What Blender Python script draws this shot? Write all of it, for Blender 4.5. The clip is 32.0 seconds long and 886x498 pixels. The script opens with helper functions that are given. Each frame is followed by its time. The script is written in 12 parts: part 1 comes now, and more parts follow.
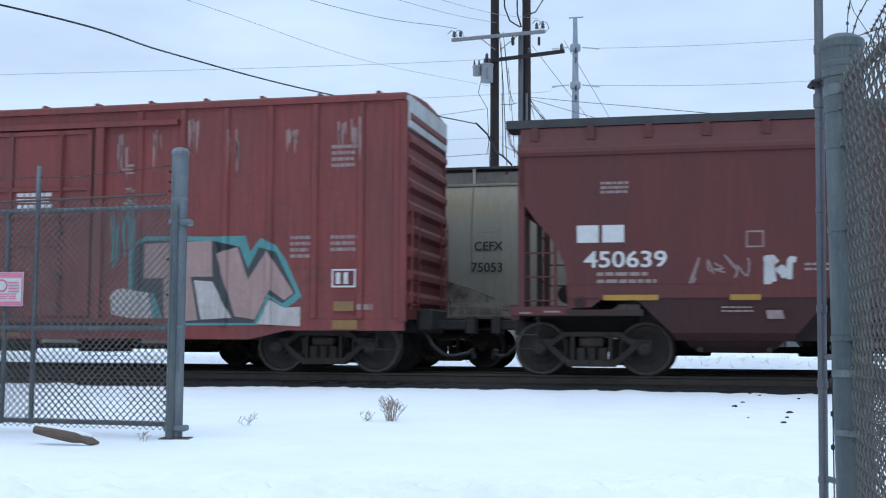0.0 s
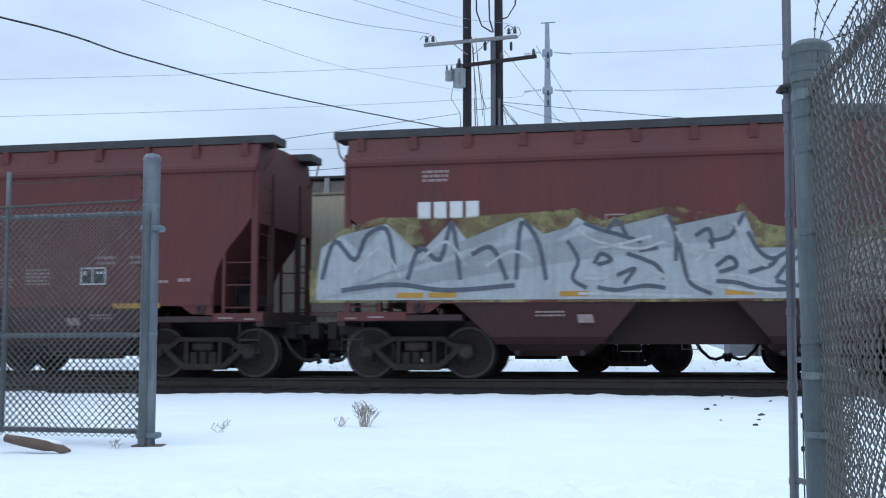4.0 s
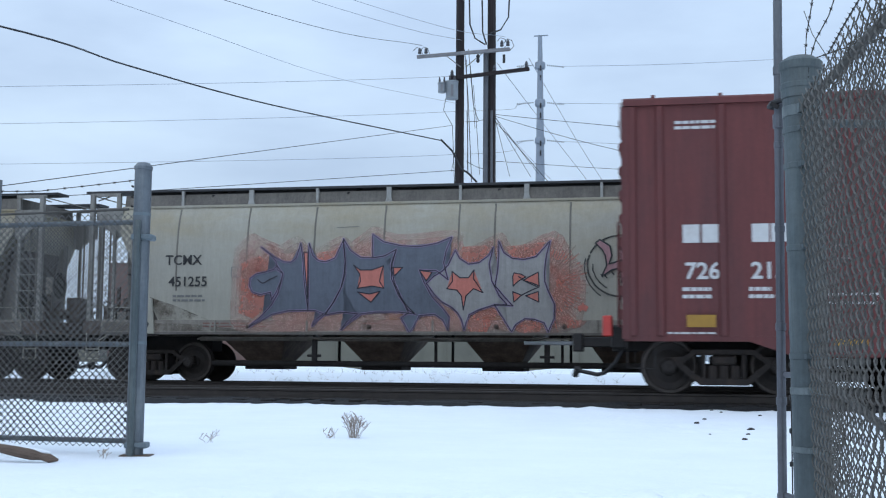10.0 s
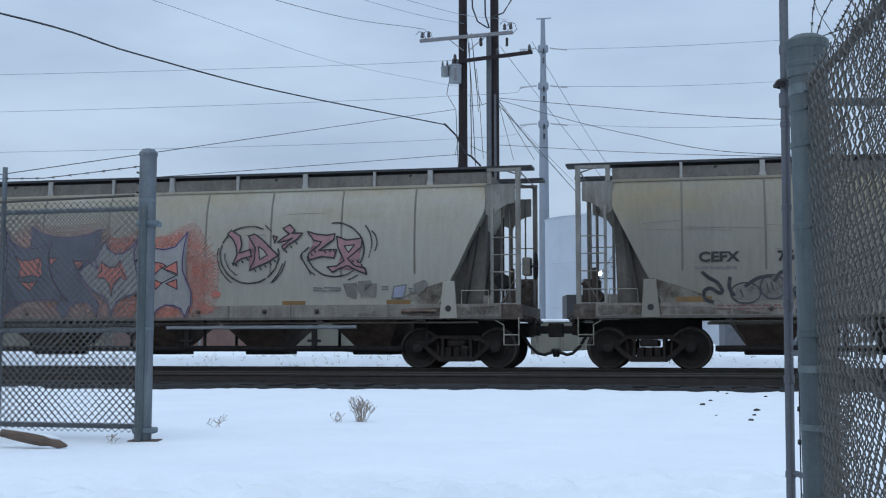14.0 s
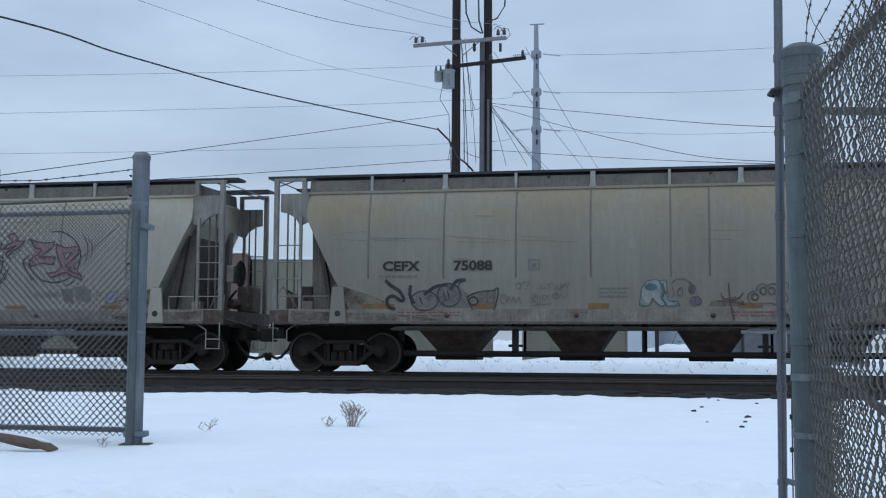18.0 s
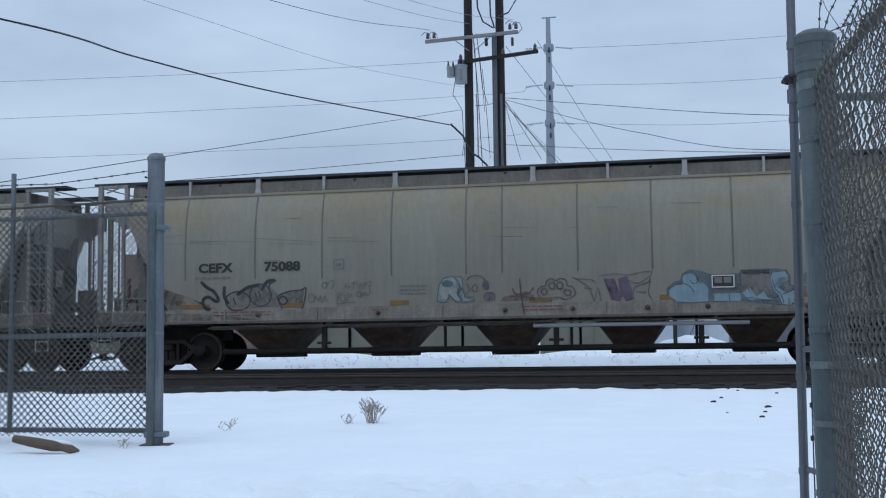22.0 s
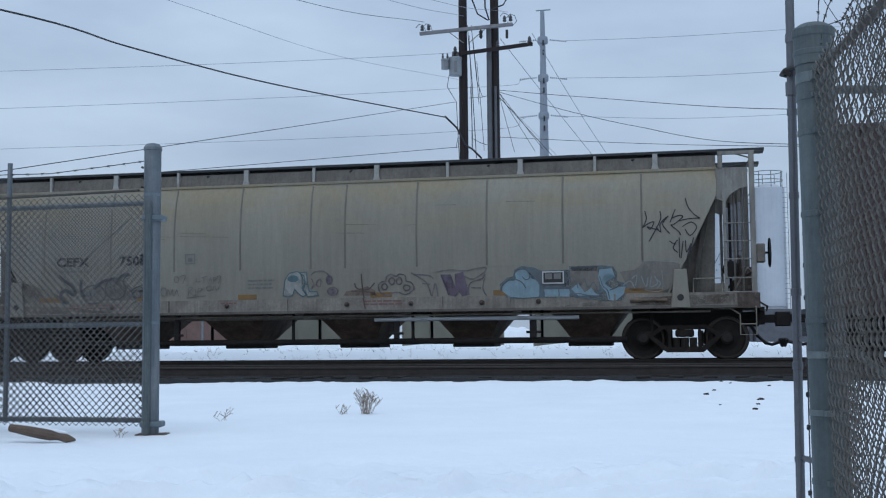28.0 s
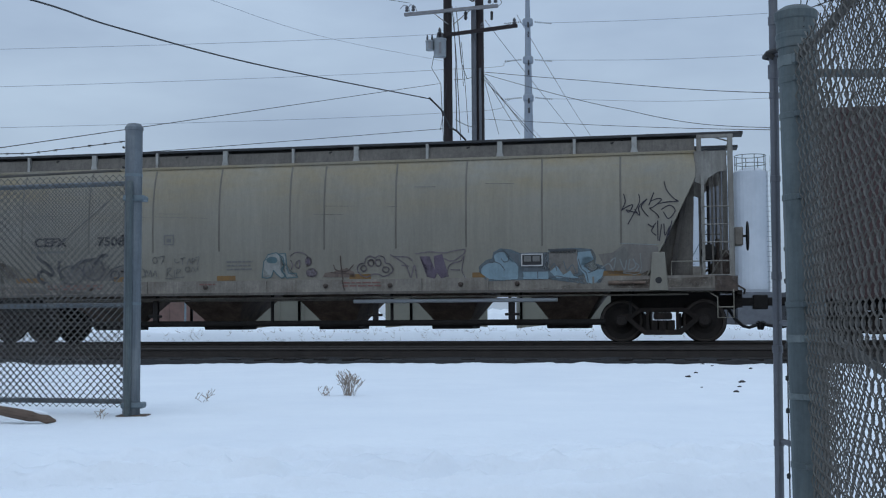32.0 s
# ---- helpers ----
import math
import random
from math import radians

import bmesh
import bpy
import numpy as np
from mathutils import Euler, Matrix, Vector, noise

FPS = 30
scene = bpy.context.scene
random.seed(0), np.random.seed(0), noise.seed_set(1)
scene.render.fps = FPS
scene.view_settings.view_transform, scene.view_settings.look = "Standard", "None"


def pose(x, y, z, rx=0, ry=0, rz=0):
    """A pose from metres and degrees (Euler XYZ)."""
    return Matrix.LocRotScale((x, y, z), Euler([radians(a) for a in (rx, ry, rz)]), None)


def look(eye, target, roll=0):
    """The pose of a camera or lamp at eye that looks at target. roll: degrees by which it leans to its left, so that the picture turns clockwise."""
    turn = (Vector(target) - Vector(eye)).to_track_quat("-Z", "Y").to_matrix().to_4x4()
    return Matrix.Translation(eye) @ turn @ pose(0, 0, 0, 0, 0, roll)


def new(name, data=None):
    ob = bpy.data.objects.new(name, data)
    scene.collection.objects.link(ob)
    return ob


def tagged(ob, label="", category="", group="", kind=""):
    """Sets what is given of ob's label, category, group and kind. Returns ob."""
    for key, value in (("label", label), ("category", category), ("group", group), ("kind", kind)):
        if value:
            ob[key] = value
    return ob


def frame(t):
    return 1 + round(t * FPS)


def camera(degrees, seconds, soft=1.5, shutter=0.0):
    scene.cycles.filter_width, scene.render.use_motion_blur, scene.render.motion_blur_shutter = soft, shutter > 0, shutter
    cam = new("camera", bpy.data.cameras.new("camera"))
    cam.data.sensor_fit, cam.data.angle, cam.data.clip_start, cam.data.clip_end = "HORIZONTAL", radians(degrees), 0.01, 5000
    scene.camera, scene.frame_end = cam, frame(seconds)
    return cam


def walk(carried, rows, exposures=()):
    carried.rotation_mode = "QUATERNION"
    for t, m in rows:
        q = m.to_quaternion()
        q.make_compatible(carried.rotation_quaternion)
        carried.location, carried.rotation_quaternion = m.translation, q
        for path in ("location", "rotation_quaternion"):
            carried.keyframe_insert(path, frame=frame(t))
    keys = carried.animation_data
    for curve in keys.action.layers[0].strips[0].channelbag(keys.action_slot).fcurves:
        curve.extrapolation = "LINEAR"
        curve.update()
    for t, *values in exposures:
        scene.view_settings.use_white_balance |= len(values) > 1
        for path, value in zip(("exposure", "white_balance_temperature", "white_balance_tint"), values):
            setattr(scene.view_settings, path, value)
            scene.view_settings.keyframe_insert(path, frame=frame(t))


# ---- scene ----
# ---- camera ----
cam = camera(41.21, 32.0, soft=1.15, shutter=0.13)
walk(cam, [
    (0, pose(0.0101, 0.0206, 0.4807, 94.713, -0.342, 1.174)),
    (0.5, pose(0.0119, 0.0192, 0.4806, 94.583, -0.346, 1.126)),
    (1, pose(0.0065, 0.0142, 0.4784, 94.575, -0.507, 0.985)),
    (1.5, pose(0.0072, 0.0112, 0.4804, 94.634, -0.368, 0.781)),
    (2, pose(0.0072, 0.0163, 0.4808, 94.718, -0.133, 0.587)),
    (2.5, pose(0.0116, 0.0120, 0.4817, 94.783, -0.128, 0.409)),
    (3, pose(0.0135, 0.0116, 0.4818, 94.851, -0.001, 0.243)),
    (3.5, pose(0.0121, 0.0107, 0.4805, 94.904, 0.027, 0.084)),
    (5.5, pose(0.0156, 0.0140, 0.4814, 95.145, 0.192, -0.574)),
    (6, pose(0.0182, 0.0119, 0.4841, 95.234, 0.277, -0.652)),
    (6.5, pose(0.0200, 0.0114, 0.4834, 95.359, 0.291, -0.728)),
    (7, pose(0.0207, 0.0142, 0.4813, 95.367, 0.437, -0.734)),
    (7.5, pose(0.0227, 0.0164, 0.4833, 95.380, 0.550, -0.727)),
    (8, pose(0.0224, 0.0045, 0.4817, 95.408, 0.626, -0.769)),
    (8.5, pose(0.0245, 0.0037, 0.4833, 95.449, 0.463, -0.771)),
    (9, pose(0.0245, 0.0041, 0.4826, 95.537, 0.111, -0.739)),
    (9.5, pose(0.0206, 0.0105, 0.4835, 95.612, -0.126, -0.609)),
    (10, pose(0.0150, 0.0134, 0.4824, 95.518, -0.448, -0.563)),
    (10.5, pose(0.0097, 0.0120, 0.4807, 95.405, -0.594, -0.509)),
    (11, pose(0.0019, 0.0045, 0.4782, 95.267, -0.469, -0.470)),
    (11.5, pose(-0.0012, 0.0055, 0.4777, 95.047, -0.386, -0.261)),
    (12, pose(-0.0043, 0.0003, 0.4729, 94.676, -0.279, -0.059)),
    (12.5, pose(-0.0025, 0.0028, 0.4772, 94.434, -0.366, 0.001)),
    (13, pose(0.0022, 0.0025, 0.4754, 94.514, -0.325, -0.026)),
    (13.5, pose(0.0045, 0.0029, 0.4764, 94.607, -0.218, -0.156)),
    (14, pose(0.0048, 0.0050, 0.4735, 94.760, 0.022, -0.315)),
    (14.5, pose(0.0052, 0.0099, 0.4728, 94.863, 0.033, -0.485)),
    (16.5, pose(-0.0051, 0.0006, 0.4754, 94.752, -0.242, -0.336)),
    (17, pose(-0.0072, -0.0011, 0.4761, 94.728, -0.370, -0.467)),
    (17.5, pose(-0.0040, 0.0038, 0.4781, 94.835, -0.380, -0.598)),
    (18, pose(-0.0028, -0.0002, 0.4767, 94.993, -0.322, -0.737)),
    (18.5, pose(-0.0018, -0.0039, 0.4746, 95.111, -0.224, -0.895)),
    (19, pose(0.0002, -0.0065, 0.4735, 95.087, 0.064, -0.982)),
    (19.5, pose(-0.0003, -0.0097, 0.4717, 94.992, 0.190, -1.007)),
    (20, pose(-0.0040, -0.0121, 0.4694, 94.901, 0.226, -0.787)),
    (20.5, pose(-0.0059, -0.0122, 0.4701, 94.817, 0.126, -0.489)),
    (21, pose(-0.0023, -0.0085, 0.4725, 94.780, 0.331, -0.212)),
    (21.5, pose(-0.0009, -0.0032, 0.4726, 94.779, 0.510, -0.018)),
    (22, pose(-0.0004, 0.0032, 0.4736, 94.789, 0.741, 0.136)),
    (22.5, pose(-0.0012, 0.0006, 0.4733, 94.763, 0.579, 0.253)),
    (23, pose(-0.0057, -0.0065, 0.4712, 94.716, 0.327, 0.296)),
    (23.5, pose(-0.0052, -0.0067, 0.4697, 94.631, 0.383, 0.293)),
    (24, pose(-0.0052, -0.0066, 0.4694, 94.535, 0.343, 0.197)),
    (24.5, pose(-0.0096, -0.0062, 0.4677, 94.368, 0.379, 0.131)),
    (25, pose(-0.0120, -0.0043, 0.4700, 94.129, 0.292, 0.110)),
    (25.5, pose(-0.0209, -0.0160, 0.4704, 94.011, 0.199, 0.080)),
    (27.5, pose(-0.0235, -0.0228, 0.4647, 94.402, 0.607, -0.097)),
    (28, pose(-0.0250, -0.0262, 0.4630, 94.414, 0.513, -0.226)),
    (28.5, pose(-0.0236, -0.0251, 0.4606, 94.207, 0.536, -0.355)),
    (29, pose(-0.0237, -0.0252, 0.4606, 93.968, 0.596, -0.471)),
    (29.5, pose(-0.0213, -0.0189, 0.4610, 93.750, 0.579, -0.575)),
    (30, pose(-0.0194, -0.0117, 0.4614, 93.546, 0.502, -0.609)),
    (30.5, pose(-0.0209, -0.0121, 0.4600, 93.378, 0.488, -0.680)),
    (31, pose(-0.0197, -0.0088, 0.4602, 93.258, 0.364, -0.794)),
    (31.5, pose(-0.0191, -0.0107, 0.4627, 93.338, 0.414, -0.915)),
    (32, pose(-0.0140, -0.0084, 0.4647, 93.528, 0.316, -1.019)),
], exposures=[(0, 0.22), (3.5, 0.22), (8.5, 0.22), (10.2, 0.12), (11.2, -0.08), (13, -0.15), (17, -0.18), (23, -0.19), (28, -0.23), (32, -0.37)])

# ---- the line of the two tracks: s runs to the east along the rails, lat towards the gate ----
TH = radians(12.114)
RED_D, GRAY_D = 21.582, 27.699


def on_track(s, lat=0.0, z=0.0, d=RED_D):
    return Vector((s * math.cos(TH) - lat * math.sin(TH), d - s * math.sin(TH) - lat * math.cos(TH), z))


# ---- sky and light ----
world = bpy.data.worlds.new("overcast_sky")
scene.world = world
world.use_nodes = True
nt = world.node_tree
nt.nodes.clear()
w_out = nt.nodes.new("ShaderNodeOutputWorld")
w_bg = nt.nodes.new("ShaderNodeBackground")
w_sky = nt.nodes.new("ShaderNodeTexSky")
w_sky.sky_type = "NISHITA"
w_sky.sun_disc = False
w_sky.sun_elevation = radians(24)
w_sky.sun_rotation = radians(200)
w_sky.air_density, w_sky.dust_density = 1.0, 2.0
w_dim = nt.nodes.new("ShaderNodeVectorMath")
w_dim.operation = "SCALE"
w_dim.inputs["Scale"].default_value = 0.09
w_geo = nt.nodes.new("ShaderNodeTexCoord")
w_map = nt.nodes.new("ShaderNodeMapping")
w_map.inputs["Scale"].default_value = (1.6, 1.6, 5.0)
w_noise = nt.nodes.new("ShaderNodeTexNoise")
w_noise.inputs["Scale"].default_value = 2.4
w_noise.inputs["Detail"].default_value = 6
w_noise.inputs["Roughness"].default_value = 0.5
w_ramp = nt.nodes.new("ShaderNodeValToRGB")
w_ramp.color_ramp.elements[0].position = 0.32
w_ramp.color_ramp.elements[0].color = (0.475, 0.61, 0.815, 1)
w_ramp.color_ramp.elements[1].position = 0.70
w_ramp.color_ramp.elements[1].color = (0.645, 0.815, 1.03, 1)
w_mix = nt.nodes.new("ShaderNodeMixRGB")
w_mix.inputs["Fac"].default_value = 0.88
# an overcast dome: three times as bright overhead as at the horizon
w_sep = nt.nodes.new("ShaderNodeSeparateXYZ")
w_grad = nt.nodes.new("ShaderNodeMapRange")
w_grad.inputs[1].default_value, w_grad.inputs[2].default_value = 0.0, 1.0
w_grad.inputs[3].default_value, w_grad.inputs[4].default_value = 0.80, 1.85
L = nt.links.new
L(w_sky.outputs[0], w_dim.inputs[0])
L(w_geo.outputs["Generated"], w_map.inputs[0])
L(w_map.outputs[0], w_noise.inputs["Vector"])
L(w_noise.outputs["Fac"], w_ramp.inputs[0])
L(w_dim.outputs[0], w_mix.inputs[1])
L(w_ramp.outputs[0], w_mix.inputs[2])
L(w_mix.outputs[0], w_bg.inputs["Color"])
L(w_geo.outputs["Generated"], w_sep.inputs[0])
L(w_sep.outputs["Z"], w_grad.inputs[0])
L(w_grad.outputs[0], w_bg.inputs["Strength"])
L(w_bg.outputs[0], w_out.inputs["Surface"])

sun_data = bpy.data.lights.new("sun", "SUN")
sun_data.energy, sun_data.angle, sun_data.color = 0.35, radians(60), (0.95, 0.98, 1.0)
sun = new("sun", sun_data)
sun.matrix_basis = look((-10, 0, 45), (0, 20, 0))


# ---- materials ----
def material(name, color, color2=None, rough=0.7, metal=0.0, scale=4.0, bump=0.0, bump_scale=40.0, stretch=(1, 1, 1), amount=0.5,
             grime=None, grime_scale=1.5, grime_low=0.5, grime_high=0.75, spec=0.4, random_tint=0.0, streak=0.0, stain=None):
    """Two scales of variation: a fine noise between two colours, and larger grime or wear."""
    m = bpy.data.materials.new(name)
    m.use_nodes = True
    t = m.node_tree
    b = t.nodes["Principled BSDF"]
    b.inputs["Roughness"].default_value = rough
    b.inputs["Metallic"].default_value = metal
    b.inputs["Specular IOR Level"].default_value = spec
    tc = t.nodes.new("ShaderNodeTexCoord")
    mp = t.nodes.new("ShaderNodeMapping")
    mp.inputs["Scale"].default_value = stretch
    t.links.new(tc.outputs["Object"], mp.inputs[0])
    n = t.nodes.new("ShaderNodeTexNoise")
    n.inputs["Scale"].default_value = scale
    n.inputs["Detail"].default_value = 7
    n.inputs["Roughness"].default_value = 0.62
    t.links.new(mp.outputs[0], n.inputs["Vector"])
    r = t.nodes.new("ShaderNodeValToRGB")
    c2 = color2 or tuple(c * 0.7 for c in color)
    r.color_ramp.elements[0].position, r.color_ramp.elements[1].position = 0.5 - amount * 0.4, 0.5 + amount * 0.4
    r.color_ramp.elements[0].color, r.color_ramp.elements[1].color = (*c2, 1), (*color, 1)
    t.links.new(n.outputs["Fac"], r.inputs[0])
    out = r.outputs[0]
    if grime:
        g = t.nodes.new("ShaderNodeTexNoise")
        g.inputs["Scale"].default_value = grime_scale
        g.inputs["Detail"].default_value = 9
        g.inputs["Roughness"].default_value = 0.68
        mp2 = t.nodes.new("ShaderNodeMapping")
        mp2.inputs["Scale"].default_value = stretch
        mp2.inputs["Location"].default_value = (3.1, 1.7, 0.4)
        t.links.new(tc.outputs["Object"], mp2.inputs[0])
        t.links.new(mp2.outputs[0], g.inputs["Vector"])
        gr = t.nodes.new("ShaderNodeMapRange")
        gr.inputs[1].default_value, gr.inputs[2].default_value = grime_low, grime_high
        t.links.new(g.outputs["Fac"], gr.inputs[0])
        mx = t.nodes.new("ShaderNodeMixRGB")
        mx.inputs[2].default_value = (*grime, 1)
        t.links.new(gr.outputs[0], mx.inputs[0])
        t.links.new(out, mx.inputs[1])
        out = mx.outputs[0]
    if stain:
        # broad weathering stains, longer along the car than high
        s1 = t.nodes.new("ShaderNodeTexNoise")
        s1.inputs["Scale"].default_value = 0.8
        s1.inputs["Detail"].default_value = 8
        s1.inputs["Roughness"].default_value = 0.7
        m3 = t.nodes.new("ShaderNodeMapping")
        m3.inputs["Scale"].default_value = (0.5, 0.5, 1.5)
        m3.inputs["Location"].default_value = (7.3, 2.2, 5.1)
        t.links.new(tc.outputs["Object"], m3.inputs[0])
        t.links.new(m3.outputs[0], s1.inputs["Vector"])
        r3 = t.nodes.new("ShaderNodeMapRange")
        r3.inputs[1].default_value, r3.inputs[2].default_value, r3.inputs[4].default_value = 0.34, 0.64, 0.9
        t.links.new(s1.outputs["Fac"], r3.inputs[0])
        # the run-off starts under the roof edge and fades downwards
        z3 = t.nodes.new("ShaderNodeSeparateXYZ")
        t.links.new(tc.outputs["Object"], z3.inputs[0])
        f3 = t.nodes.new("ShaderNodeMapRange")
        f3.inputs[1].default_value, f3.inputs[2].default_value = 2.6, 3.9
        f3.inputs[3].default_value, f3.inputs[4].default_value = 0.15, 1.0
        t.links.new(z3.outputs["Z"], f3.inputs[0])
        p3 = t.nodes.new("ShaderNodeMath")
        p3.operation = "MULTIPLY"
        t.links.new(r3.outputs[0], p3.inputs[0])
        t.links.new(f3.outputs[0], p3.inputs[1])
        x3 = t.nodes.new("ShaderNodeMixRGB")
        x3.inputs[2].default_value = (*stain, 1)
        t.links.new(p3.outputs[0], x3.inputs[0])
        t.links.new(out, x3.inputs[1])
        out = x3.outputs[0]
    if streak:
        # fine run-off streaks down the sheets, with specks of wear
        s2 = t.nodes.new("ShaderNodeTexNoise")
        s2.inputs["Scale"].default_value = 11
        s2.inputs["Detail"].default_value = 6
        s2.inputs["Roughness"].default_value = 0.75
        m4 = t.nodes.new("ShaderNodeMapping")
        m4.inputs["Scale"].default_value = (1, 1, 0.07)
        t.links.new(tc.outputs["Object"], m4.inputs[0])
        t.links.new(m4.outputs[0], s2.inputs["Vector"])
        r4 = t.nodes.new("ShaderNodeMapRange")
        r4.inputs[1].default_value, r4.inputs[2].default_value = 0.3, 0.7
        r4.inputs[3].default_value, r4.inputs[4].default_value = 1 - streak, 1 + streak
        t.links.new(s2.outputs["Fac"], r4.inputs[0])
        s5 = t.nodes.new("ShaderNodeTexNoise")
        s5.inputs["Scale"].default_value = 16
        s5.inputs["Detail"].default_value = 8
        s5.inputs["Roughness"].default_value = 0.8
        t.links.new(tc.outputs["Object"], s5.inputs["Vector"])
        r5 = t.nodes.new("ShaderNodeMapRange")
        r5.inputs[1].default_value, r5.inputs[2].default_value = 0.3, 0.7
        r5.inputs[3].default_value, r5.inputs[4].default_value = 1 - streak * 0.8, 1 + streak * 0.8
        t.links.new(s5.outputs["Fac"], r5.inputs[0])
        mm = t.nodes.new("ShaderNodeMath")
        mm.operation = "MULTIPLY"
        t.links.new(r4.outputs[0], mm.inputs[0])
        t.links.new(r5.outputs[0], mm.inputs[1])
        v4 = t.nodes.new("ShaderNodeVectorMath")
        v4.operation = "SCALE"
        t.links.new(out, v4.inputs[0])
        t.links.new(mm.outputs[0], v4.inputs["Scale"])
        out = v4.outputs[0]
    if random_tint:
        oi = t.nodes.new("ShaderNodeObjectInfo")
        mr = t.nodes.new("ShaderNodeMapRange")
        mr.inputs[3].default_value, mr.inputs[4].default_value = 1 - random_tint, 1 + random_tint
        t.links.new(oi.outputs["Random"], mr.inputs[0])
        vm = t.nodes.new("ShaderNodeVectorMath")
        vm.operation = "SCALE"
        t.links.new(out, vm.inputs[0])
        t.links.new(mr.outputs[0], vm.inputs["Scale"])
        out = vm.outputs[0]
    t.links.new(out, b.inputs["Base Color"])
    if bump:
        bn = t.nodes.new("ShaderNodeTexNoise")
        bn.inputs["Scale"].default_value = bump_scale
        bn.inputs["Detail"].default_value = 5
        t.links.new(tc.outputs["Object"], bn.inputs["Vector"])
        bp = t.nodes.new("ShaderNodeBump")
        bp.inputs["Strength"].default_value = bump
        bp.inputs["Distance"].default_value = 0.02
        t.links.new(bn.outputs["Fac"], bp.inputs["Height"])
        t.links.new(bp.outputs[0], b.inputs["Normal"])
    return m


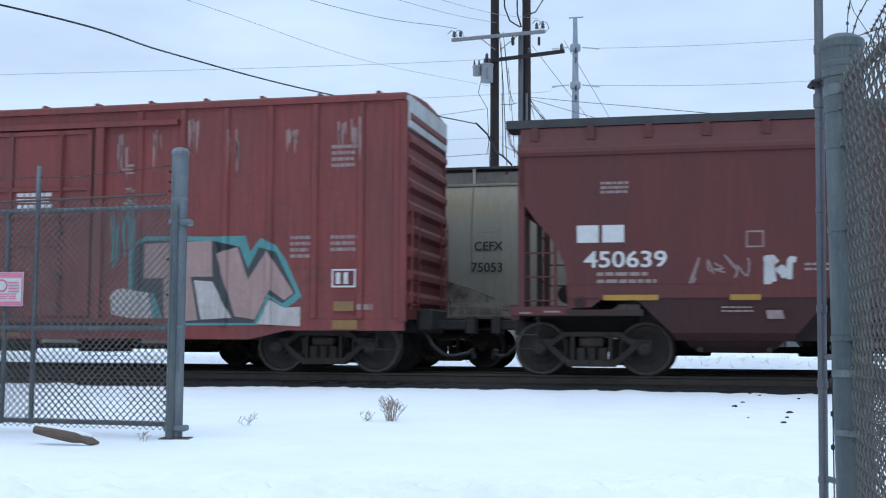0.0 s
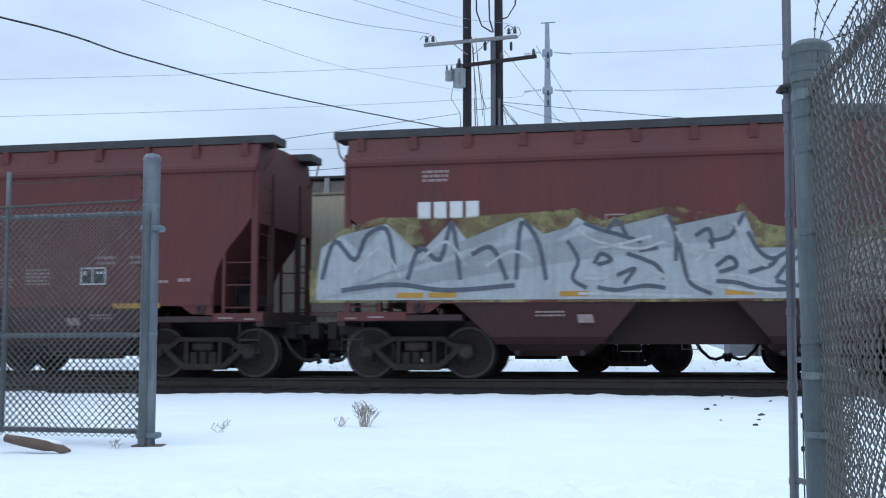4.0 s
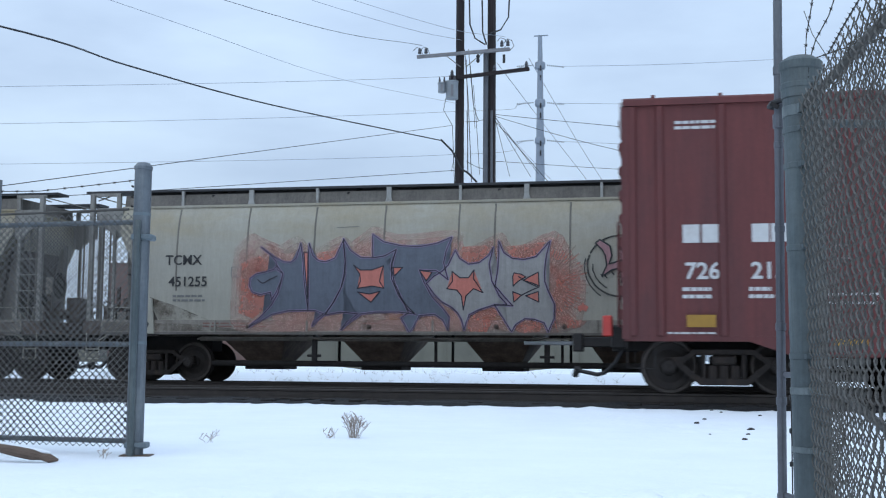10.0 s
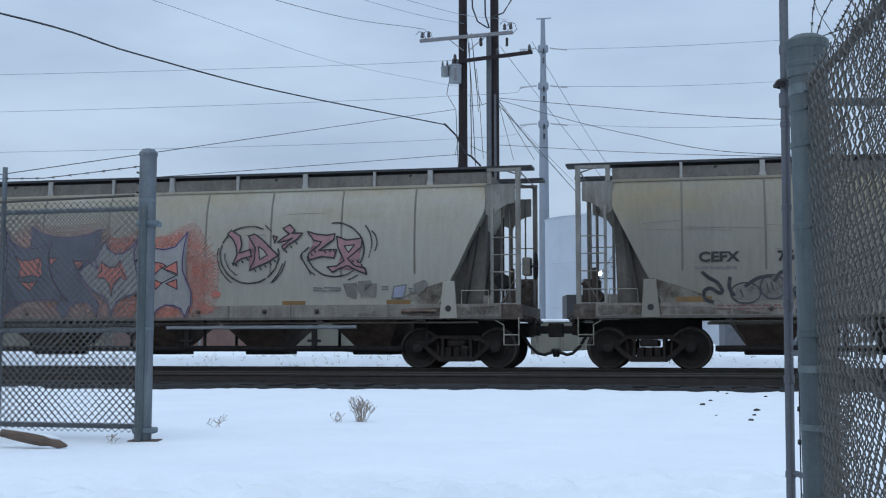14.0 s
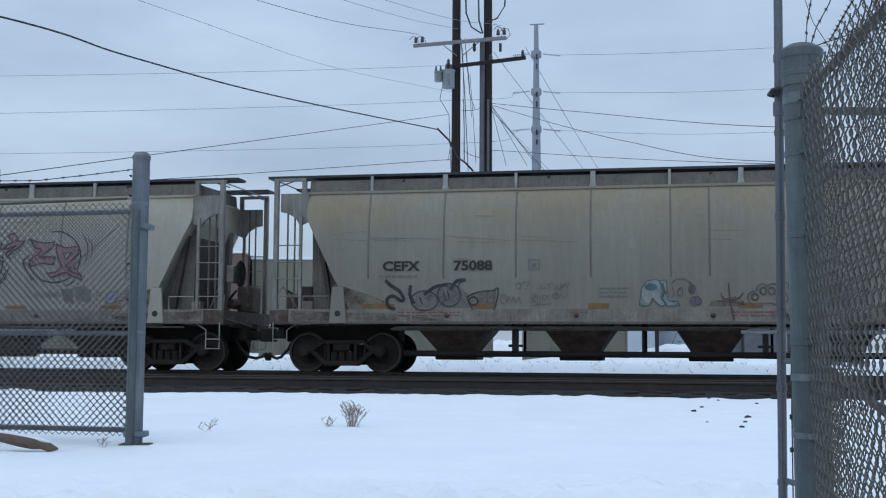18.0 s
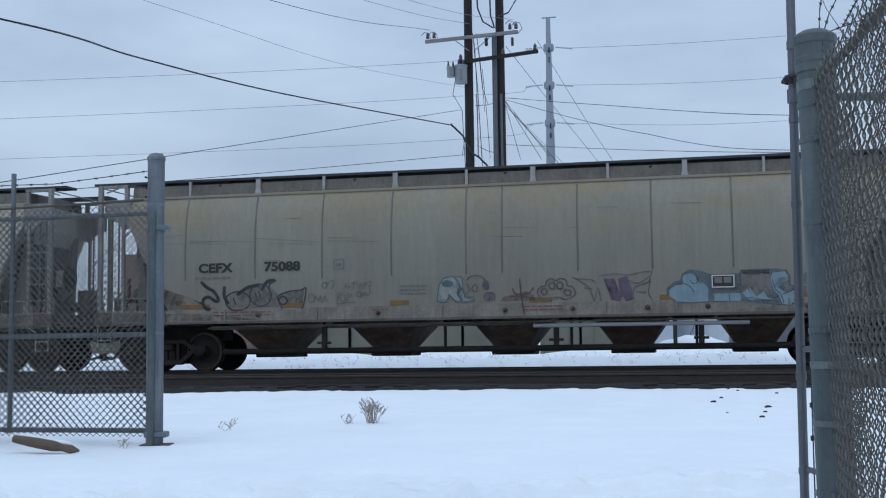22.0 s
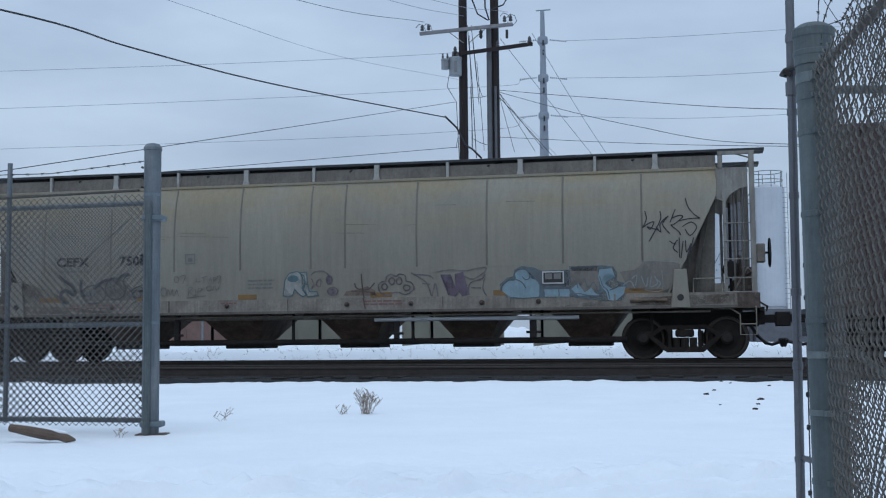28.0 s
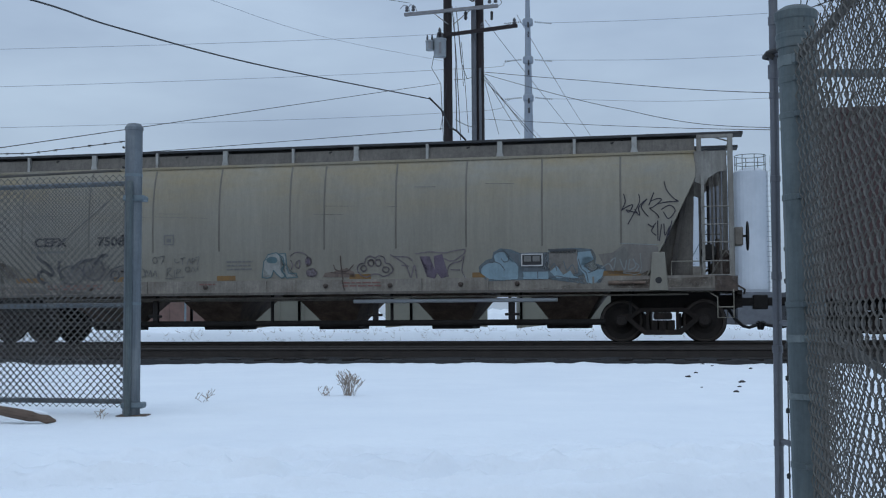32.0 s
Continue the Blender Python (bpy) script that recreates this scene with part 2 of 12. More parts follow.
M = dict(
    snow=material("snow", (0.80, 0.828, 0.855), (0.725, 0.758, 0.80), 0.85, scale=0.9, bump=1.0, bump_scale=11, spec=0.2, amount=0.7),
    ballast=material("dark_ballast", (0.014, 0.0135, 0.0145), (0.005, 0.005, 0.006), 0.95, scale=14, bump=1.0, bump_scale=22, grime=(0.022, 0.021, 0.022), grime_scale=3),
    rail=material("rail_steel", (0.05, 0.042, 0.038), (0.03, 0.026, 0.024), 0.6, 0.4, scale=6),
    rail_top=material("polished_rail_head", (0.30, 0.29, 0.29), (0.22, 0.21, 0.21), 0.35, 0.9, scale=3),
    tie=material("creosoted_timber", (0.022, 0.019, 0.017), (0.010, 0.009, 0.009), 0.9, scale=5, stretch=(1, 6, 6), bump=0.5),
    box_red=material("boxcar_red", (0.115, 0.0275, 0.0262), (0.090, 0.0240, 0.0238), 0.62, scale=1.2, stretch=(1, 1, 0.25), bump=0.06, bump_scale=5, grime=(0.062, 0.025, 0.027), grime_scale=0.9, grime_low=0.50, grime_high=0.82, streak=0.16),
    tr_red=material("weathered_boxcar_red", (0.178, 0.0365, 0.0330), (0.132, 0.0320, 0.0300), 0.66, scale=1.4, stretch=(1, 1, 0.3), bump=0.06, bump_scale=5, grime=(0.085, 0.034, 0.034), grime_scale=1.1, grime_low=0.50, grime_high=0.80, streak=0.2),
    hop_red=material("hopper_brown", (0.089, 0.0168, 0.0158), (0.069, 0.0148, 0.0145), 0.6, scale=1.1, stretch=(1, 1, 0.22), bump=0.06, bump_scale=4, grime=(0.053, 0.0180, 0.0182), grime_scale=0.8, grime_low=0.50, grime_high=0.82, streak=0.14),
    # two copies of the body brown with underside shade put into the colour
    hop_bay_shaded=material("hopper_bay_brown_shaded", (0.050, 0.0140, 0.0135), (0.033, 0.0118, 0.0116), 0.7, scale=1.3, stretch=(1, 1, 0.3), grime=(0.026, 0.016, 0.016), grime_scale=1.0, grime_low=0.46, grime_high=0.76, streak=0.18),
    hop_low_shaded=material("hopper_brown_shaded", (0.040, 0.0150, 0.0145), (0.024, 0.0120, 0.0120), 0.75, scale=1.2, stretch=(1, 1, 0.3), grime=(0.024, 0.017, 0.018), grime_scale=0.9),
    gray=material("hopper_gray", (0.240, 0.231, 0.197), (0.203, 0.194, 0.166), 0.6, scale=1.0, stretch=(1, 1, 0.2), bump=0.05, bump_scale=4, grime=(0.163, 0.152, 0.130), grime_scale=0.55, grime_low=0.48, grime_high=0.85, stain=(0.240, 0.194, 0.113), streak=0.09),
    gray_fresh=material("hopper_gray_clean", (0.345, 0.335, 0.290), (0.30, 0.29, 0.25), 0.6, scale=1.0, stretch=(1, 1, 0.2), bump=0.05, bump_scale=4, grime=(0.215, 0.20, 0.172), grime_scale=0.55, grime_low=0.5, grime_high=0.9, stain=(0.285, 0.245, 0.165), streak=0.08),
    end_white=material("chalky_white_paint", (0.52, 0.54, 0.55), (0.40, 0.42, 0.43), 0.7, scale=4, stretch=(1, 1, 0.3), grime=(0.30, 0.27, 0.26), grime_scale=3, streak=0.15),
    gray_pale=material("pale_gray_bracket", (0.33, 0.33, 0.315), (0.25, 0.25, 0.235), 0.65, scale=6, grime=(0.16, 0.155, 0.14), grime_scale=4),
    gray_post=material("grimy_gray_post", (0.24, 0.235, 0.215), (0.165, 0.157, 0.14), 0.7, scale=5, stretch=(1, 1, 0.3), grime=(0.10, 0.082, 0.07), grime_scale=3, grime_low=0.52, grime_high=0.78, streak=0.2),
    rusty_end=material("rusty_brake_gear", (0.105, 0.080, 0.066), (0.05, 0.038, 0.033), 0.85, scale=7, grime=(0.15, 0.138, 0.122), grime_scale=4, grime_low=0.52, grime_high=0.7, streak=0.25),
    # dirt and the shade behind the end frame, both in one brown
    slope_dirt_shade=material("dirty_shaded_slope_sheet", (0.075, 0.067, 0.060), (0.045, 0.040, 0.037), 0.85, scale=3, streak=0.2),
    gray_seam=material("dirty_weld_seam", (0.185, 0.172, 0.148), (0.13, 0.12, 0.104), 0.8, scale=3, stretch=(1, 1, 0.3)),
    gray_low=material("hopper_gray_dusty", (0.245, 0.226, 0.196), (0.17, 0.155, 0.136), 0.75, scale=2.0, grime=(0.10, 0.08, 0.066), grime_scale=1.2, grime_low=0.48, grime_high=0.8, streak=0.2),
    # dark gray; at the recessed car ends it carries painted shade
    gray_dark=material("hopper_gray_dark", (0.145, 0.132, 0.116), (0.088, 0.080, 0.072), 0.8, scale=2.0, streak=0.2),
    bay=material("rusty_bay_steel", (0.185, 0.135, 0.105), (0.10, 0.072, 0.057), 0.85, scale=3.0, grime=(0.055, 0.040, 0.034), grime_scale=1.5, streak=0.25),
    truck=material("sooty_cast_steel", (0.031, 0.0245, 0.0215), (0.015, 0.012, 0.011), 0.8, 0.1, scale=8, bump=0.3, grime=(0.048, 0.033, 0.025), grime_scale=4, random_tint=0.2),
    wheel=material("wheel_steel", (0.038, 0.031, 0.028), (0.020, 0.017, 0.016), 0.7, 0.25, scale=6, random_tint=0.2),
    rim=material("worn_wheel_rim", (0.072, 0.061, 0.054), (0.040, 0.034, 0.031), 0.55, 0.4, scale=9),
    under=material("sooty_underframe", (0.03, 0.027, 0.026), (0.016, 0.015, 0.015), 0.85, scale=5),
    roofwalk=material("running_board_steel", (0.05, 0.052, 0.056), (0.032, 0.033, 0.036), 0.65, 0.3, scale=4),
    roof_red=material("roof_dark_brown", (0.06, 0.03, 0.03), (0.04, 0.024, 0.024), 0.7, scale=3),
    galv=material("galvanised_steel", (0.145, 0.165, 0.182), (0.095, 0.11, 0.125), 0.5, 0.4, scale=12, stretch=(1, 1, 0.25), amount=0.9, grime=(0.19, 0.205, 0.21), grime_scale=6, random_tint=0.06, streak=0.2),
    galv_dull=material("dull_galvanised_post", (0.145, 0.185, 0.205), (0.11, 0.14, 0.16), 0.6, 0.3, scale=7, grime=(0.20, 0.23, 0.245), grime_scale=4),
    wire=material("chain_link_wire", (0.125, 0.122, 0.118), (0.066, 0.064, 0.06), 0.6, 0.2, scale=8),
    wire_near=material("weathered_chain_link_wire", (0.120, 0.114, 0.103), (0.063, 0.058, 0.051), 0.55, 0.3, scale=30, grime=(0.064, 0.053, 0.044), grime_scale=9),
    galv_corner=material("streaked_galvanised_post", (0.090, 0.112, 0.117), (0.058, 0.074, 0.080), 0.6, 0.3, scale=16, stretch=(1, 1, 0.18), amount=0.9, bump=0.12, bump_scale=60, grime=(0.120, 0.132, 0.128), grime_scale=6, grime_low=0.48, grime_high=0.72, streak=0.25),
    galv_band=material("pale_galvanised_band", (0.155, 0.18, 0.182), (0.10, 0.12, 0.124), 0.5, 0.4, scale=20),
    galv_pipe=material("purplish_galvanised_pipe", (0.115, 0.119, 0.135), (0.074, 0.079, 0.092), 0.5, 0.4, scale=14, stretch=(1, 1, 0.15), amount=0.9, grime=(0.15, 0.158, 0.166), grime_scale=7, streak=0.2),
    rail_weathered=material("weathered_rail_pipe", (0.078, 0.073, 0.066), (0.046, 0.042, 0.037), 0.6, 0.3, scale=12),
    barb=material("barbed_wire_steel", (0.06, 0.06, 0.06), (0.03, 0.03, 0.03), 0.6, 0.5, scale=8),
    wood=material("dark_pole_timber", (0.032, 0.024, 0.025), (0.015, 0.012, 0.013), 0.9, scale=2.0, stretch=(6, 6, 0.4), bump=0.4),
    wood_gray=material("gray_conduit", (0.115, 0.12, 0.135), (0.08, 0.085, 0.095), 0.6, scale=3.0),
    arm_gray=material("bleached_crossarm", (0.24, 0.24, 0.25), (0.16, 0.16, 0.17), 0.8, scale=5),
    steel_pole=material("galvanised_pole", (0.25, 0.285, 0.33), (0.21, 0.24, 0.28), 0.6, 0.2, scale=0.8),
    cable=material("black_cable", (0.03, 0.032, 0.036), (0.02, 0.02, 0.024), 0.6, scale=3),
    cable_gray=material("aluminium_cable", (0.22, 0.25, 0.30), (0.18, 0.2, 0.25), 0.5, scale=3),
    insul=material("porcelain", (0.075, 0.08, 0.09), (0.05, 0.05, 0.06), 0.35, scale=5),
    transf=material("transformer_gray", (0.26, 0.29, 0.31), (0.20, 0.22, 0.24), 0.5, scale=4),
    white=material("white_lettering", (0.52, 0.53, 0.53), (0.42, 0.42, 0.42), 0.6, scale=9, amount=0.8, grime=(0.36, 0.31, 0.30), grime_scale=3, grime_low=0.55, grime_high=0.9),
    faded=material("faded_white_lettering", (0.27, 0.215, 0.21), (0.17, 0.11, 0.11), 0.65, scale=12, amount=0.8),
    yellow=material("yellow_reflector", (0.36, 0.20, 0.026), (0.29, 0.155, 0.026), 0.5, scale=6, random_tint=0.15),
    orange=material("faded_orange_reflector", (0.235, 0.130, 0.042), (0.165, 0.100, 0.045), 0.7, scale=6, grime=(0.15, 0.10, 0.06), grime_scale=4),
    black=material("black_lettering", (0.018, 0.018, 0.02), (0.03, 0.03, 0.032), 0.6, scale=8),
    dim=material("worn_lettering", (0.11, 0.11, 0.11), (0.2, 0.2, 0.19), 0.7, scale=15, amount=0.9),
    # near-black that stands in for shade at the bottom of footprints
    print_shade=material("footprint_shade", (0.06, 0.052, 0.05), (0.03, 0.026, 0.026), 0.95, scale=20, bump=0.6, bump_scale=60),
    twig=material("dry_stalk", (0.38, 0.32, 0.27), (0.25, 0.20, 0.165), 0.9, scale=30),
    log=material("weathered_log", (0.15, 0.105, 0.08), (0.08, 0.058, 0.046), 0.9, scale=6, stretch=(1, 5, 5), bump=0.5),
    tank_white=material("white_tank_paint", (0.46, 0.49, 0.53), (0.38, 0.41, 0.45), 0.4, scale=0.8),
    # spray paints
    bleach=material("bleached_paint", (0.30, 0.215, 0.205), (0.20, 0.11, 0.10), 0.75, scale=6, stretch=(1, 1, 0.2), amount=0.9),
    teal=material("spray_teal", (0.066, 0.218, 0.224), (0.057, 0.187, 0.193), 0.6, scale=5.0, amount=0.8, grime=(0.059, 0.166, 0.170), grime_scale=2.6, grime_low=0.5, grime_high=0.75, streak=0.16),
    charcoal=material("spray_charcoal", (0.036, 0.041, 0.046), (0.031, 0.035, 0.040), 0.6, scale=5.0, amount=0.8, grime=(0.038, 0.042, 0.046), grime_scale=2.6, grime_low=0.5, grime_high=0.75, streak=0.16),
    pink=material("spray_pink", (0.297, 0.198, 0.185), (0.255, 0.170, 0.159), 0.6, scale=5.0, amount=0.8, grime=(0.221, 0.152, 0.143), grime_scale=2.6, grime_low=0.5, grime_high=0.75, streak=0.16),
    spray_white=material("spray_white", (0.383, 0.356, 0.350), (0.329, 0.306, 0.301), 0.6, scale=5.0, amount=0.8, grime=(0.281, 0.263, 0.258), grime_scale=2.6, grime_low=0.5, grime_high=0.75, streak=0.16),
    silver=material("spray_silver", (0.365, 0.380, 0.390), (0.30, 0.315, 0.325), 0.6, scale=5.0, amount=0.8, grime=(0.26, 0.27, 0.275), grime_scale=2.6, grime_low=0.5, grime_high=0.75, streak=0.16),
    green=material("spray_green", (0.040, 0.238, 0.185), (0.034, 0.205, 0.159), 0.6, scale=5.0, amount=0.8, grime=(0.041, 0.180, 0.143), grime_scale=2.6, grime_low=0.5, grime_high=0.75, streak=0.16),
    sky_blue=material("spray_sky_blue", (0.112, 0.317, 0.436), (0.096, 0.273, 0.375), 0.6, scale=5.0, amount=0.8, grime=(0.092, 0.235, 0.318), grime_scale=2.6, grime_low=0.5, grime_high=0.75, streak=0.16),
    pale_blue=material("spray_pale_blue", (0.330, 0.409, 0.475), (0.284, 0.352, 0.409), 0.6, scale=5.0, amount=0.8, grime=(0.244, 0.300, 0.346), grime_scale=2.6, grime_low=0.5, grime_high=0.75, streak=0.16),
    deep_blue=material("spray_deep_blue", (0.033, 0.106, 0.277), (0.028, 0.091, 0.238), 0.6, scale=5.0, amount=0.8, grime=(0.036, 0.087, 0.207), grime_scale=2.6, grime_low=0.5, grime_high=0.75, streak=0.16),
    gray_blue=material("spray_gray_blue", (0.158, 0.191, 0.231), (0.136, 0.164, 0.199), 0.6, scale=5.0, amount=0.8, grime=(0.124, 0.147, 0.175), grime_scale=2.6, grime_low=0.5, grime_high=0.75, streak=0.16),
    lilac=material("spray_lilac", (0.277, 0.297, 0.383), (0.238, 0.255, 0.329), 0.6, scale=5.0, amount=0.8, grime=(0.207, 0.221, 0.281), grime_scale=2.6, grime_low=0.5, grime_high=0.75, streak=0.16),
    dark_patch=material("spray_dark_patch", (0.079, 0.073, 0.079), (0.068, 0.063, 0.068), 0.6, scale=5.0, amount=0.8, grime=(0.069, 0.064, 0.069), grime_scale=2.6, grime_low=0.5, grime_high=0.75, streak=0.16),
    cream=material("spray_cream", (0.277, 0.238, 0.158), (0.238, 0.205, 0.136), 0.6, scale=5.0, amount=0.8, grime=(0.207, 0.180, 0.124), grime_scale=2.6, grime_low=0.5, grime_high=0.75, streak=0.16),
    olive=material("spray_olive", (0.145, 0.178, 0.086), (0.125, 0.153, 0.074), 0.6, scale=5.0, amount=0.8, grime=(0.115, 0.138, 0.073), grime_scale=2.6, grime_low=0.5, grime_high=0.75, streak=0.16),
    orchid=material("spray_orchid", (0.277, 0.238, 0.363), (0.238, 0.205, 0.312), 0.6, scale=5.0, amount=0.8, grime=(0.207, 0.180, 0.267), grime_scale=2.6, grime_low=0.5, grime_high=0.75, streak=0.16),
    pink_mist=material("spray_pale_orchid_pink", (0.36, 0.245, 0.335), (0.31, 0.21, 0.29), 0.6, scale=5.0, amount=0.8, grime=(0.27, 0.19, 0.26), grime_scale=2.6, grime_low=0.5, grime_high=0.75, streak=0.12),
    peach=material("spray_peach", (0.54, 0.315, 0.265), (0.47, 0.265, 0.22), 0.6, scale=5.0, amount=0.8, grime=(0.42, 0.27, 0.23), grime_scale=2.6, grime_low=0.5, grime_high=0.75, streak=0.12),
    violet_gray=material("spray_violet_gray", (0.108, 0.100, 0.128), (0.088, 0.082, 0.106), 0.6, scale=5.0, amount=0.8, grime=(0.069, 0.069, 0.087), grime_scale=2.6, grime_low=0.5, grime_high=0.75, streak=0.16),
    gray_blue2=material("spray_gray_blue2", (0.218, 0.221, 0.228), (0.187, 0.190, 0.196), 0.6, scale=5.0, amount=0.8, grime=(0.166, 0.168, 0.172), grime_scale=2.6, grime_low=0.5, grime_high=0.75, streak=0.16),
    coral=material("spray_coral", (0.52, 0.17, 0.135), (0.45, 0.15, 0.115), 0.6, scale=5.0, amount=0.8, grime=(0.36, 0.15, 0.12), grime_scale=2.6, grime_low=0.5, grime_high=0.75, streak=0.14),
    rose=material("spray_rose", (0.33, 0.175, 0.19), (0.27, 0.15, 0.16), 0.6, scale=5.0, amount=0.8, grime=(0.207, 0.129, 0.133), grime_scale=2.6, grime_low=0.5, grime_high=0.75, streak=0.16),
    teal_dull=material("spray_teal_dull", (0.079, 0.145, 0.165), (0.068, 0.125, 0.142), 0.6, scale=5.0, amount=0.8, grime=(0.069, 0.115, 0.129), grime_scale=2.6, grime_low=0.5, grime_high=0.75, streak=0.16),
    mauve=material("spray_mauve", (0.165, 0.14, 0.158), (0.14, 0.12, 0.135), 0.6, scale=5.0, amount=0.8, grime=(0.106, 0.092, 0.106), grime_scale=2.6, grime_low=0.5, grime_high=0.75, streak=0.16),
    rust=material("spray_rust", (0.165, 0.128, 0.108), (0.14, 0.108, 0.092), 0.6, scale=5.0, amount=0.8, grime=(0.106, 0.069, 0.057), grime_scale=2.6, grime_low=0.5, grime_high=0.75, streak=0.16),
    purple=material("spray_purple", (0.079, 0.056, 0.106), (0.068, 0.048, 0.091), 0.6, scale=5.0, amount=0.8, grime=(0.069, 0.053, 0.087), grime_scale=2.6, grime_low=0.5, grime_high=0.75, streak=0.16),
    spray_blue=material("spray_blue", (0.225, 0.300, 0.350), (0.19, 0.26, 0.31), 0.6, scale=5.0, amount=0.8, grime=(0.110, 0.180, 0.230), grime_scale=2.6, grime_low=0.5, grime_high=0.75, streak=0.16),
    gray_patch=material("spray_gray_patch", (0.185, 0.172, 0.155), (0.15, 0.14, 0.128), 0.6, scale=5.0, amount=0.8, grime=(0.106, 0.103, 0.098), grime_scale=2.6, grime_low=0.5, grime_high=0.75, streak=0.16),
    violet_line=material("spray_violet_line", (0.27, 0.21, 0.33), (0.22, 0.17, 0.28), 0.6, scale=5.0, amount=0.8, grime=(0.19, 0.15, 0.23), grime_scale=2.6, grime_low=0.5, grime_high=0.75, streak=0.16),
    dark_line=material("spray_dark_line", (0.026, 0.023, 0.036), (0.022, 0.020, 0.031), 0.6, scale=5.0, amount=0.8, grime=(0.032, 0.029, 0.038), grime_scale=2.6, grime_low=0.5, grime_high=0.75, streak=0.16),
    red_small=material("spray_red_small", (0.19, 0.088, 0.078), (0.16, 0.08, 0.072), 0.6, scale=5.0, amount=0.8, grime=(0.16, 0.10, 0.09), grime_scale=2.6, grime_low=0.5, grime_high=0.75, streak=0.16),
    rl_pale=material("spray_rl_pale", (0.3, 0.315, 0.3), (0.24, 0.252, 0.24), 0.65, scale=5.0, amount=0.8, grime=(0.275, 0.286, 0.275), grime_scale=2.6, grime_low=0.45, grime_high=0.75, streak=0.16),
    purple_dull=material("spray_purple_dull", (0.115, 0.09, 0.125), (0.092, 0.072, 0.1), 0.65, scale=5.0, amount=0.8, grime=(0.136, 0.118, 0.144), grime_scale=2.6, grime_low=0.45, grime_high=0.75, streak=0.16),
    slate=material("spray_slate", (0.12, 0.14, 0.158), (0.095, 0.115, 0.13), 0.65, scale=5.0, amount=0.8, grime=(0.114, 0.129, 0.144), grime_scale=2.6, grime_low=0.45, grime_high=0.75, streak=0.16),
    pale_worn=material("spray_pale_worn", (0.23, 0.255, 0.26), (0.184, 0.204, 0.208), 0.65, scale=5.0, amount=0.8, grime=(0.223, 0.241, 0.245), grime_scale=2.6, grime_low=0.45, grime_high=0.75, streak=0.16),
    slate_dark=material("spray_slate_dark", (0.06, 0.065, 0.072), (0.048, 0.052, 0.058), 0.65, scale=5.0, amount=0.8, grime=(0.095, 0.099, 0.104), grime_scale=2.6, grime_low=0.45, grime_high=0.75, streak=0.16),
    rust_stain=material("brown_rust_stain", (0.115, 0.085, 0.062), (0.08, 0.058, 0.045), 0.85, scale=6, amount=0.8, streak=0.2),
    rust_line=material("spray_rust_line", (0.1, 0.07, 0.06), (0.08, 0.056, 0.048), 0.65, scale=5.0, amount=0.8, grime=(0.125, 0.103, 0.095), grime_scale=2.6, grime_low=0.45, grime_high=0.75, streak=0.16),
    scuff=material("spray_scuff", (0.15, 0.148, 0.135), (0.12, 0.118, 0.108), 0.65, scale=5.0, amount=0.8, grime=(0.162, 0.161, 0.151), grime_scale=2.6, grime_low=0.45, grime_high=0.75, streak=0.16),
    slate_letter=material("spray_slate_letter", (0.115, 0.132, 0.168), (0.092, 0.106, 0.135), 0.62, scale=5.0, amount=0.8, grime=(0.08, 0.09, 0.115), grime_scale=2.2, grime_low=0.48, grime_high=0.78, streak=0.14),
    pale_letter=material("spray_pale_letter", (0.3, 0.295, 0.29), (0.246, 0.242, 0.238), 0.62, scale=5.0, amount=0.8, grime=(0.21, 0.206, 0.203), grime_scale=2.2, grime_low=0.48, grime_high=0.78, streak=0.14),
    coral_spray=material("spray_coral_mist", (0.56, 0.20, 0.15), (0.49, 0.18, 0.135), 0.6, scale=5.0, amount=0.8, grime=(0.45, 0.22, 0.18), grime_scale=2.2, grime_low=0.48, grime_high=0.78, streak=0.1),
    soot_line=material("spray_soft_black", (0.045, 0.046, 0.048), (0.037, 0.038, 0.039), 0.62, scale=5.0, amount=0.8, grime=(0.032, 0.032, 0.034), grime_scale=2.2, grime_low=0.48, grime_high=0.78, streak=0.14),
    spray_blue_edge=material("spray_worn_blue", (0.125, 0.165, 0.19), (0.102, 0.135, 0.156), 0.62, scale=5.0, amount=0.8, grime=(0.087, 0.115, 0.133), grime_scale=2.2, grime_low=0.48, grime_high=0.78, streak=0.14),
    cloud_blue=material("spray_cloud_blue", (0.22, 0.315, 0.365), (0.18, 0.258, 0.299), 0.62, scale=5.0, amount=0.8, grime=(0.154, 0.22, 0.256), grime_scale=2.2, grime_low=0.48, grime_high=0.78, streak=0.14),
    olive_mist=material("spray_olive_mist", (0.21, 0.19, 0.085), (0.172, 0.156, 0.07), 0.62, scale=5.0, amount=0.8, grime=(0.147, 0.133, 0.059), grime_scale=2.2, grime_low=0.48, grime_high=0.78, streak=0.14),
    silver_blue=material("spray_silver_blue", (0.3, 0.325, 0.345), (0.246, 0.267, 0.283), 0.62, scale=5.0, amount=0.8, grime=(0.21, 0.227, 0.241), grime_scale=2.2, grime_low=0.48, grime_high=0.78, streak=0.14),
    taupe=material("spray_taupe", (0.235, 0.2, 0.185), (0.193, 0.164, 0.152), 0.62, scale=5.0, amount=0.8, grime=(0.164, 0.14, 0.13), grime_scale=2.2, grime_low=0.48, grime_high=0.78, streak=0.14),
    blue_gray_line=material("spray_blue_gray_line", (0.075, 0.09, 0.115), (0.061, 0.074, 0.094), 0.62, scale=5.0, amount=0.8, grime=(0.052, 0.063, 0.081), grime_scale=2.2, grime_low=0.48, grime_high=0.78, streak=0.14),
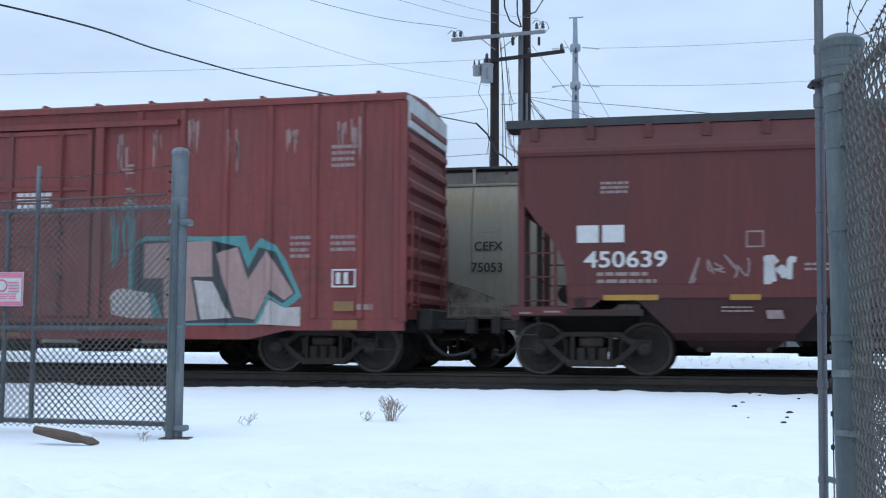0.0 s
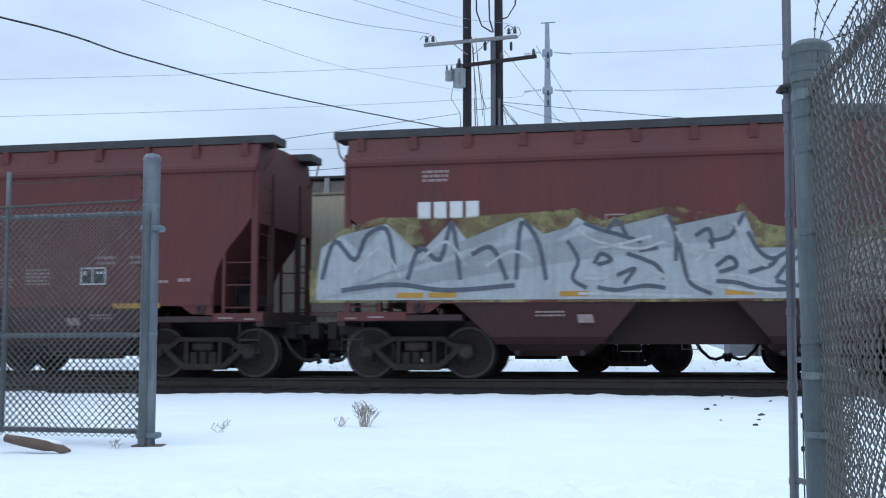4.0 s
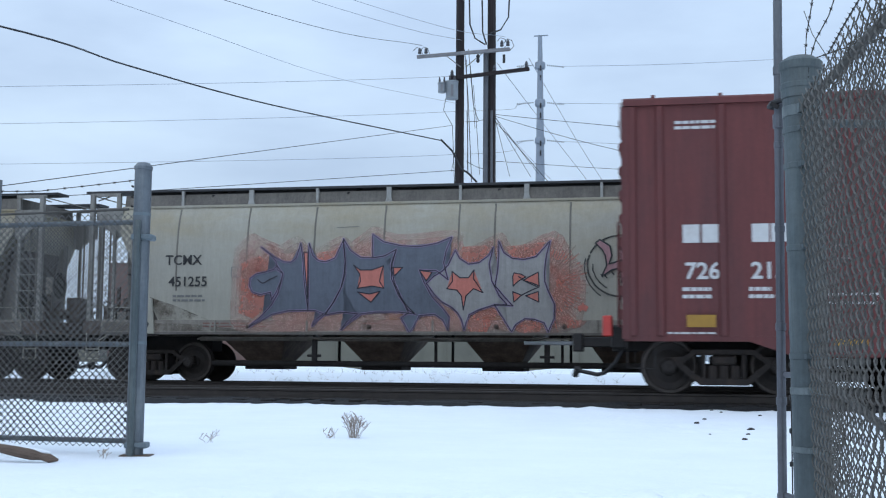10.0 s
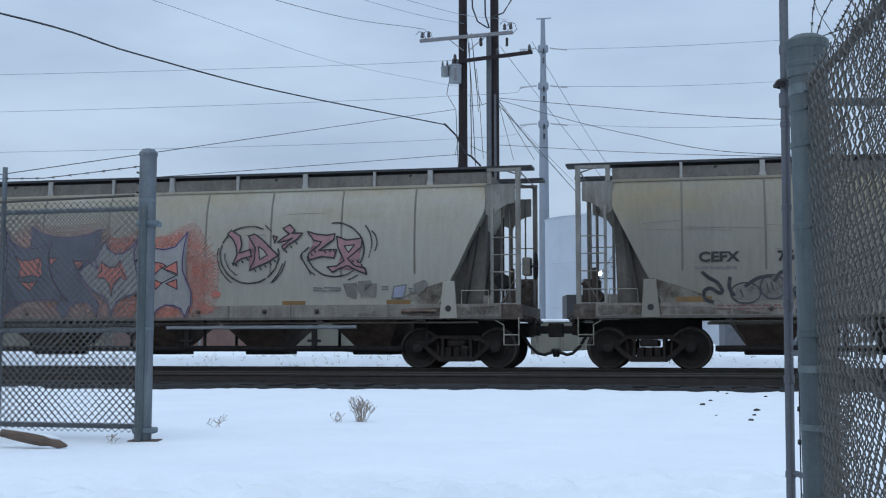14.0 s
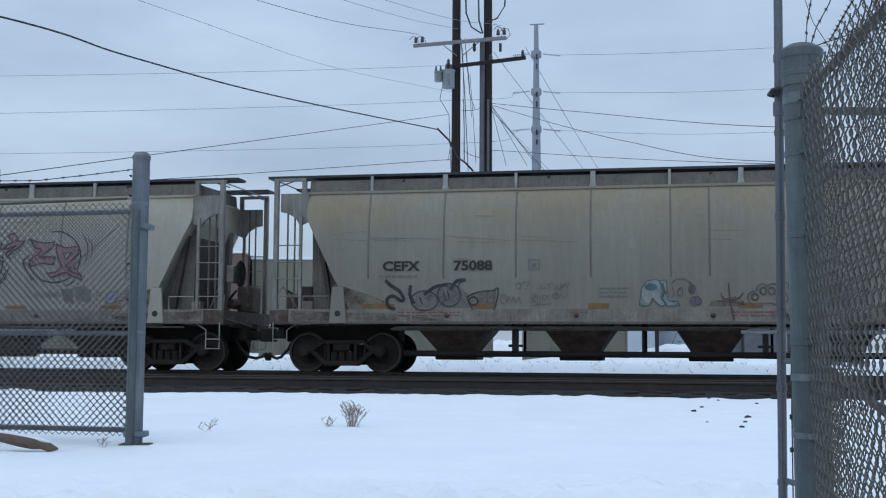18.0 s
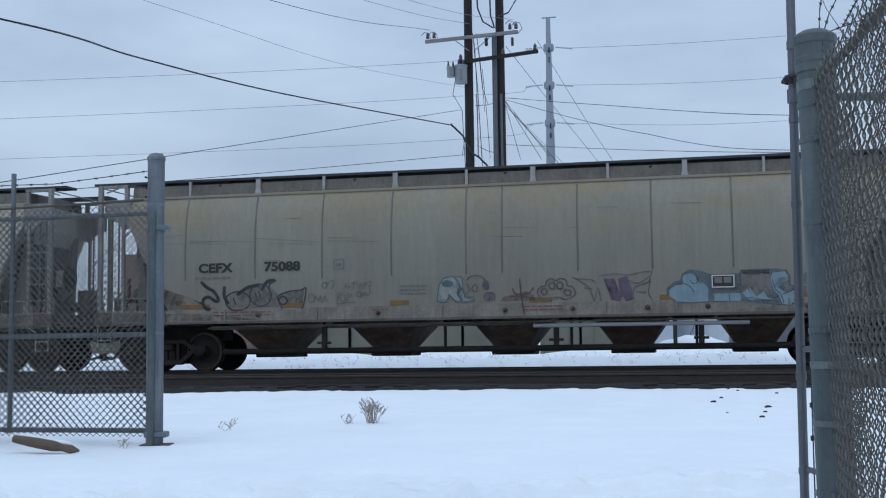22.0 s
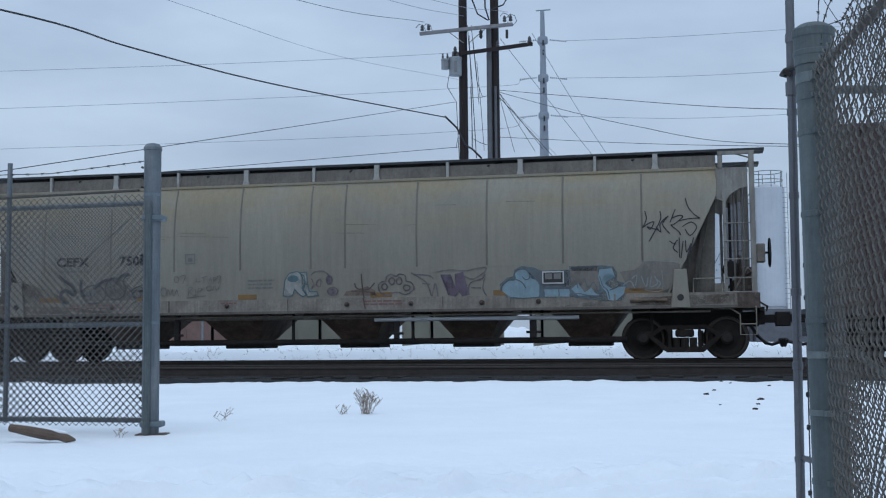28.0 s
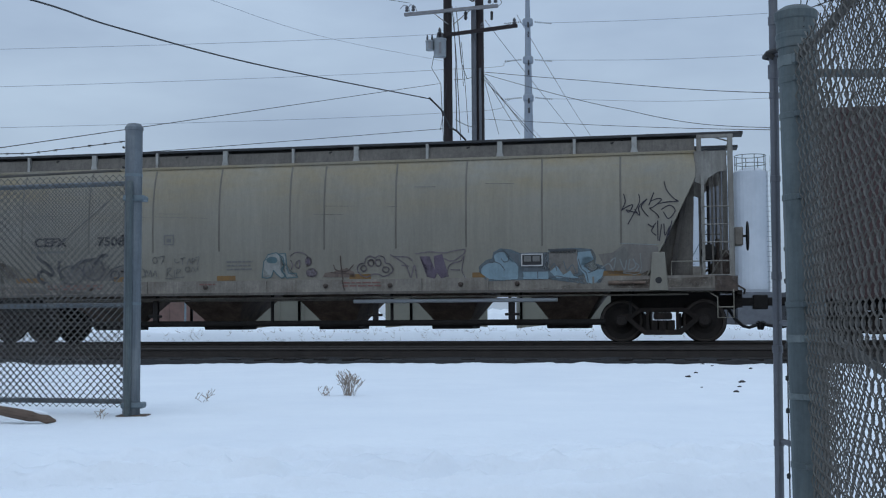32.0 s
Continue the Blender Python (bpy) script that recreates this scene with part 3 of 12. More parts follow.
    dark_gray_line=material("spray_dark_gray_line", (0.075, 0.068, 0.072), (0.061, 0.056, 0.059), 0.62, scale=5.0, amount=0.8, grime=(0.052, 0.048, 0.05), grime_scale=2.2, grime_low=0.48, grime_high=0.78, streak=0.14),
    gray_scrawl=material("spray_gray_scrawl", (0.26, 0.235, 0.235), (0.213, 0.193, 0.193), 0.62, scale=5.0, amount=0.8, grime=(0.182, 0.164, 0.164), grime_scale=2.2, grime_low=0.48, grime_high=0.78, streak=0.14),
    magenta_solid=material("spray_magenta_solid", (0.25, 0.052, 0.082), (0.20, 0.044, 0.068), 0.6, scale=5.0, amount=0.8, grime=(0.17, 0.048, 0.066), grime_scale=2.6, grime_low=0.5, grime_high=0.75, streak=0.16),
    pink_rim=material("spray_pale_pink_rim", (0.38, 0.20, 0.23), (0.31, 0.15, 0.18), 0.6, scale=5.0, amount=0.8, grime=(0.26, 0.12, 0.14), grime_scale=2.6, grime_low=0.5, grime_high=0.75, streak=0.16),
    cream_gray=material("spray_cream_silver", (0.275, 0.262, 0.228), (0.22, 0.212, 0.188), 0.6, scale=5.0, amount=0.8, grime=(0.18, 0.16, 0.125), grime_scale=2.6, grime_low=0.5, grime_high=0.75, streak=0.16),
    dust=material("pale_road_dust", (0.25, 0.19, 0.18), (0.18, 0.13, 0.125), 0.85, scale=7.0, amount=0.8, streak=0.2),
    top_stain=material("yellow_brown_run_off", (0.25, 0.195, 0.105), (0.19, 0.15, 0.09), 0.75, scale=3.0, stretch=(1, 1, 0.4), amount=0.8, streak=0.15),
    brick=material("brown_brick_wall", (0.17, 0.105, 0.09), (0.12, 0.08, 0.07), 0.85, scale=2.0),
    tank_gray=material("pale_tank_paint", (0.46, 0.50, 0.55), (0.40, 0.44, 0.49), 0.5, scale=0.5),
    eot=material("signal_red_paint", (0.5, 0.05, 0.04), (0.36, 0.04, 0.035), 0.5, scale=5),
    pink_sign=material("pink_print", (0.6, 0.16, 0.26), (0.5, 0.14, 0.22), 0.6, scale=5),
    beige=material("beige_siding", (0.185, 0.18, 0.142), (0.14, 0.135, 0.11), 0.7, scale=0.7),
)


# ---- mesh helpers ----
def part(name, bm, mat, parent=None, label=""):
    me = bpy.data.meshes.new(name)
    bm.to_mesh(me)
    bm.free()
    me.materials.append(M[mat] if isinstance(mat, str) else mat)
    ob = new(name, me)
    if parent:
        ob.parent = parent
    if label:
        ob["label"] = label
    return ob


def empty(name, m=None):
    ob = new(name)
    ob.empty_display_size = 0.2
    if m is not None:
        ob.matrix_basis = m
    return ob


def box(bm, x0, x1, y0, y1, z0, z1):
    v = [bm.verts.new(p) for p in ((x0, y0, z0), (x1, y0, z0), (x1, y1, z0), (x0, y1, z0), (x0, y0, z1), (x1, y0, z1), (x1, y1, z1), (x0, y1, z1))]
    for f in ((3, 2, 1, 0), (4, 5, 6, 7), (0, 1, 5, 4), (1, 2, 6, 5), (2, 3, 7, 6), (3, 0, 4, 7)):
        bm.faces.new([v[i] for i in f])
    return bm


def bevel(bm, w=0.01, seg=1):
    bmesh.ops.bevel(bm, geom=bm.edges[:], offset=w, segments=seg, affect="EDGES", profile=0.5)
    return bm


def slab_xz(bm, pts, y0, y1):
    """A plate with the outline pts (x, z), between y0 and y1."""
    a = [bm.verts.new((x, y0, z)) for x, z in pts]
    b = [bm.verts.new((x, y1, z)) for x, z in pts]
    n = len(pts)
    bm.faces.new(a)
    bm.faces.new(b[::-1])
    for i in range(n):
        j = (i + 1) % n
        bm.faces.new((a[j], a[i], b[i], b[j]))
    return bm


def loft(bm, rings, cap=True, closed=True):
    rows = [[bm.verts.new(p) for p in r] for r in rings]
    n = len(rows[0])
    for r0, r1 in zip(rows, rows[1:]):
        for i in range(n if closed else n - 1):
            j = (i + 1) % n
            bm.faces.new((r0[i], r0[j], r1[j], r1[i]))
    if cap and closed:
        bm.faces.new(rows[0][::-1])
        bm.faces.new(rows[-1])
    return bm


def ring(c, axis, r, n, r2=None):
    axis = Vector(axis).normalized()
    a = axis.orthogonal().normalized()
    b = axis.cross(a)
    c = Vector(c)
    return [c + a * (r * math.cos(2 * math.pi * i / n)) + b * ((r2 or r) * math.sin(2 * math.pi * i / n)) for i in range(n)]


def rod(bm, p, q, r=0.015, n=8, r1=None):
    p, q = Vector(p), Vector(q)
    return loft(bm, [ring(p, q - p, r, n), ring(q, q - p, r if r1 is None else r1, n)])


def pipe(bm, pts, r=0.015, n=6):
    pts = [Vector(p) for p in pts]
    rings = []
    for i, p in enumerate(pts):
        d = (pts[min(i + 1, len(pts) - 1)] - pts[max(i - 1, 0)]).normalized()
        up = Vector((0, 0, 1)) if abs(d.z) < 0.95 else Vector((0, 1, 0))
        a = d.cross(up).normalized()
        b = a.cross(d)
        rings.append([p + a * (r * math.cos(2 * math.pi * k / n)) + b * (r * math.sin(2 * math.pi * k / n)) for k in range(n)])
    return loft(bm, rings)


def lathe(bm, profile, n=24, at=(0, 0, 0), axis="y"):
    """Turns (along, radius) points about an axis."""
    rings = []
    for a, r in profile:
        pts = []
        for i in range(n):
            c, s = r * math.cos(2 * math.pi * i / n), r * math.sin(2 * math.pi * i / n)
            p = {"y": (c, a, s), "z": (c, s, a), "x": (a, c, s)}[axis]
            pts.append(Vector(p) + Vector(at))
        rings.append(pts)
    return loft(bm, rings)


def airbrush(m, low, high, scale=1.6, detail=10, most=1.0):
    """Fades a paint into the sheet under it in soft patches."""
    t = m.node_tree
    o = next(n for n in t.nodes if n.type == "OUTPUT_MATERIAL")
    tc = t.nodes.new("ShaderNodeTexCoord")
    n1 = t.nodes.new("ShaderNodeTexNoise")
    n1.inputs["Scale"].default_value, n1.inputs["Detail"].default_value, n1.inputs["Roughness"].default_value = scale, detail, 0.72
    t.links.new(tc.outputs["Object"], n1.inputs["Vector"])
    mr = t.nodes.new("ShaderNodeMapRange")
    mr.inputs[1].default_value, mr.inputs[2].default_value, mr.inputs[4].default_value = low, high, most
    t.links.new(n1.outputs["Fac"], mr.inputs[0])
    tr = t.nodes.new("ShaderNodeBsdfTransparent")
    mx = t.nodes.new("ShaderNodeMixShader")
    t.links.new(mr.outputs[0], mx.inputs[0])
    t.links.new(tr.outputs[0], mx.inputs[1])
    t.links.new(t.nodes["Principled BSDF"].outputs[0], mx.inputs[2])
    t.links.new(mx.outputs[0], o.inputs["Surface"])


airbrush(M["peach"], 0.25, 0.62, 2.2, 3, 0.42)
airbrush(M["coral_spray"], 0.25, 0.60, 3.0, 3, 0.6)
airbrush(M["rust_stain"], 0.42, 0.75)
airbrush(M["olive_mist"], 0.40, 0.62)
airbrush(M["soot_line"], 0.25, 0.55)
airbrush(M["gray_scrawl"], 0.20, 0.50)
airbrush(M["spray_blue_edge"], 0.30, 0.55)
airbrush(M["dust"], 0.50, 0.85)
airbrush(M["top_stain"], 0.36, 0.78)
airbrush(M["cream_gray"], 0.28, 0.48)
airbrush(M["cream"], 0.30, 0.50)
for paint_ in ("spray_blue", "slate", "rl_pale", "purple_dull", "rust", "pale_worn", "mauve", "gray_patch", "violet_gray", "gray_blue2", "scuff"):
    airbrush(M[paint_], 0.20, 0.50)


def glow(name, color, strength):
    m = bpy.data.materials.new(name)
    m.use_nodes = True
    b = m.node_tree.nodes["Principled BSDF"]
    b.inputs["Emission Color"].default_value = (*color, 1)
    b.inputs["Emission Strength"].default_value = strength
    return m


def B():
    return bmesh.new()


def flat_text(text, size, depth=0.004, bold=0.0, stretch=1.0):
    """Lettering in the built-in font, as a mesh in the xz plane that faces -y, its foot at z = 0 and its middle at x = 0."""
    cu = bpy.data.curves.new("lettering", "FONT")
    cu.body, cu.size, cu.extrude, cu.offset = text, size, depth / 2, bold
    cu.align_x = "CENTER"
    cu.resolution_u = 3
    tmp = bpy.data.objects.new("lettering", cu)
    me = bpy.data.meshes.new_from_object(tmp)
    bpy.data.objects.remove(tmp)
    bpy.data.curves.remove(cu)
    me.transform(Matrix.Diagonal((stretch, 1, 1, 1)))
    me.transform(Matrix.Rotation(radians(90), 4, "X"))
    return me


def lettering(name, text, size, x, y, z, mat, parent, bold=0.0, stretch=1.0, lean=0.0):
    me = flat_text(text, size, 0.006, bold, stretch)
    me.materials.append(M[mat])
    me.transform(Matrix.Translation((x, y, z)) @ Matrix.Rotation(lean, 4, "X"))
    ob = new(name, me)
    ob.parent = parent
    return ob


# ---- ground: one snow sheet to the horizon ----
def ground_z(x, y):
    lat = -(y - RED_D) * math.cos(TH) - x * math.sin(TH)
    z = -0.31 + 0.018 * noise.noise((x * 0.35, y * 0.35, 1.0)) + 0.012 * noise.noise((x * 1.1, y * 1.1, 4.0)) + 0.006 * noise.noise((x * 4, y * 4, 9.0))
    if y < 13:
        z += 0.02 * math.sin((y + 0.05 * x) * 5.2 + noise.noise((x * 0.5, y, 3.0)) * 2) * max(0.0, 1 - abs(y - 6.6) / 2.0)
    if 4.6 < y < 8.6 and abs(x) < 9:
        crumb = 0.5 * noise.noise((x * 4.5, y * 9.0, 6.0)) + 0.7 * noise.noise((x * 8.5, y * 13, 2.0))
        for y0, slope, hh, wide in ((6.55, 0.17, 0.050, 0.10), (5.84, 0.12, 0.075, 0.08), (5.45, 0.02, 0.06, 0.08), (4.98, 0.14, 0.07, 0.09)):
            d = y - y0 - slope * x + 0.10 * noise.noise((x * 0.7, y0, 5.0)) + 0.03 * noise.noise((x * 3.1, y0, 8.0))
            hh *= max(0.3, 1.0 + 0.5 * noise.noise((x * 0.9, y0, 1.5)) + 0.7 * crumb)
            z -= 0.9 * hh * max(0.0, 1 - abs(d + 0.06) / 0.14)
            if d > 0:
                q = min(1.0, d / wide)
                z += hh * q * q * (3 - 2 * q) * math.exp(-max(0.0, d - wide) / 0.45)
        z += 0.032 * crumb * max(0.0, 1 - abs(y - 6.0 - 0.12 * x) / 0.75)
    for k_ in range(9):
        fx, fy = 3.05 + 0.29 * (k_ % 5) + 0.09 * (k_ % 3), 14.3 + 0.42 * (k_ // 2) + 0.1 * (k_ % 2)
        r2_ = ((x - fx) ** 2 + ((y - fy) / 1.4) ** 2) / 0.02
        if r2_ < 4:
            z -= 0.06 * math.exp(-r2_)
    if 1.2 < lat < 4.5:
        z += 0.098 * (4.5 - lat) / 3.3 * (1 + 0.35 * noise.noise((x * 1.7, 2.0, 0.0)) + 0.2 * noise.noise((x * 6.0, y * 3, 2.0)))
    if -8.6 < lat < 1.7:
        z = min(z, -0.42)
    if lat <= -8.4:
        t = min(1.0, (-8.4 - lat) / 2.8)
        crest = 0.52 + 0.05 * noise.noise((x * 0.6, 7.0, 0.0)) + 0.03 * noise.noise((x * 2.3, 3.0, 0.0))
        z += crest * t * t * (3 - 2 * t) - (0.08 * min(1.0, (-11.2 - lat) / 3) if lat < -11.2 else 0.0)
        if y > 60:
            z += 0.25 * min(1.0, (y - 60) / 40)
    return z


def grid_lines(stops):
    out = []
    for a, b, step in stops:
        n = max(1, round((b - a) / step))
        out += [a + (b - a) * i / n for i in range(n)]
    return out + [stops[-1][1]]


xs = grid_lines([(-2500, -200, 400), (-200, -30, 20), (-30, -9, 0.6), (-9, -3.6, 0.16), (-3.6, 3.6, 0.05), (3.6, 9, 0.14), (9, 30, 0.6), (30, 200, 20), (200, 2500, 400)])
ys = grid_lines([(-300, -10, 60), (-10, 3, 1.3), (3, 4.6, 0.2), (4.6, 7.6, 0.035), (7.6, 13.8, 0.16), (13.8, 17, 0.1), (17, 20.5, 0.14), (20.5, 28, 0.8), (28, 44, 0.45), (44, 60, 1.5), (60, 250, 20), (250, 3000, 500)])
gv = [(x, y, ground_z(x, y)) for y in ys for x in xs]
nx = len(xs)
gf = [(j * nx + i, j * nx + i + 1, (j + 1) * nx + i + 1, (j + 1) * nx + i) for j in range(len(ys) - 1) for i in range(nx - 1)]
gm = bpy.data.meshes.new("ground")
gm.from_pydata(gv, [], gf)
gm.polygons.foreach_set("use_smooth", [True] * len(gf))
gm.materials.append(M["snow"])
ground = tagged(new("ground", gm), "flat snow-covered ground along the railway", "snow", kind="structure")

# ---- track bed, ties and rails ----
bm = B()
bed = [(1.95, -0.36), (1.45, -0.2), (0.9, -0.17), (-6.9, -0.17), (-7.5, -0.2), (-8.4, -0.5)]
rows_ = []
random.seed(5)
for i in range(-240, 241):
    s = i * 0.5 if abs(i) < 60 else i * 2.0 - math.copysign(90, i)
    rows_.append([bm.verts.new(on_track(s, lat + random.uniform(-0.04, 0.04), z + random.uniform(-0.025, 0.025))) for lat, z in bed])
for r0, r1 in zip(rows_, rows_[1:]):
    for k in range(len(bed) - 1):
        bm.faces.new((r0[k], r0[k + 1], r1[k + 1], r1[k]))
tagged(part("trackbed", bm, "ballast"), "dark stone ballast bed under two tracks", "ballast", kind="structure")

RAIL = [(-0.07, -0.18), (0.07, -0.18), (0.07, -0.165), (0.014, -0.145), (0.012, -0.045), (0.036, -0.035), (0.036, -0.006), (0.028, 0.0), (-0.028, 0.0), (-0.036, -0.006), (-0.036, -0.035), (-0.012, -0.045), (-0.014, -0.145), (-0.07, -0.165)]
for d in (RED_D, GRAY_D):
    for side in (-1, 1):
        bm = B()
        loft(bm, [[on_track(s, side * 0.753 + a, z, d) for a, z in RAIL] for s in (-420, 0, 420)])
        rail = part("rail", bm, "rail")
        rail.data.materials.append(M["rail_top"])
        for f in rail.data.polygons:
            if f.normal.z > 0.9 and f.center.z > -0.003:
                f.material_index = 1
        tagged(rail, "steel running rail, rust brown with a polished head", "rail", "running rails", "structure")
tie_bm = box(B(), -0.115, 0.115, -1.3, 1.3, -0.33, -0.165)
bevel(tie_bm, 0.012)
tie_me = bpy.data.meshes.new("tie")
tie_bm.to_mesh(tie_me)
tie_bm.free()
tie_me.materials.append(M["tie"])
ties = {}
for d, nm in ((RED_D, "near"), (GRAY_D, "far")):
    ties[d] = tagged(empty("tie_row"), "row of dark timber ties under the rails", "ties", kind="structure")
    for i in range(-26, 27):
        o = new("tie", tie_me)
        o.parent = ties[d]
        o.matrix_basis = Matrix.Translation(on_track(i * 0.53 + random.uniform(-0.02, 0.02), random.uniform(-0.03, 0.03), random.uniform(-0.01, 0.004), d)) @ pose(0, 0, 0, 0, 0, -12.114 + random.uniform(-0.6, 0.6))


# ---- rolling gear: built once, shared by all the cars ----
def mesh_of(bm, name, mat, smooth=False):
    me = bpy.data.meshes.new(name)
    bm.to_mesh(me)
    bm.free()
    me.materials.append(M[mat])
    if smooth:
        me.polygons.foreach_set("use_smooth", [True] * len(me.polygons))
    return me


def wheelset_mesh():
    bm = B()
    for sgn in (-1, 1):
        prof = [(0.60, 0.10), (0.62, 0.16), (0.675, 0.30), (0.665, 0.39), (0.665, 0.48), (0.69, 0.485), (0.70, 0.462), (0.80, 0.452), (0.805, 0.40), (0.765, 0.385), (0.745, 0.28), (0.775, 0.16), (0.80, 0.145), (0.80, 0.09)]
        lathe(bm, [(sgn * a, r) for a, r in (prof if sgn > 0 else prof)], 32)
    lathe(bm, [(-0.98, 0.075), (0.98, 0.075)], 12)
    bmesh.ops.recalc_face_normals(bm, faces=bm.faces[:])
    me = mesh_of(bm, "wheelset", "wheel")
    me.materials.append(M["rim"])
    for f in me.polygons:
        if abs(f.center.y) > 0.77 and math.hypot(f.center.x, f.center.z) > 0.40:
            f.material_index = 1
    return me


def side_frame_mesh():
    bm = B()
    y0, y1 = -0.075, 0.075
    slab_xz(bm, [(-0.66, 0.60), (-0.50, 0.735), (0.50, 0.735), (0.66, 0.60), (0.60, 0.55), (0.45, 0.655), (-0.45, 0.655), (-0.60, 0.55)], y0, y1)
    for s in (-1, 1):
        slab_xz(bm, [(s * x, z) for x, z in ((0.60, 0.62), (1.00, 0.60), (1.03, 0.42), (0.98, 0.40), (0.80, 0.40), (0.76, 0.44), (0.62, 0.53))], y0 - 0.01, y1)
        slab_xz(bm, [(s * x, z) for x, z in ((0.70, 0.53), (0.76, 0.46), (0.42, 0.17), (0.32, 0.22))], y0, y1)
        slab_xz(bm, [(s * x, z) for x, z in ((0.29, 0.68), (0.35, 0.68), (0.35, 0.2), (0.29, 0.2))], y0, y1)
    slab_xz(bm, [(-0.44, 0.26), (0.44, 0.26), (0.40, 0.15), (-0.40, 0.15)], y0 - 0.02, y1 + 0.02)
    bmesh.ops.recalc_face_normals(bm, faces=bm.faces[:])
    return mesh_of(bm, "side_frame", "truck")


def spring_mesh():
    bm = B()
    for k in range(6):
        z = 0.27 + k * 0.033
        lathe(bm, [(z, 0.03), (z + 0.008, 0.048), (z + 0.018, 0.048), (z + 0.026, 0.03)], 10, axis="z")
    lathe(bm, [(0.26, 0.01), (0.26, 0.084), (0.47, 0.084), (0.47, 0.01)], 8, axis="z")
    return mesh_of(bm, "spring", "truck")


def bolster_mesh():
    bm = box(B(), -0.2, 0.2, -1.12, 1.12, 0.48, 0.64)
    bevel(bm, 0.03)
    return mesh_of(bm, "bolster", "truck")


def cap_mesh():
    bm = lathe(B(), [(0.0, 0.13), (-0.05, 0.125), (-0.07, 0.09), (-0.085, 0.088), (-0.09, 0.03), (-0.10, 0.02)], 16)
    for k in range(3):
        a = k * 2.094 + 0.5
        rod(bm, (0.06 * math.cos(a), -0.08, 0.06 * math.sin(a)), (0.06 * math.cos(a), -0.105, 0.06 * math.sin(a)), 0.016, 6)
    return mesh_of(bm, "bearing_cap", "wheel")


def brake_beam_mesh():
    bm = box(B(), -0.05, 0.05, -0.6, 0.6, 0.33, 0.41)
    for s in (-1, 1):
        box(bm, -0.09, 0.03, s * 0.72 - 0.05, s * 0.72 + 0.05, 0.28, 0.62)
    return mesh_of(bm, "brake_beam", "under")


WHEELSET, SIDE, SPRING, BOLSTER, CAP, BEAM = wheelset_mesh(), side_frame_mesh(), spring_mesh(), bolster_mesh(), cap_mesh(), brake_beam_mesh()
ROLLING = []  # (wheelset, car key) pairs for the motion


def child(name, me, parent, m):
    o = new(name, me)
    o.parent = parent
    o.matrix_basis = m
    return o


def trucks(car, half, train):
    for cx in (-half, half):
        child("bolster", BOLSTER, car, pose(cx, 0, 0))
        for wx in (-0.889, 0.889):
            w = child("wheelset", WHEELSET, car, pose(cx + wx, 0, 0.457))
            ROLLING.append((w, train, cx + wx))
            child("brake_beam", BEAM, car, pose(cx + wx * 0.42, 0, 0))
        for s in (-1, 1):
            f = child("side_frame", SIDE, car, pose(cx, s * 0.99, 0))
            for k in (-0.18, 0.0, 0.18):
                child("spring", SPRING, f, pose(k, -0.03 * s * -1, 0))
            for wx in (-0.889, 0.889):
                child("bearing_cap", CAP, f, pose(wx, s * 0.08, 0.457, 0, 0, 0 if s < 0 else 180))


def underframe(car, hl, reach, stub=0.0):
    """Centre sill, couplers and draft gear; the knuckle faces meet those of the next car."""
    if stub:
        for s in (-1, 1):
            part("stub_sill", box(B(), min(s * stub, s * (hl - 0.1)), max(s * stub, s * (hl - 0.1)), -0.33, 0.33, 0.72, 1.07), "under", car)
    else:
        part("centre_sill", box(B(), -hl + 0.1, hl - 0.1, -0.33, 0.33, 0.72, 1.04), "under", car)
    for s in (-1, 1):
        bm = B()
        box(bm, min(s * (hl - 0.2), s * (hl + 0.25)), max(s * (hl - 0.2), s * (hl + 0.25)), -0.24, 0.24, 0.70, 1.02)
        box(bm, min(s * hl, s * reach), max(s * hl, s * reach), -0.09, 0.09, 0.78, 0.96)
        box(bm, min(s * (reach - 0.16), s * (reach + 0.02)), max(s * (reach - 0.16), s * (reach + 0.02)), -0.17, 0.15, 0.70, 1.02)
        bevel(bm, 0.02)
        part("coupler", bm, "under", car)
        bm = pipe(B(), [(s * (hl + 0.05), -0.3, 0.75), (s * (hl + 0.2), -0.3, 0.5), (s * (hl + 0.38), -0.25, 0.33), (s * (hl + 0.52), -0.15, 0.3), (s * (reach), -0.05, 0.38)], 0.036, 8)
        rod(bm, (s * (reach - 0.06), -0.09, 0.42), (s * (reach - 0.01), -0.02, 0.27), 0.055, 8)
        part("air_hose", bm, "black", car)


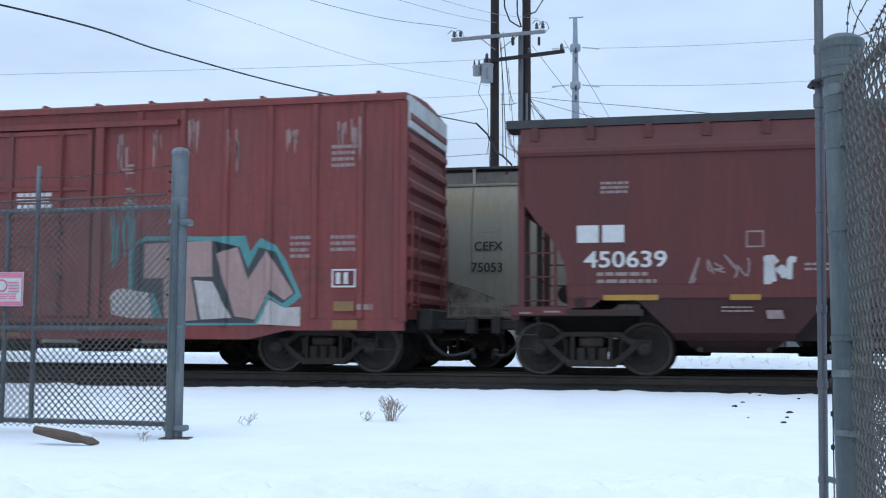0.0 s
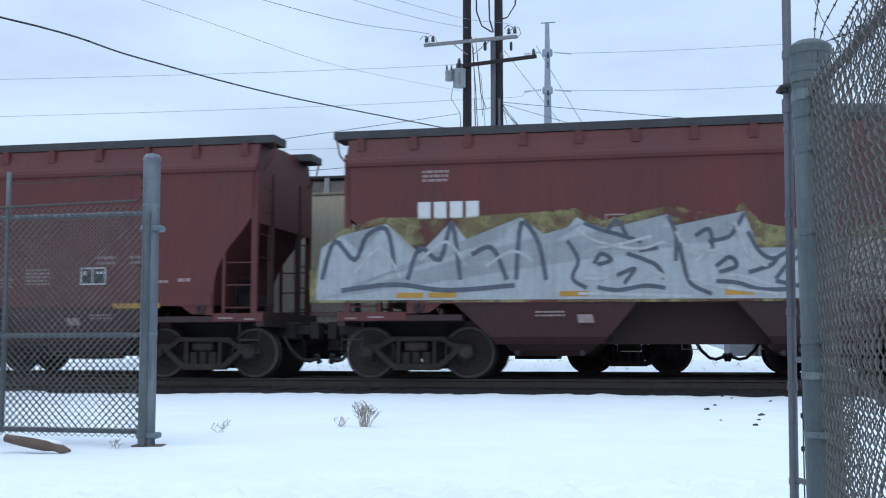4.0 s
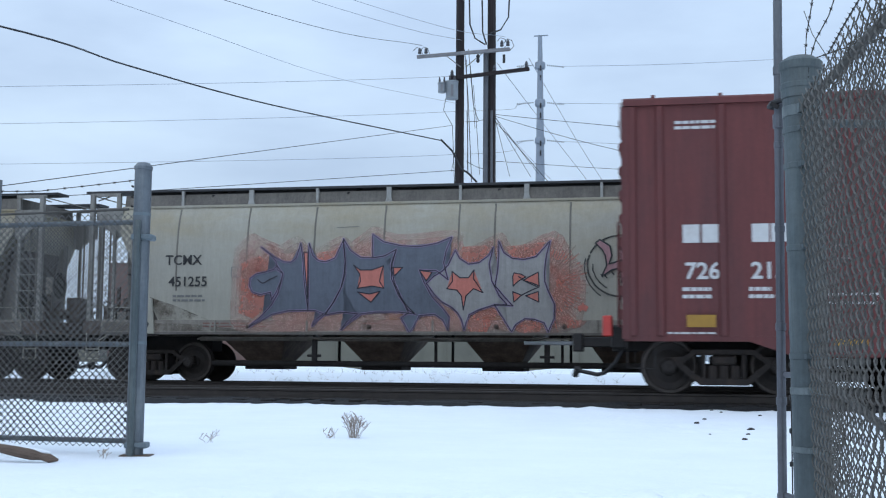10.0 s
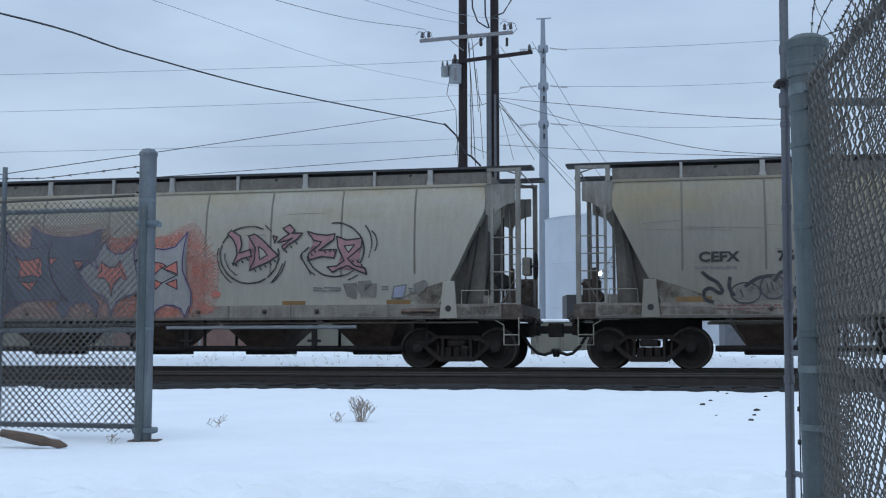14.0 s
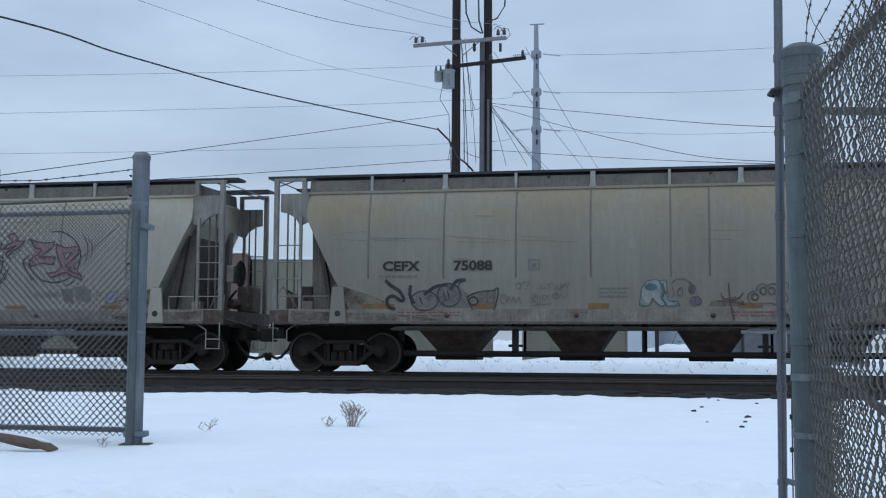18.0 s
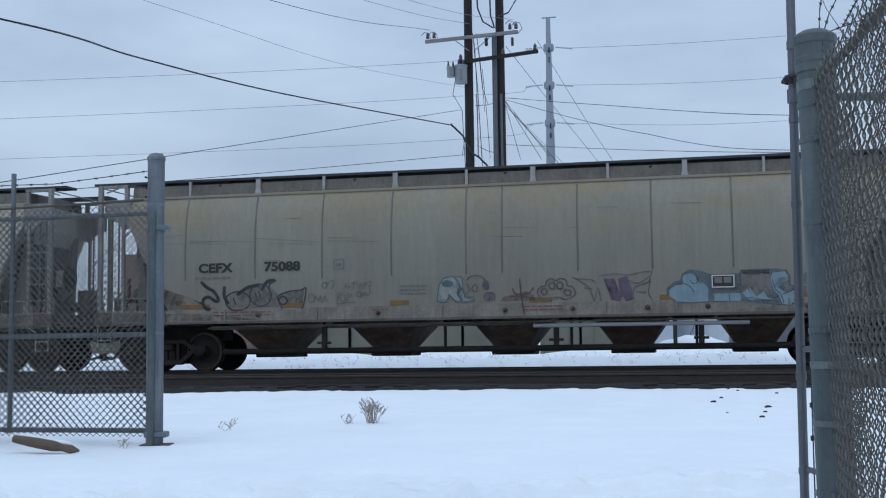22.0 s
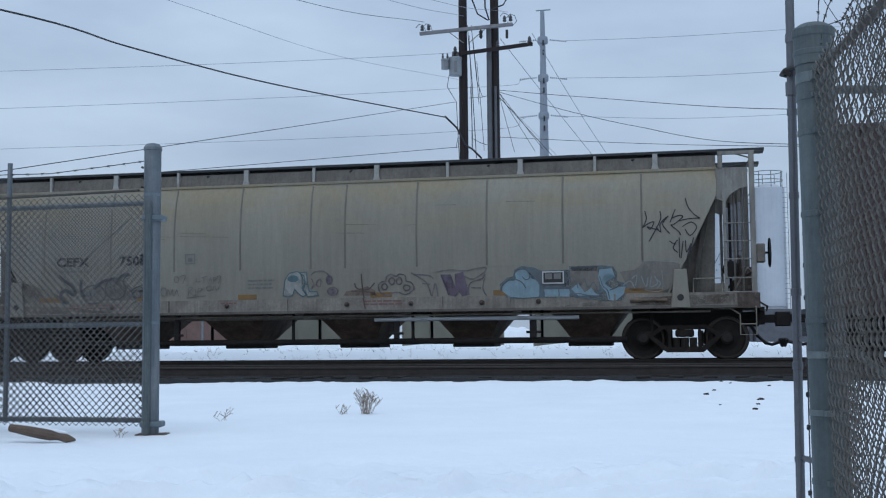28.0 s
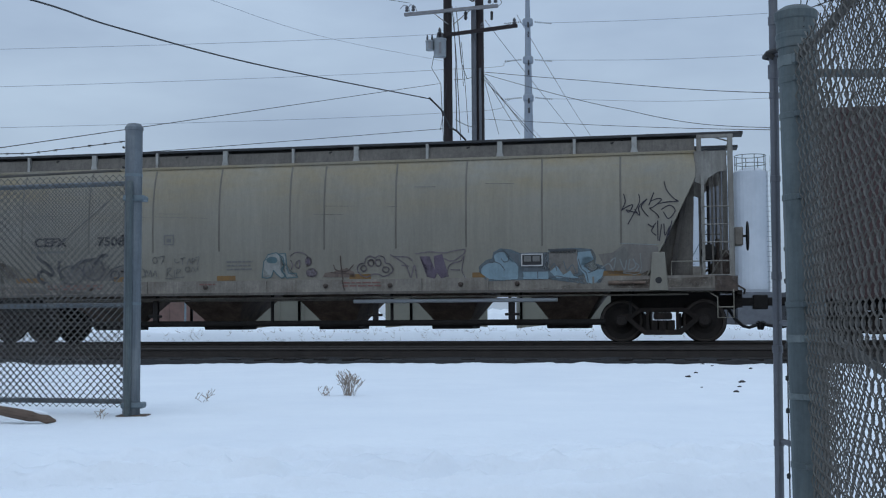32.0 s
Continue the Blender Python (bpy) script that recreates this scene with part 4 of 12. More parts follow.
def place_on(polys, mat, name, parent, y, ribs=(), depth=0.004, label=""):
    """Painted shapes (outlines in x, z) laid on a side sheet at y, and carried over the ribs (x0, x1, proud) and other raised parts (x0, x1, proud, z0, z1)."""
    bm = B()
    for pts in polys:
        try:
            bm.faces.new([bm.verts.new((x, y - depth, z)) for x, z in pts])
        except ValueError:
            pass
    bmesh.ops.triangulate(bm, faces=bm.faces[:])
    fields = []
    for x0, x1, proud, *span in ribs:
        e = -0.004 if span else 0.028
        cuts = [(Vector((x, 0, 0)), (1, 0, 0)) for x in (x0, x0 + e, x1 - e, x1)]
        cuts += [(Vector((0, 0, z)), (0, 0, 1)) for z in span]
        if not any(x0 - 0.01 < v.co.x for v in bm.verts) or not any(v.co.x < x1 + 0.01 for v in bm.verts):
            continue
        for at_, nrm in cuts:
            bmesh.ops.bisect_plane(bm, geom=bm.verts[:] + bm.edges[:] + bm.faces[:], plane_co=at_, plane_no=nrm)
        fields.append((max(x0, x0 + e), min(x1, x1 - e), proud, span[0] if span else -9, span[1] if span else 9))
    for v in bm.verts:
        v.co.y -= max([p for a, b, p, z0, z1 in fields if a - 1e-4 < v.co.x < b + 1e-4 and z0 - 1e-4 < v.co.z < z1 + 1e-4], default=0.0)
    for f in bm.faces:
        f.normal_update()
        if f.normal.y > 0:
            f.normal_flip()
    return part(name, bm, mat, parent, label)


def bar_rows(x, z, w, h, rows, gap, rnd=0.15):
    """Unreadable small print: rows of short bars."""
    out = []
    for k in range(rows):
        zz = z - k * (h + gap)
        ww = w * (1 - random.uniform(0, rnd))
        c = x - w / 2
        while c < x - w / 2 + ww:
            l = random.uniform(0.08, 0.22) * max(0.6, w)
            e = min(c + l, x - w / 2 + ww)
            if e - c > 0.02:
                out.append([(c, zz), (e, zz), (e, zz + h), (c, zz + h)])
            c = e + 0.03 * max(0.6, w)
    return out


def quad(x0, x1, z0, z1, lean=0.0):
    return [(x0, z0), (x1, z0), (x1 + lean, z1), (x0 + lean, z1)]


def frame_polys(x0, x1, z0, z1, t=0.03):
    return [quad(x0, x1, z0, z0 + t), quad(x0, x1, z1 - t, z1), quad(x0, x0 + t, z0 + t, z1 - t), quad(x1 - t, x1, z0 + t, z1 - t)]


def blob(cx, cz, rx, rz, n=14, wob=0.25, seed=0):
    rnd = random.Random(seed)
    ph = [rnd.uniform(0, 6.28) for _ in range(3)]
    return [(cx + rx * math.cos(a) * (1 + wob * math.sin(2 * a + ph[0]) * 0.5 + wob * 0.5 * math.sin(3 * a + ph[1])),
             cz + rz * math.sin(a) * (1 + wob * 0.6 * math.sin(3 * a + ph[2]))) for a in (2 * math.pi * i / n for i in range(n))]


def stroke(pts, w):
    """A painted line of that width along pts, as quads."""
    out = []
    for (x0, z0), (x1, z1) in zip(pts, pts[1:]):
        l = math.hypot(x1 - x0, z1 - z0) or 1e-6
        nx_, nz_ = -(z1 - z0) / l * w / 2, (x1 - x0) / l * w / 2
        ex, ez = (x1 - x0) / l * w * 0.3, (z1 - z0) / l * w * 0.3
        out.append([(x0 + nx_ - ex, z0 + nz_ - ez), (x0 - nx_ - ex, z0 - nz_ - ez), (x1 - nx_ + ex, z1 - nz_ + ez), (x1 + nx_ + ex, z1 + nz_ + ez)])
    return out


def curve_pts(pts, n=5):
    """A smooth run of points through pts."""
    out = []
    p = [pts[0]] + list(pts) + [pts[-1]]
    for i in range(1, len(p) - 2):
        for k in range(n):
            t = k / n
            out.append(tuple(0.5 * ((2 * p[i][c]) + (-p[i - 1][c] + p[i + 1][c]) * t + (2 * p[i - 1][c] - 5 * p[i][c] + 4 * p[i + 1][c] - p[i + 2][c]) * t * t
                                    + (-p[i - 1][c] + 3 * p[i][c] - 3 * p[i + 1][c] + p[i + 2][c]) * t ** 3) for c in (0, 1)))
    return out + [pts[-1]]


def loop(cx, cz, rx, rz, n=10):
    return [(cx + rx * math.cos(2 * math.pi * k / n), cz + rz * math.sin(2 * math.pi * k / n)) for k in range(n + 1)]


def scrawl(x0, x1, z0, z1, n, w, seed):
    """A loose unreadable spray scrawl."""
    rnd = random.Random(seed)
    out = []
    step = (x1 - x0) / n
    for i in range(n):
        cx = x0 + step * (i + 0.5)
        pts = [(cx + rnd.uniform(-0.55, 0.55) * step, rnd.uniform(z0, z1)) for _ in range(rnd.randint(3, 5))]
        out += stroke(curve_pts(pts, 4), w)
    return out


# ---- covered hopper, brown, three bays ----
def brown_hopper(train, old=False):
    car = empty("covered_hopper")
    HL = 7.85
    bm = B()
    if old:
        sl = [(3.15, 7.85), (2.85, 7.76), (2.60, 7.58), (2.36, 7.37), (2.12, 7.21), (1.89, 7.11), (1.66, 7.07), (1.46, 7.06)]
    else:
        sl = [(2.80, 7.80), (2.45, 7.36), (2.12, 7.02), (1.88, 6.87), (1.70, 6.80), (1.52, 6.77)]
    lev = [(1.30, 1.50, 7.06 if old else 6.77)] + [(z, 1.51, x) for z, x in sl[::-1]] + [(3.68, 1.51, HL)]
    loft(bm, [[(-x, -y, z), (x, -y, z), (x, y, z), (-x, y, z)] for z, y, x in lev])
    part("body", bm, "hop_red", car)
    bm = B()
    loft(bm, [[(-HL, -y, z), (HL, -y, z), (HL, y, z), (-HL, y, z)] for z, y in ((3.68, 1.545), (3.74, 1.56), (3.80, 1.545), (3.84, 1.52))])
    part("top_chord", bm, "hop_red", car)
    bm = B()
    loft(bm, [[(-HL, -y, z), (HL, -y, z), (HL, y, z), (-HL, y, z)] for z, y in ((3.84, 1.50), (4.02, 1.42), (4.19, 1.36), (4.24, 0.7), (4.26, 0.02))])
    part("roof", bm, "hop_red", car)
    for s in (-1, 1):
        bm = box(B(), -8.12, 8.12, s * 1.06 - 0.32, s * 1.06 + 0.32, 4.20, 4.34)
        part("running_board", bm, "roofwalk", car, "dark steel running board along the roof")
        for i in range(17):
            x = -7.6 + i * 0.95
            bm = slab_xz(B(), [(x - 0.08, 3.96), (x + 0.08, 3.96), (x + 0.05, 4.20), (x - 0.05, 4.20)], min(s * 1.34, s * 1.46), max(s * 1.34, s * 1.46))
            part("roof_bracket", bm, "hop_red", car)
    # lower slope sheets and bays, in browns darkened for the shade under the car
    for x0, x1, b0, b1 in ((-5.95, -2.85, -5.35, -3.35), (-1.28, 1.28, -0.8, 0.8), (2.85, 5.95, 3.35, 5.35)):
        cx = (b0 + b1) / 2
        bm = B()
        loft(bm, [[(p, -y, z), (q, -y, z), (q, y, z), (p, y, z)] for z, y, p, q in ((0.60, 1.22, b0 + 0.1, b1 - 0.1), (0.72, 1.32, b0, b1), (1.302, 1.492, x0, x1))])
        part("hopper_bay", bm, "hop_bay_shaded", car)
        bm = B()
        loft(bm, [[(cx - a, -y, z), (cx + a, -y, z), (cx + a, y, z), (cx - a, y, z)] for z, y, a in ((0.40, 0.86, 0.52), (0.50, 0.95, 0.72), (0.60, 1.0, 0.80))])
        part("outlet_gate", bm, "hop_low_shaded", car)
        for s in (-1, 1):
            for dx in (-0.55, 0.55):
                part("gate_shaft", rod(B(), (cx + dx, s * 0.7, 0.45), (cx + dx, s * 1.22, 0.45), 0.05), "under", car)
    for s in (-1, 1):
        xs = 7.03 if old else 6.74
        bm = box(B(), -xs, xs, min(s * 1.48, s * 1.53), max(s * 1.48, s * 1.53), 1.29, 1.50)
        part("side_sill", bm, "hop_red", car)
    # added block that fills the gaps between the bays with shaded brown
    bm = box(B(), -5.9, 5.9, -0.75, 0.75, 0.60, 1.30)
    part("belly", bm, "hop_low_shaded", car)
    # end frames
    for e in (-1, 1):
        for s in (-1, 1):
            part("corner_post", box(B(), e * 7.82 - 0.055, e * 7.82 + 0.055, s * 1.47 - 0.04, s * 1.47 + 0.04, 1.0, 3.7), "hop_red", car)
            part("ladder_stile", box(B(), e * 7.25 - 0.025, e * 7.25 + 0.025, s * 1.47 - 0.03, s * 1.47 + 0.03, 1.0, 2.35), "hop_red", car)
            for k in range(3):
                z = 1.25 + k * 0.4
                part("ladder_rung", rod(B(), (e * 7.25, s * 1.47, z), (e * 7.82, s * 1.47, z), 0.014, 6), "hop_red", car)
            part("end_post", box(B(), min(e * 7.80, e * 7.90), max(e * 7.80, e * 7.90), s * 0.75 - 0.04, s * 0.75 + 0.04, 1.0, 3.7), "hop_low_shaded", car)
            for k in range(6):
                z = 1.3 + k * 0.42
                part("end_rung", rod(B(), (e * 7.88, s * 0.75, z), (e * 7.86, s * 1.45, z), 0.013, 6), "hop_low_shaded", car)
            bm = pipe(B(), [(e * 7.86, s * 1.25, 3.7), (e * 8.05, s * 1.25, 3.95), (e * 8.1, s * 1.25, 4.22)], 0.018)
            part("grab_iron", bm, "hop_red", car)
            bm = pipe(B(), [(e * 7.92, s * 1.48, 1.05), (e * 7.92, s * 1.48, 0.45), (e * 7.55, s * 1.48, 0.45), (e * 7.55, s * 1.48, 1.02)], 0.014)
            rod(bm, (e * 7.92, s * 1.48, 0.68), (e * 7.55, s * 1.48, 0.68), 0.014, 6)
            part("stirrup_step", bm, "under", car)
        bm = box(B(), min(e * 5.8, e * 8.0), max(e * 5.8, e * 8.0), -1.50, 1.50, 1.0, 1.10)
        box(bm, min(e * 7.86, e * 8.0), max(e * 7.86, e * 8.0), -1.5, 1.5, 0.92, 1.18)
        part("end_platform", bm, "hop_low_shaded", car)
        bm = slab_xz(B(), [(e * 6.6, 1.1), (e * 7.1, 1.1), (e * 7.1, 1.9), (e * 6.95, 1.9)], -0.5, 0.5)
        rod(bm, (e * 7.2, -0.4, 1.4), (e * 7.2, 0.4, 1.4), 0.16, 12)
        part("end_gear", bm, "under", car)
        for s in (-1, 1):
            xk = 7.05 if old else 6.76
            bm = slab_xz(B(), [(e * (xk - 0.62), 1.298), (e * (xk - 0.40), 1.14), (e * xk, 1.12), (e * xk, 1.298)], min(s * 1.44, s * 1.508), max(s * 1.44, s * 1.508))
            part("corner_skirt", bm, "hop_red", car)
            bm = lathe(B(), [(1.50, 0.005), (1.50, 0.09), (1.53, 0.10), (1.55, 0.075), (1.55, 0.045), (1.525, 0.04), (1.525, 0.005)] if s > 0 else [(-1.50, 0.005), (-1.50, 0.09), (-1.53, 0.10), (-1.55, 0.075), (-1.55, 0.045), (-1.525, 0.04), (-1.525, 0.005)], 12, at=(e * (xk - 0.22), 0, 1.23))
            part("jacking_eye", bm, "hop_low_shaded", car)
            bm = bevel(box(B(), min(e * (xk + 0.01), e * 8.0), max(e * (xk + 0.01), e * 8.0), min(s * 1.50, s * 1.516), max(s * 1.50, s * 1.516), 1.0, 1.15), 0.005)
            part("platform_edge", bm, "hop_red", car)
            tagged(place_on([quad(e * 7.3 - 0.14, e * 7.3 + 0.14, 1.05, 1.08), quad(e * 7.75 - 0.1, e * 7.75 + 0.1, 1.03, 1.06)], "faded", "edge_mark", car, s * 1.516 - (0.004 if s < 0 else -0.012)), kind="stuff")
        # roof end plate
        bm = box(B(), min(e * 7.83, e * 7.88), max(e * 7.83, e * 7.88), -1.50, 1.50, 2.75, 3.9)
        part("end_sheet", bm, "hop_red", car)
    trucks(car, 6.695, train)
    underframe(car, 7.9, 8.575, 5.6)
    y = -1.512
    for x in ((-6.0, -4.17, -0.9, 2.0, 5.6) if old else (-6.7, -6.13, -3.9, -1.22, 1.3, 4.1, 6.05, 6.62)):
        w = 0.45 if old and abs(x) > 5 else 0.24
        place_on([quad(x - w, x + w, 1.25 if old else 1.385, 1.34 if old else 1.475)], "yellow", "reflector_strip", car, -1.532)
    random.seed(11)
    dy = -0.35 if old else 0.0
    small = bar_rows(5.0, 2.15, 0.42, 0.05, 2, 0.05) + bar_rows(5.6, 2.15, 0.3, 0.05, 2, 0.05) + bar_rows(3.65, 1.95, 0.55, 0.035, 5, 0.03) + bar_rows(2.9, 1.78, 0.45, 0.035, 3, 0.03) \
        + bar_rows(-6.25, 3.53 + dy, 0.47, 0.045, 3, 0.03) + bar_rows(-6.05, 1.90 + dy * 0.7, 1.0, 0.06, 2, 0.06) + bar_rows(-3.0, 1.80, 0.5, 0.04, 2, 0.04) + bar_rows(0.6, 1.75, 0.45, 0.03, 1, 0.04) \
        + bar_rows(6.55, 1.72, 0.32, 0.06, 1, 0.04) + bar_rows(6.0, 1.70, 0.4, 0.05, 1, 0.05)
    tagged(place_on(small, "faded", "data_stencil", car, y), kind="stuff")
    tagged(place_on(bar_rows(-4.3, 1.12, 0.5, 0.03, 2, 0.03) + bar_rows(0.1, 1.12, 0.5, 0.03, 2, 0.03) + bar_rows(4.9, 1.12, 0.5, 0.03, 2, 0.03), "faded", "gate_stencil", car, -1.47), kind="stuff")
    place_on([quad(4.51, 4.99, 1.69, 1.99)], "under", "data_panel", car, y - 0.026)
    place_on(frame_polys(4.5, 5.0, 1.68, 2.0) + [quad(4.56, 4.62, 1.86, 1.93), quad(4.72, 4.75, 1.72, 1.96), quad(4.80, 4.95, 1.88, 1.92)], "white", "data_panel", car, y - 0.029)
    place_on(frame_polys(-3.37, -3.03, 2.5, 2.75, 0.025) + [quad(-3.26, -3.14, 2.56, 2.69)] if not old else frame_polys(-4.15, -3.87, 2.1, 2.37, 0.025), "faded", "plate_square", car, y)
    if not old:
        for wx in (-1.75, 1.55):
            tagged(place_on([quad(wx - 0.22, wx + 0.22, 2.05, 2.10), quad(wx - 0.36, wx + 0.32, 1.94, 1.98), quad(wx - 0.36, wx + 0.36, 1.86, 1.90), quad(wx - 0.36, wx + 0.40, 1.78, 1.82), quad(wx - 0.34, wx + 0.32, 1.70, 1.74)], "orange", "warning_panel", car, y), kind="stuff")
    for px in (-3.7, 0.55, 4.35):
        place_on([quad(px - 0.13, px + 0.13, 0.95, 1.09, -0.03)], "faded", "placard", car, -1.47)
    return car


def slant_mark(car, x0, x1, z0, z1, y, mat="white"):
    """The railway's white slanted mark: four plain slanted blocks over a tapering bar."""
    n, lean = 4, 0.24
    w = (x1 - x0 - lean) / n
    for i in range(n):
        p, q = x0 + i * w + 0.02, x0 + (i + 1) * w - 0.09
        place_on([[(p, z0), (q, z0), (q + lean, z1), (p + lean, z1), (p + lean * 0.63, z0 + (z1 - z0) * 0.63), (q - 0.16 + lean * 0.63, z0 + (z1 - z0) * 0.63), (q - 0.18 + lean * 0.36, z0 + (z1 - z0) * 0.36), (p + lean * 0.36, z0 + (z1 - z0) * 0.36)]], mat, "mark_block", car, y)
    place_on([[(x0 - 0.24, z0 - 0.25), (x0 + 1.2, z0 - 0.21), (x1 - 0.35, z0 - 0.09), (x1 - 0.32, z0 - 0.05), (x0 - 0.12, z0 - 0.06)]], mat, "mark_bar", car, y)


# ---- boxcar ----
def boxcar(train, paint, ribs_x, door=(-1.85, 1.75), low=0.62, end_cut=0.9, deep=True):
    car = empty("boxcar")
    HL, W = 7.6, 1.47
    bm = B()
    loft(bm, [[(-HL, -W, z), (HL, -W, z), (HL, W, z), (-HL, W, z)] for z in (0.95, 4.79)])
    part("body", bm, paint, car)
    bm = B()
    loft(bm, [[(-HL, -y, z), (HL, -y, z), (HL, y, z), (-HL, y, z)] for z, y in ((4.77, 1.53), (4.87, 1.53), (4.90, 1.50), (4.98, 0.75), (5.02, 0.02))])
    part("roof", bm, paint, car)
    for i in range(14):
        x = -7.1 + i * 1.092
        bm = slab_xz(B(), [(x - 0.04, 4.85), (x + 0.04, 4.85), (x + 0.03, 4.95), (x - 0.03, 4.95)], -1.49, 1.49)
        part("roof_seam", bm, paint, car)
    ribs = [(x - 0.075, x + 0.075, 0.045) for x in ribs_x]
    for x0, x1, p_ in ribs:
        for s in (-1, 1):
            bm = loft(B(), [[(x0, s * W, z), (x0 + 0.03, s * (W + p_), z), (x1 - 0.03, s * (W + p_), z), (x1, s * W, z)] for z in (0.955, 4.76)])
            bmesh.ops.recalc_face_normals(bm, faces=bm.faces[:])
            part("side_post", bm, paint, car)
    # side sill, deeper between the trucks
    for s in (-1, 1):
        bm = slab_xz(B(), [(-HL, end_cut), (-5.6, end_cut), (-4.9, low), (4.75, low), (5.45, end_cut), (HL, end_cut), (HL, 0.949), (-HL, 0.949)], min(s * (W - 0.06), s * W), max(s * (W - 0.06), s * W))
        part("side_sill", bm, paint, car)
    # door with its tracks
    for s in (-1, 1):
        dr = empty("door")
        dr.parent = car
        d0, d1 = door
        bm = box(B(), d0, d1, min(s * (W + 0.01), s * (W + 0.07)), max(s * (W + 0.01), s * (W + 0.07)), 0.98, 4.45)
        part("door_panel", bm, paint, dr)
        bm = B()
        yo0, yo1 = min(s * (W + 0.07), s * (W + 0.105)), max(s * (W + 0.07), s * (W + 0.105))
        for x in (d0 + 0.05, d0 + 0.62, (d0 + d1) / 2, d1 - 0.62, d1 - 0.05):
            box(bm, x - 0.045, x + 0.045, yo0, yo1, 1.0, 4.43)
        for z in (1.05, 1.45, 2.32, 2.85, 3.35, 4.40):
            box(bm, d0, d1, yo0, yo1 + (0.004 if s > 0 else 0), z - 0.035, z + 0.035)
        part("door_frame", bm, paint, dr)
        for x in (d0 - 0.14, d1 + 0.14):
            part("door_post", box(B(), x - 0.08, x + 0.08, min(s * W, s * (W + 0.09)), max(s * W, s * (W + 0.09)), 0.951, 4.478), paint, dr)
        part("door_track", box(B(), d0 - 1.6, d1 + 1.7, min(s * W, s * (W + 0.10)), max(s * W, s * (W + 0.10)), 4.48, 4.58), paint, dr)
        part("door_track", box(B(), d0 - 1.6, d1 + 1.7, min(s * W, s * (W + 0.06)), max(s * W, s * (W + 0.06)), 0.86, 0.95), paint, dr)
        for x in (d0 + 0.62, d1 - 0.62):
            part("lock_rod", rod(B(), (x, s * (W + 0.14), 1.05), (x, s * (W + 0.14), 4.35), 0.022, 6), paint, dr)
        # dark strips put in for the shaded gaps at both door edges
        for x in (d0 - 0.035, d1 + 0.035):
            bm = box(B(), x - 0.022, x + 0.022, min(s * W, s * (W + 0.065)), max(s * W, s * (W + 0.065)), 0.97, 4.46)
            part("door_gasket", bm, "roof_red", dr)
        bm = bevel(box(B(), d0 + 0.35, d1 + 1.2, min(s * (W + 0.02), s * (W + 0.125)), max(s * (W + 0.02), s * (W + 0.125)), 0.80, 0.875), 0.012)
        part("lower_rail", bm, "under", dr, "dark greasy lower door rail")
        for x in (d0 + 0.62, d1 - 0.62):
            for z in (1.12, 1.75, 2.55):
                bm = bevel(box(B(), x - 0.07, x + 0.07, min(s * (W + 0.105), s * (W + 0.165)), max(s * (W + 0.105), s * (W + 0.165)), z - 0.045, z + 0.045), 0.01)
                part("rod_keeper", bm, "roof_red", dr)
    # corrugated ends
    for e in (-1, 1):
        bm = B()
        for k in range(9):
            z = 1.3 + k * 0.40
            loft(bm, [[(e * HL, y, z - 0.13), (e * (HL + 0.08), y, z - 0.05), (e * (HL + 0.08), y, z + 0.05), (e * HL, y, z + 0.13)] for y in (-1.38, 1.38)])
        bmesh.ops.recalc_face_normals(bm, faces=bm.faces[:])
        part("end_corrugation", bm, paint, car)
        for s in (-1, 1):
            bm = box(B(), min(e * (HL - 0.12), e * (HL + 0.03)), max(e * (HL - 0.12), e * (HL + 0.03)), min(s * 1.40, s * 1.50), max(s * 1.40, s * 1.50), 0.9, 4.76)
            part("corner_post", bm, paint, car)
        bm = box(B(), min(e * HL, e * (HL + 0.06)), max(e * HL, e * (HL + 0.06)), -1.42, 1.42, 4.30, 4.86)
        part("end_top_panel", bm, "end_white" if deep else paint, car, "pale end panel under the roof")
        for s in (-1, 1):
            bm = B()
            for k in range(5):
                z = 1.2 + k * 0.38
                rod(bm, (e * (HL + 0.10), s * 0.85, z), (e * (HL + 0.10), s * 1.35, z), 0.013, 6)
            for yy in (0.85, 1.35):
                rod(bm, (e * (HL + 0.10), s * yy, 1.1), (e * (HL + 0.10), s * yy, 2.85), 0.016, 6)
            part("end_ladder", bm, paint, car)
            bm = pipe(B(), [(e * (HL - 0.05), s * 1.43, 0.95), (e * (HL - 0.05), s * 1.43, 0.42), (e * (HL - 0.5), s * 1.43, 0.42), (e * (HL - 0.5), s * 1.43, 0.95)], 0.014)
            part("stirrup_step", bm, "under", car)
        bm = bevel(box(B(), min(e * HL, e * (HL + 0.28)), max(e * HL, e * (HL + 0.28)), -0.6, 0.6, 0.75, 1.15), 0.03)
        part("end_cushion", bm, "under", car)
    bm = B()
    for x in (-3.6, -1.2, 1.2, 3.6):
        box(bm, x - 0.07, x + 0.07, -1.4, 1.4, 0.72, 0.96)
    rod(bm, (-3.0, -0.8, 0.66), (3.4, -0.8, 0.66), 0.03, 6)
    rod(bm, (0.6, 0.6, 0.62), (1.5, 0.6, 0.62), 0.2, 12)
    part("underbody", bm, "under", car)
    trucks(car, 6.0, train)
    underframe(car, 7.62, 8.55)
    return car, [(a, b, p_) for a, b, p_ in ribs]


# ---- covered hopper, gray, with end frames ----
SEAMS = (-7.1, -5.38, -3.77, -2.14, -0.44, 0.37, 2.03, 3.62, 5.3, 7.0)
GRAY_PROFILE = [(1.42, 1.53), (2.08, 1.575), (2.6, 1.59), (3.1, 1.575), (3.5, 1.53), (3.8, 1.46), (4.02, 1.37), (4.08, 1.34)]


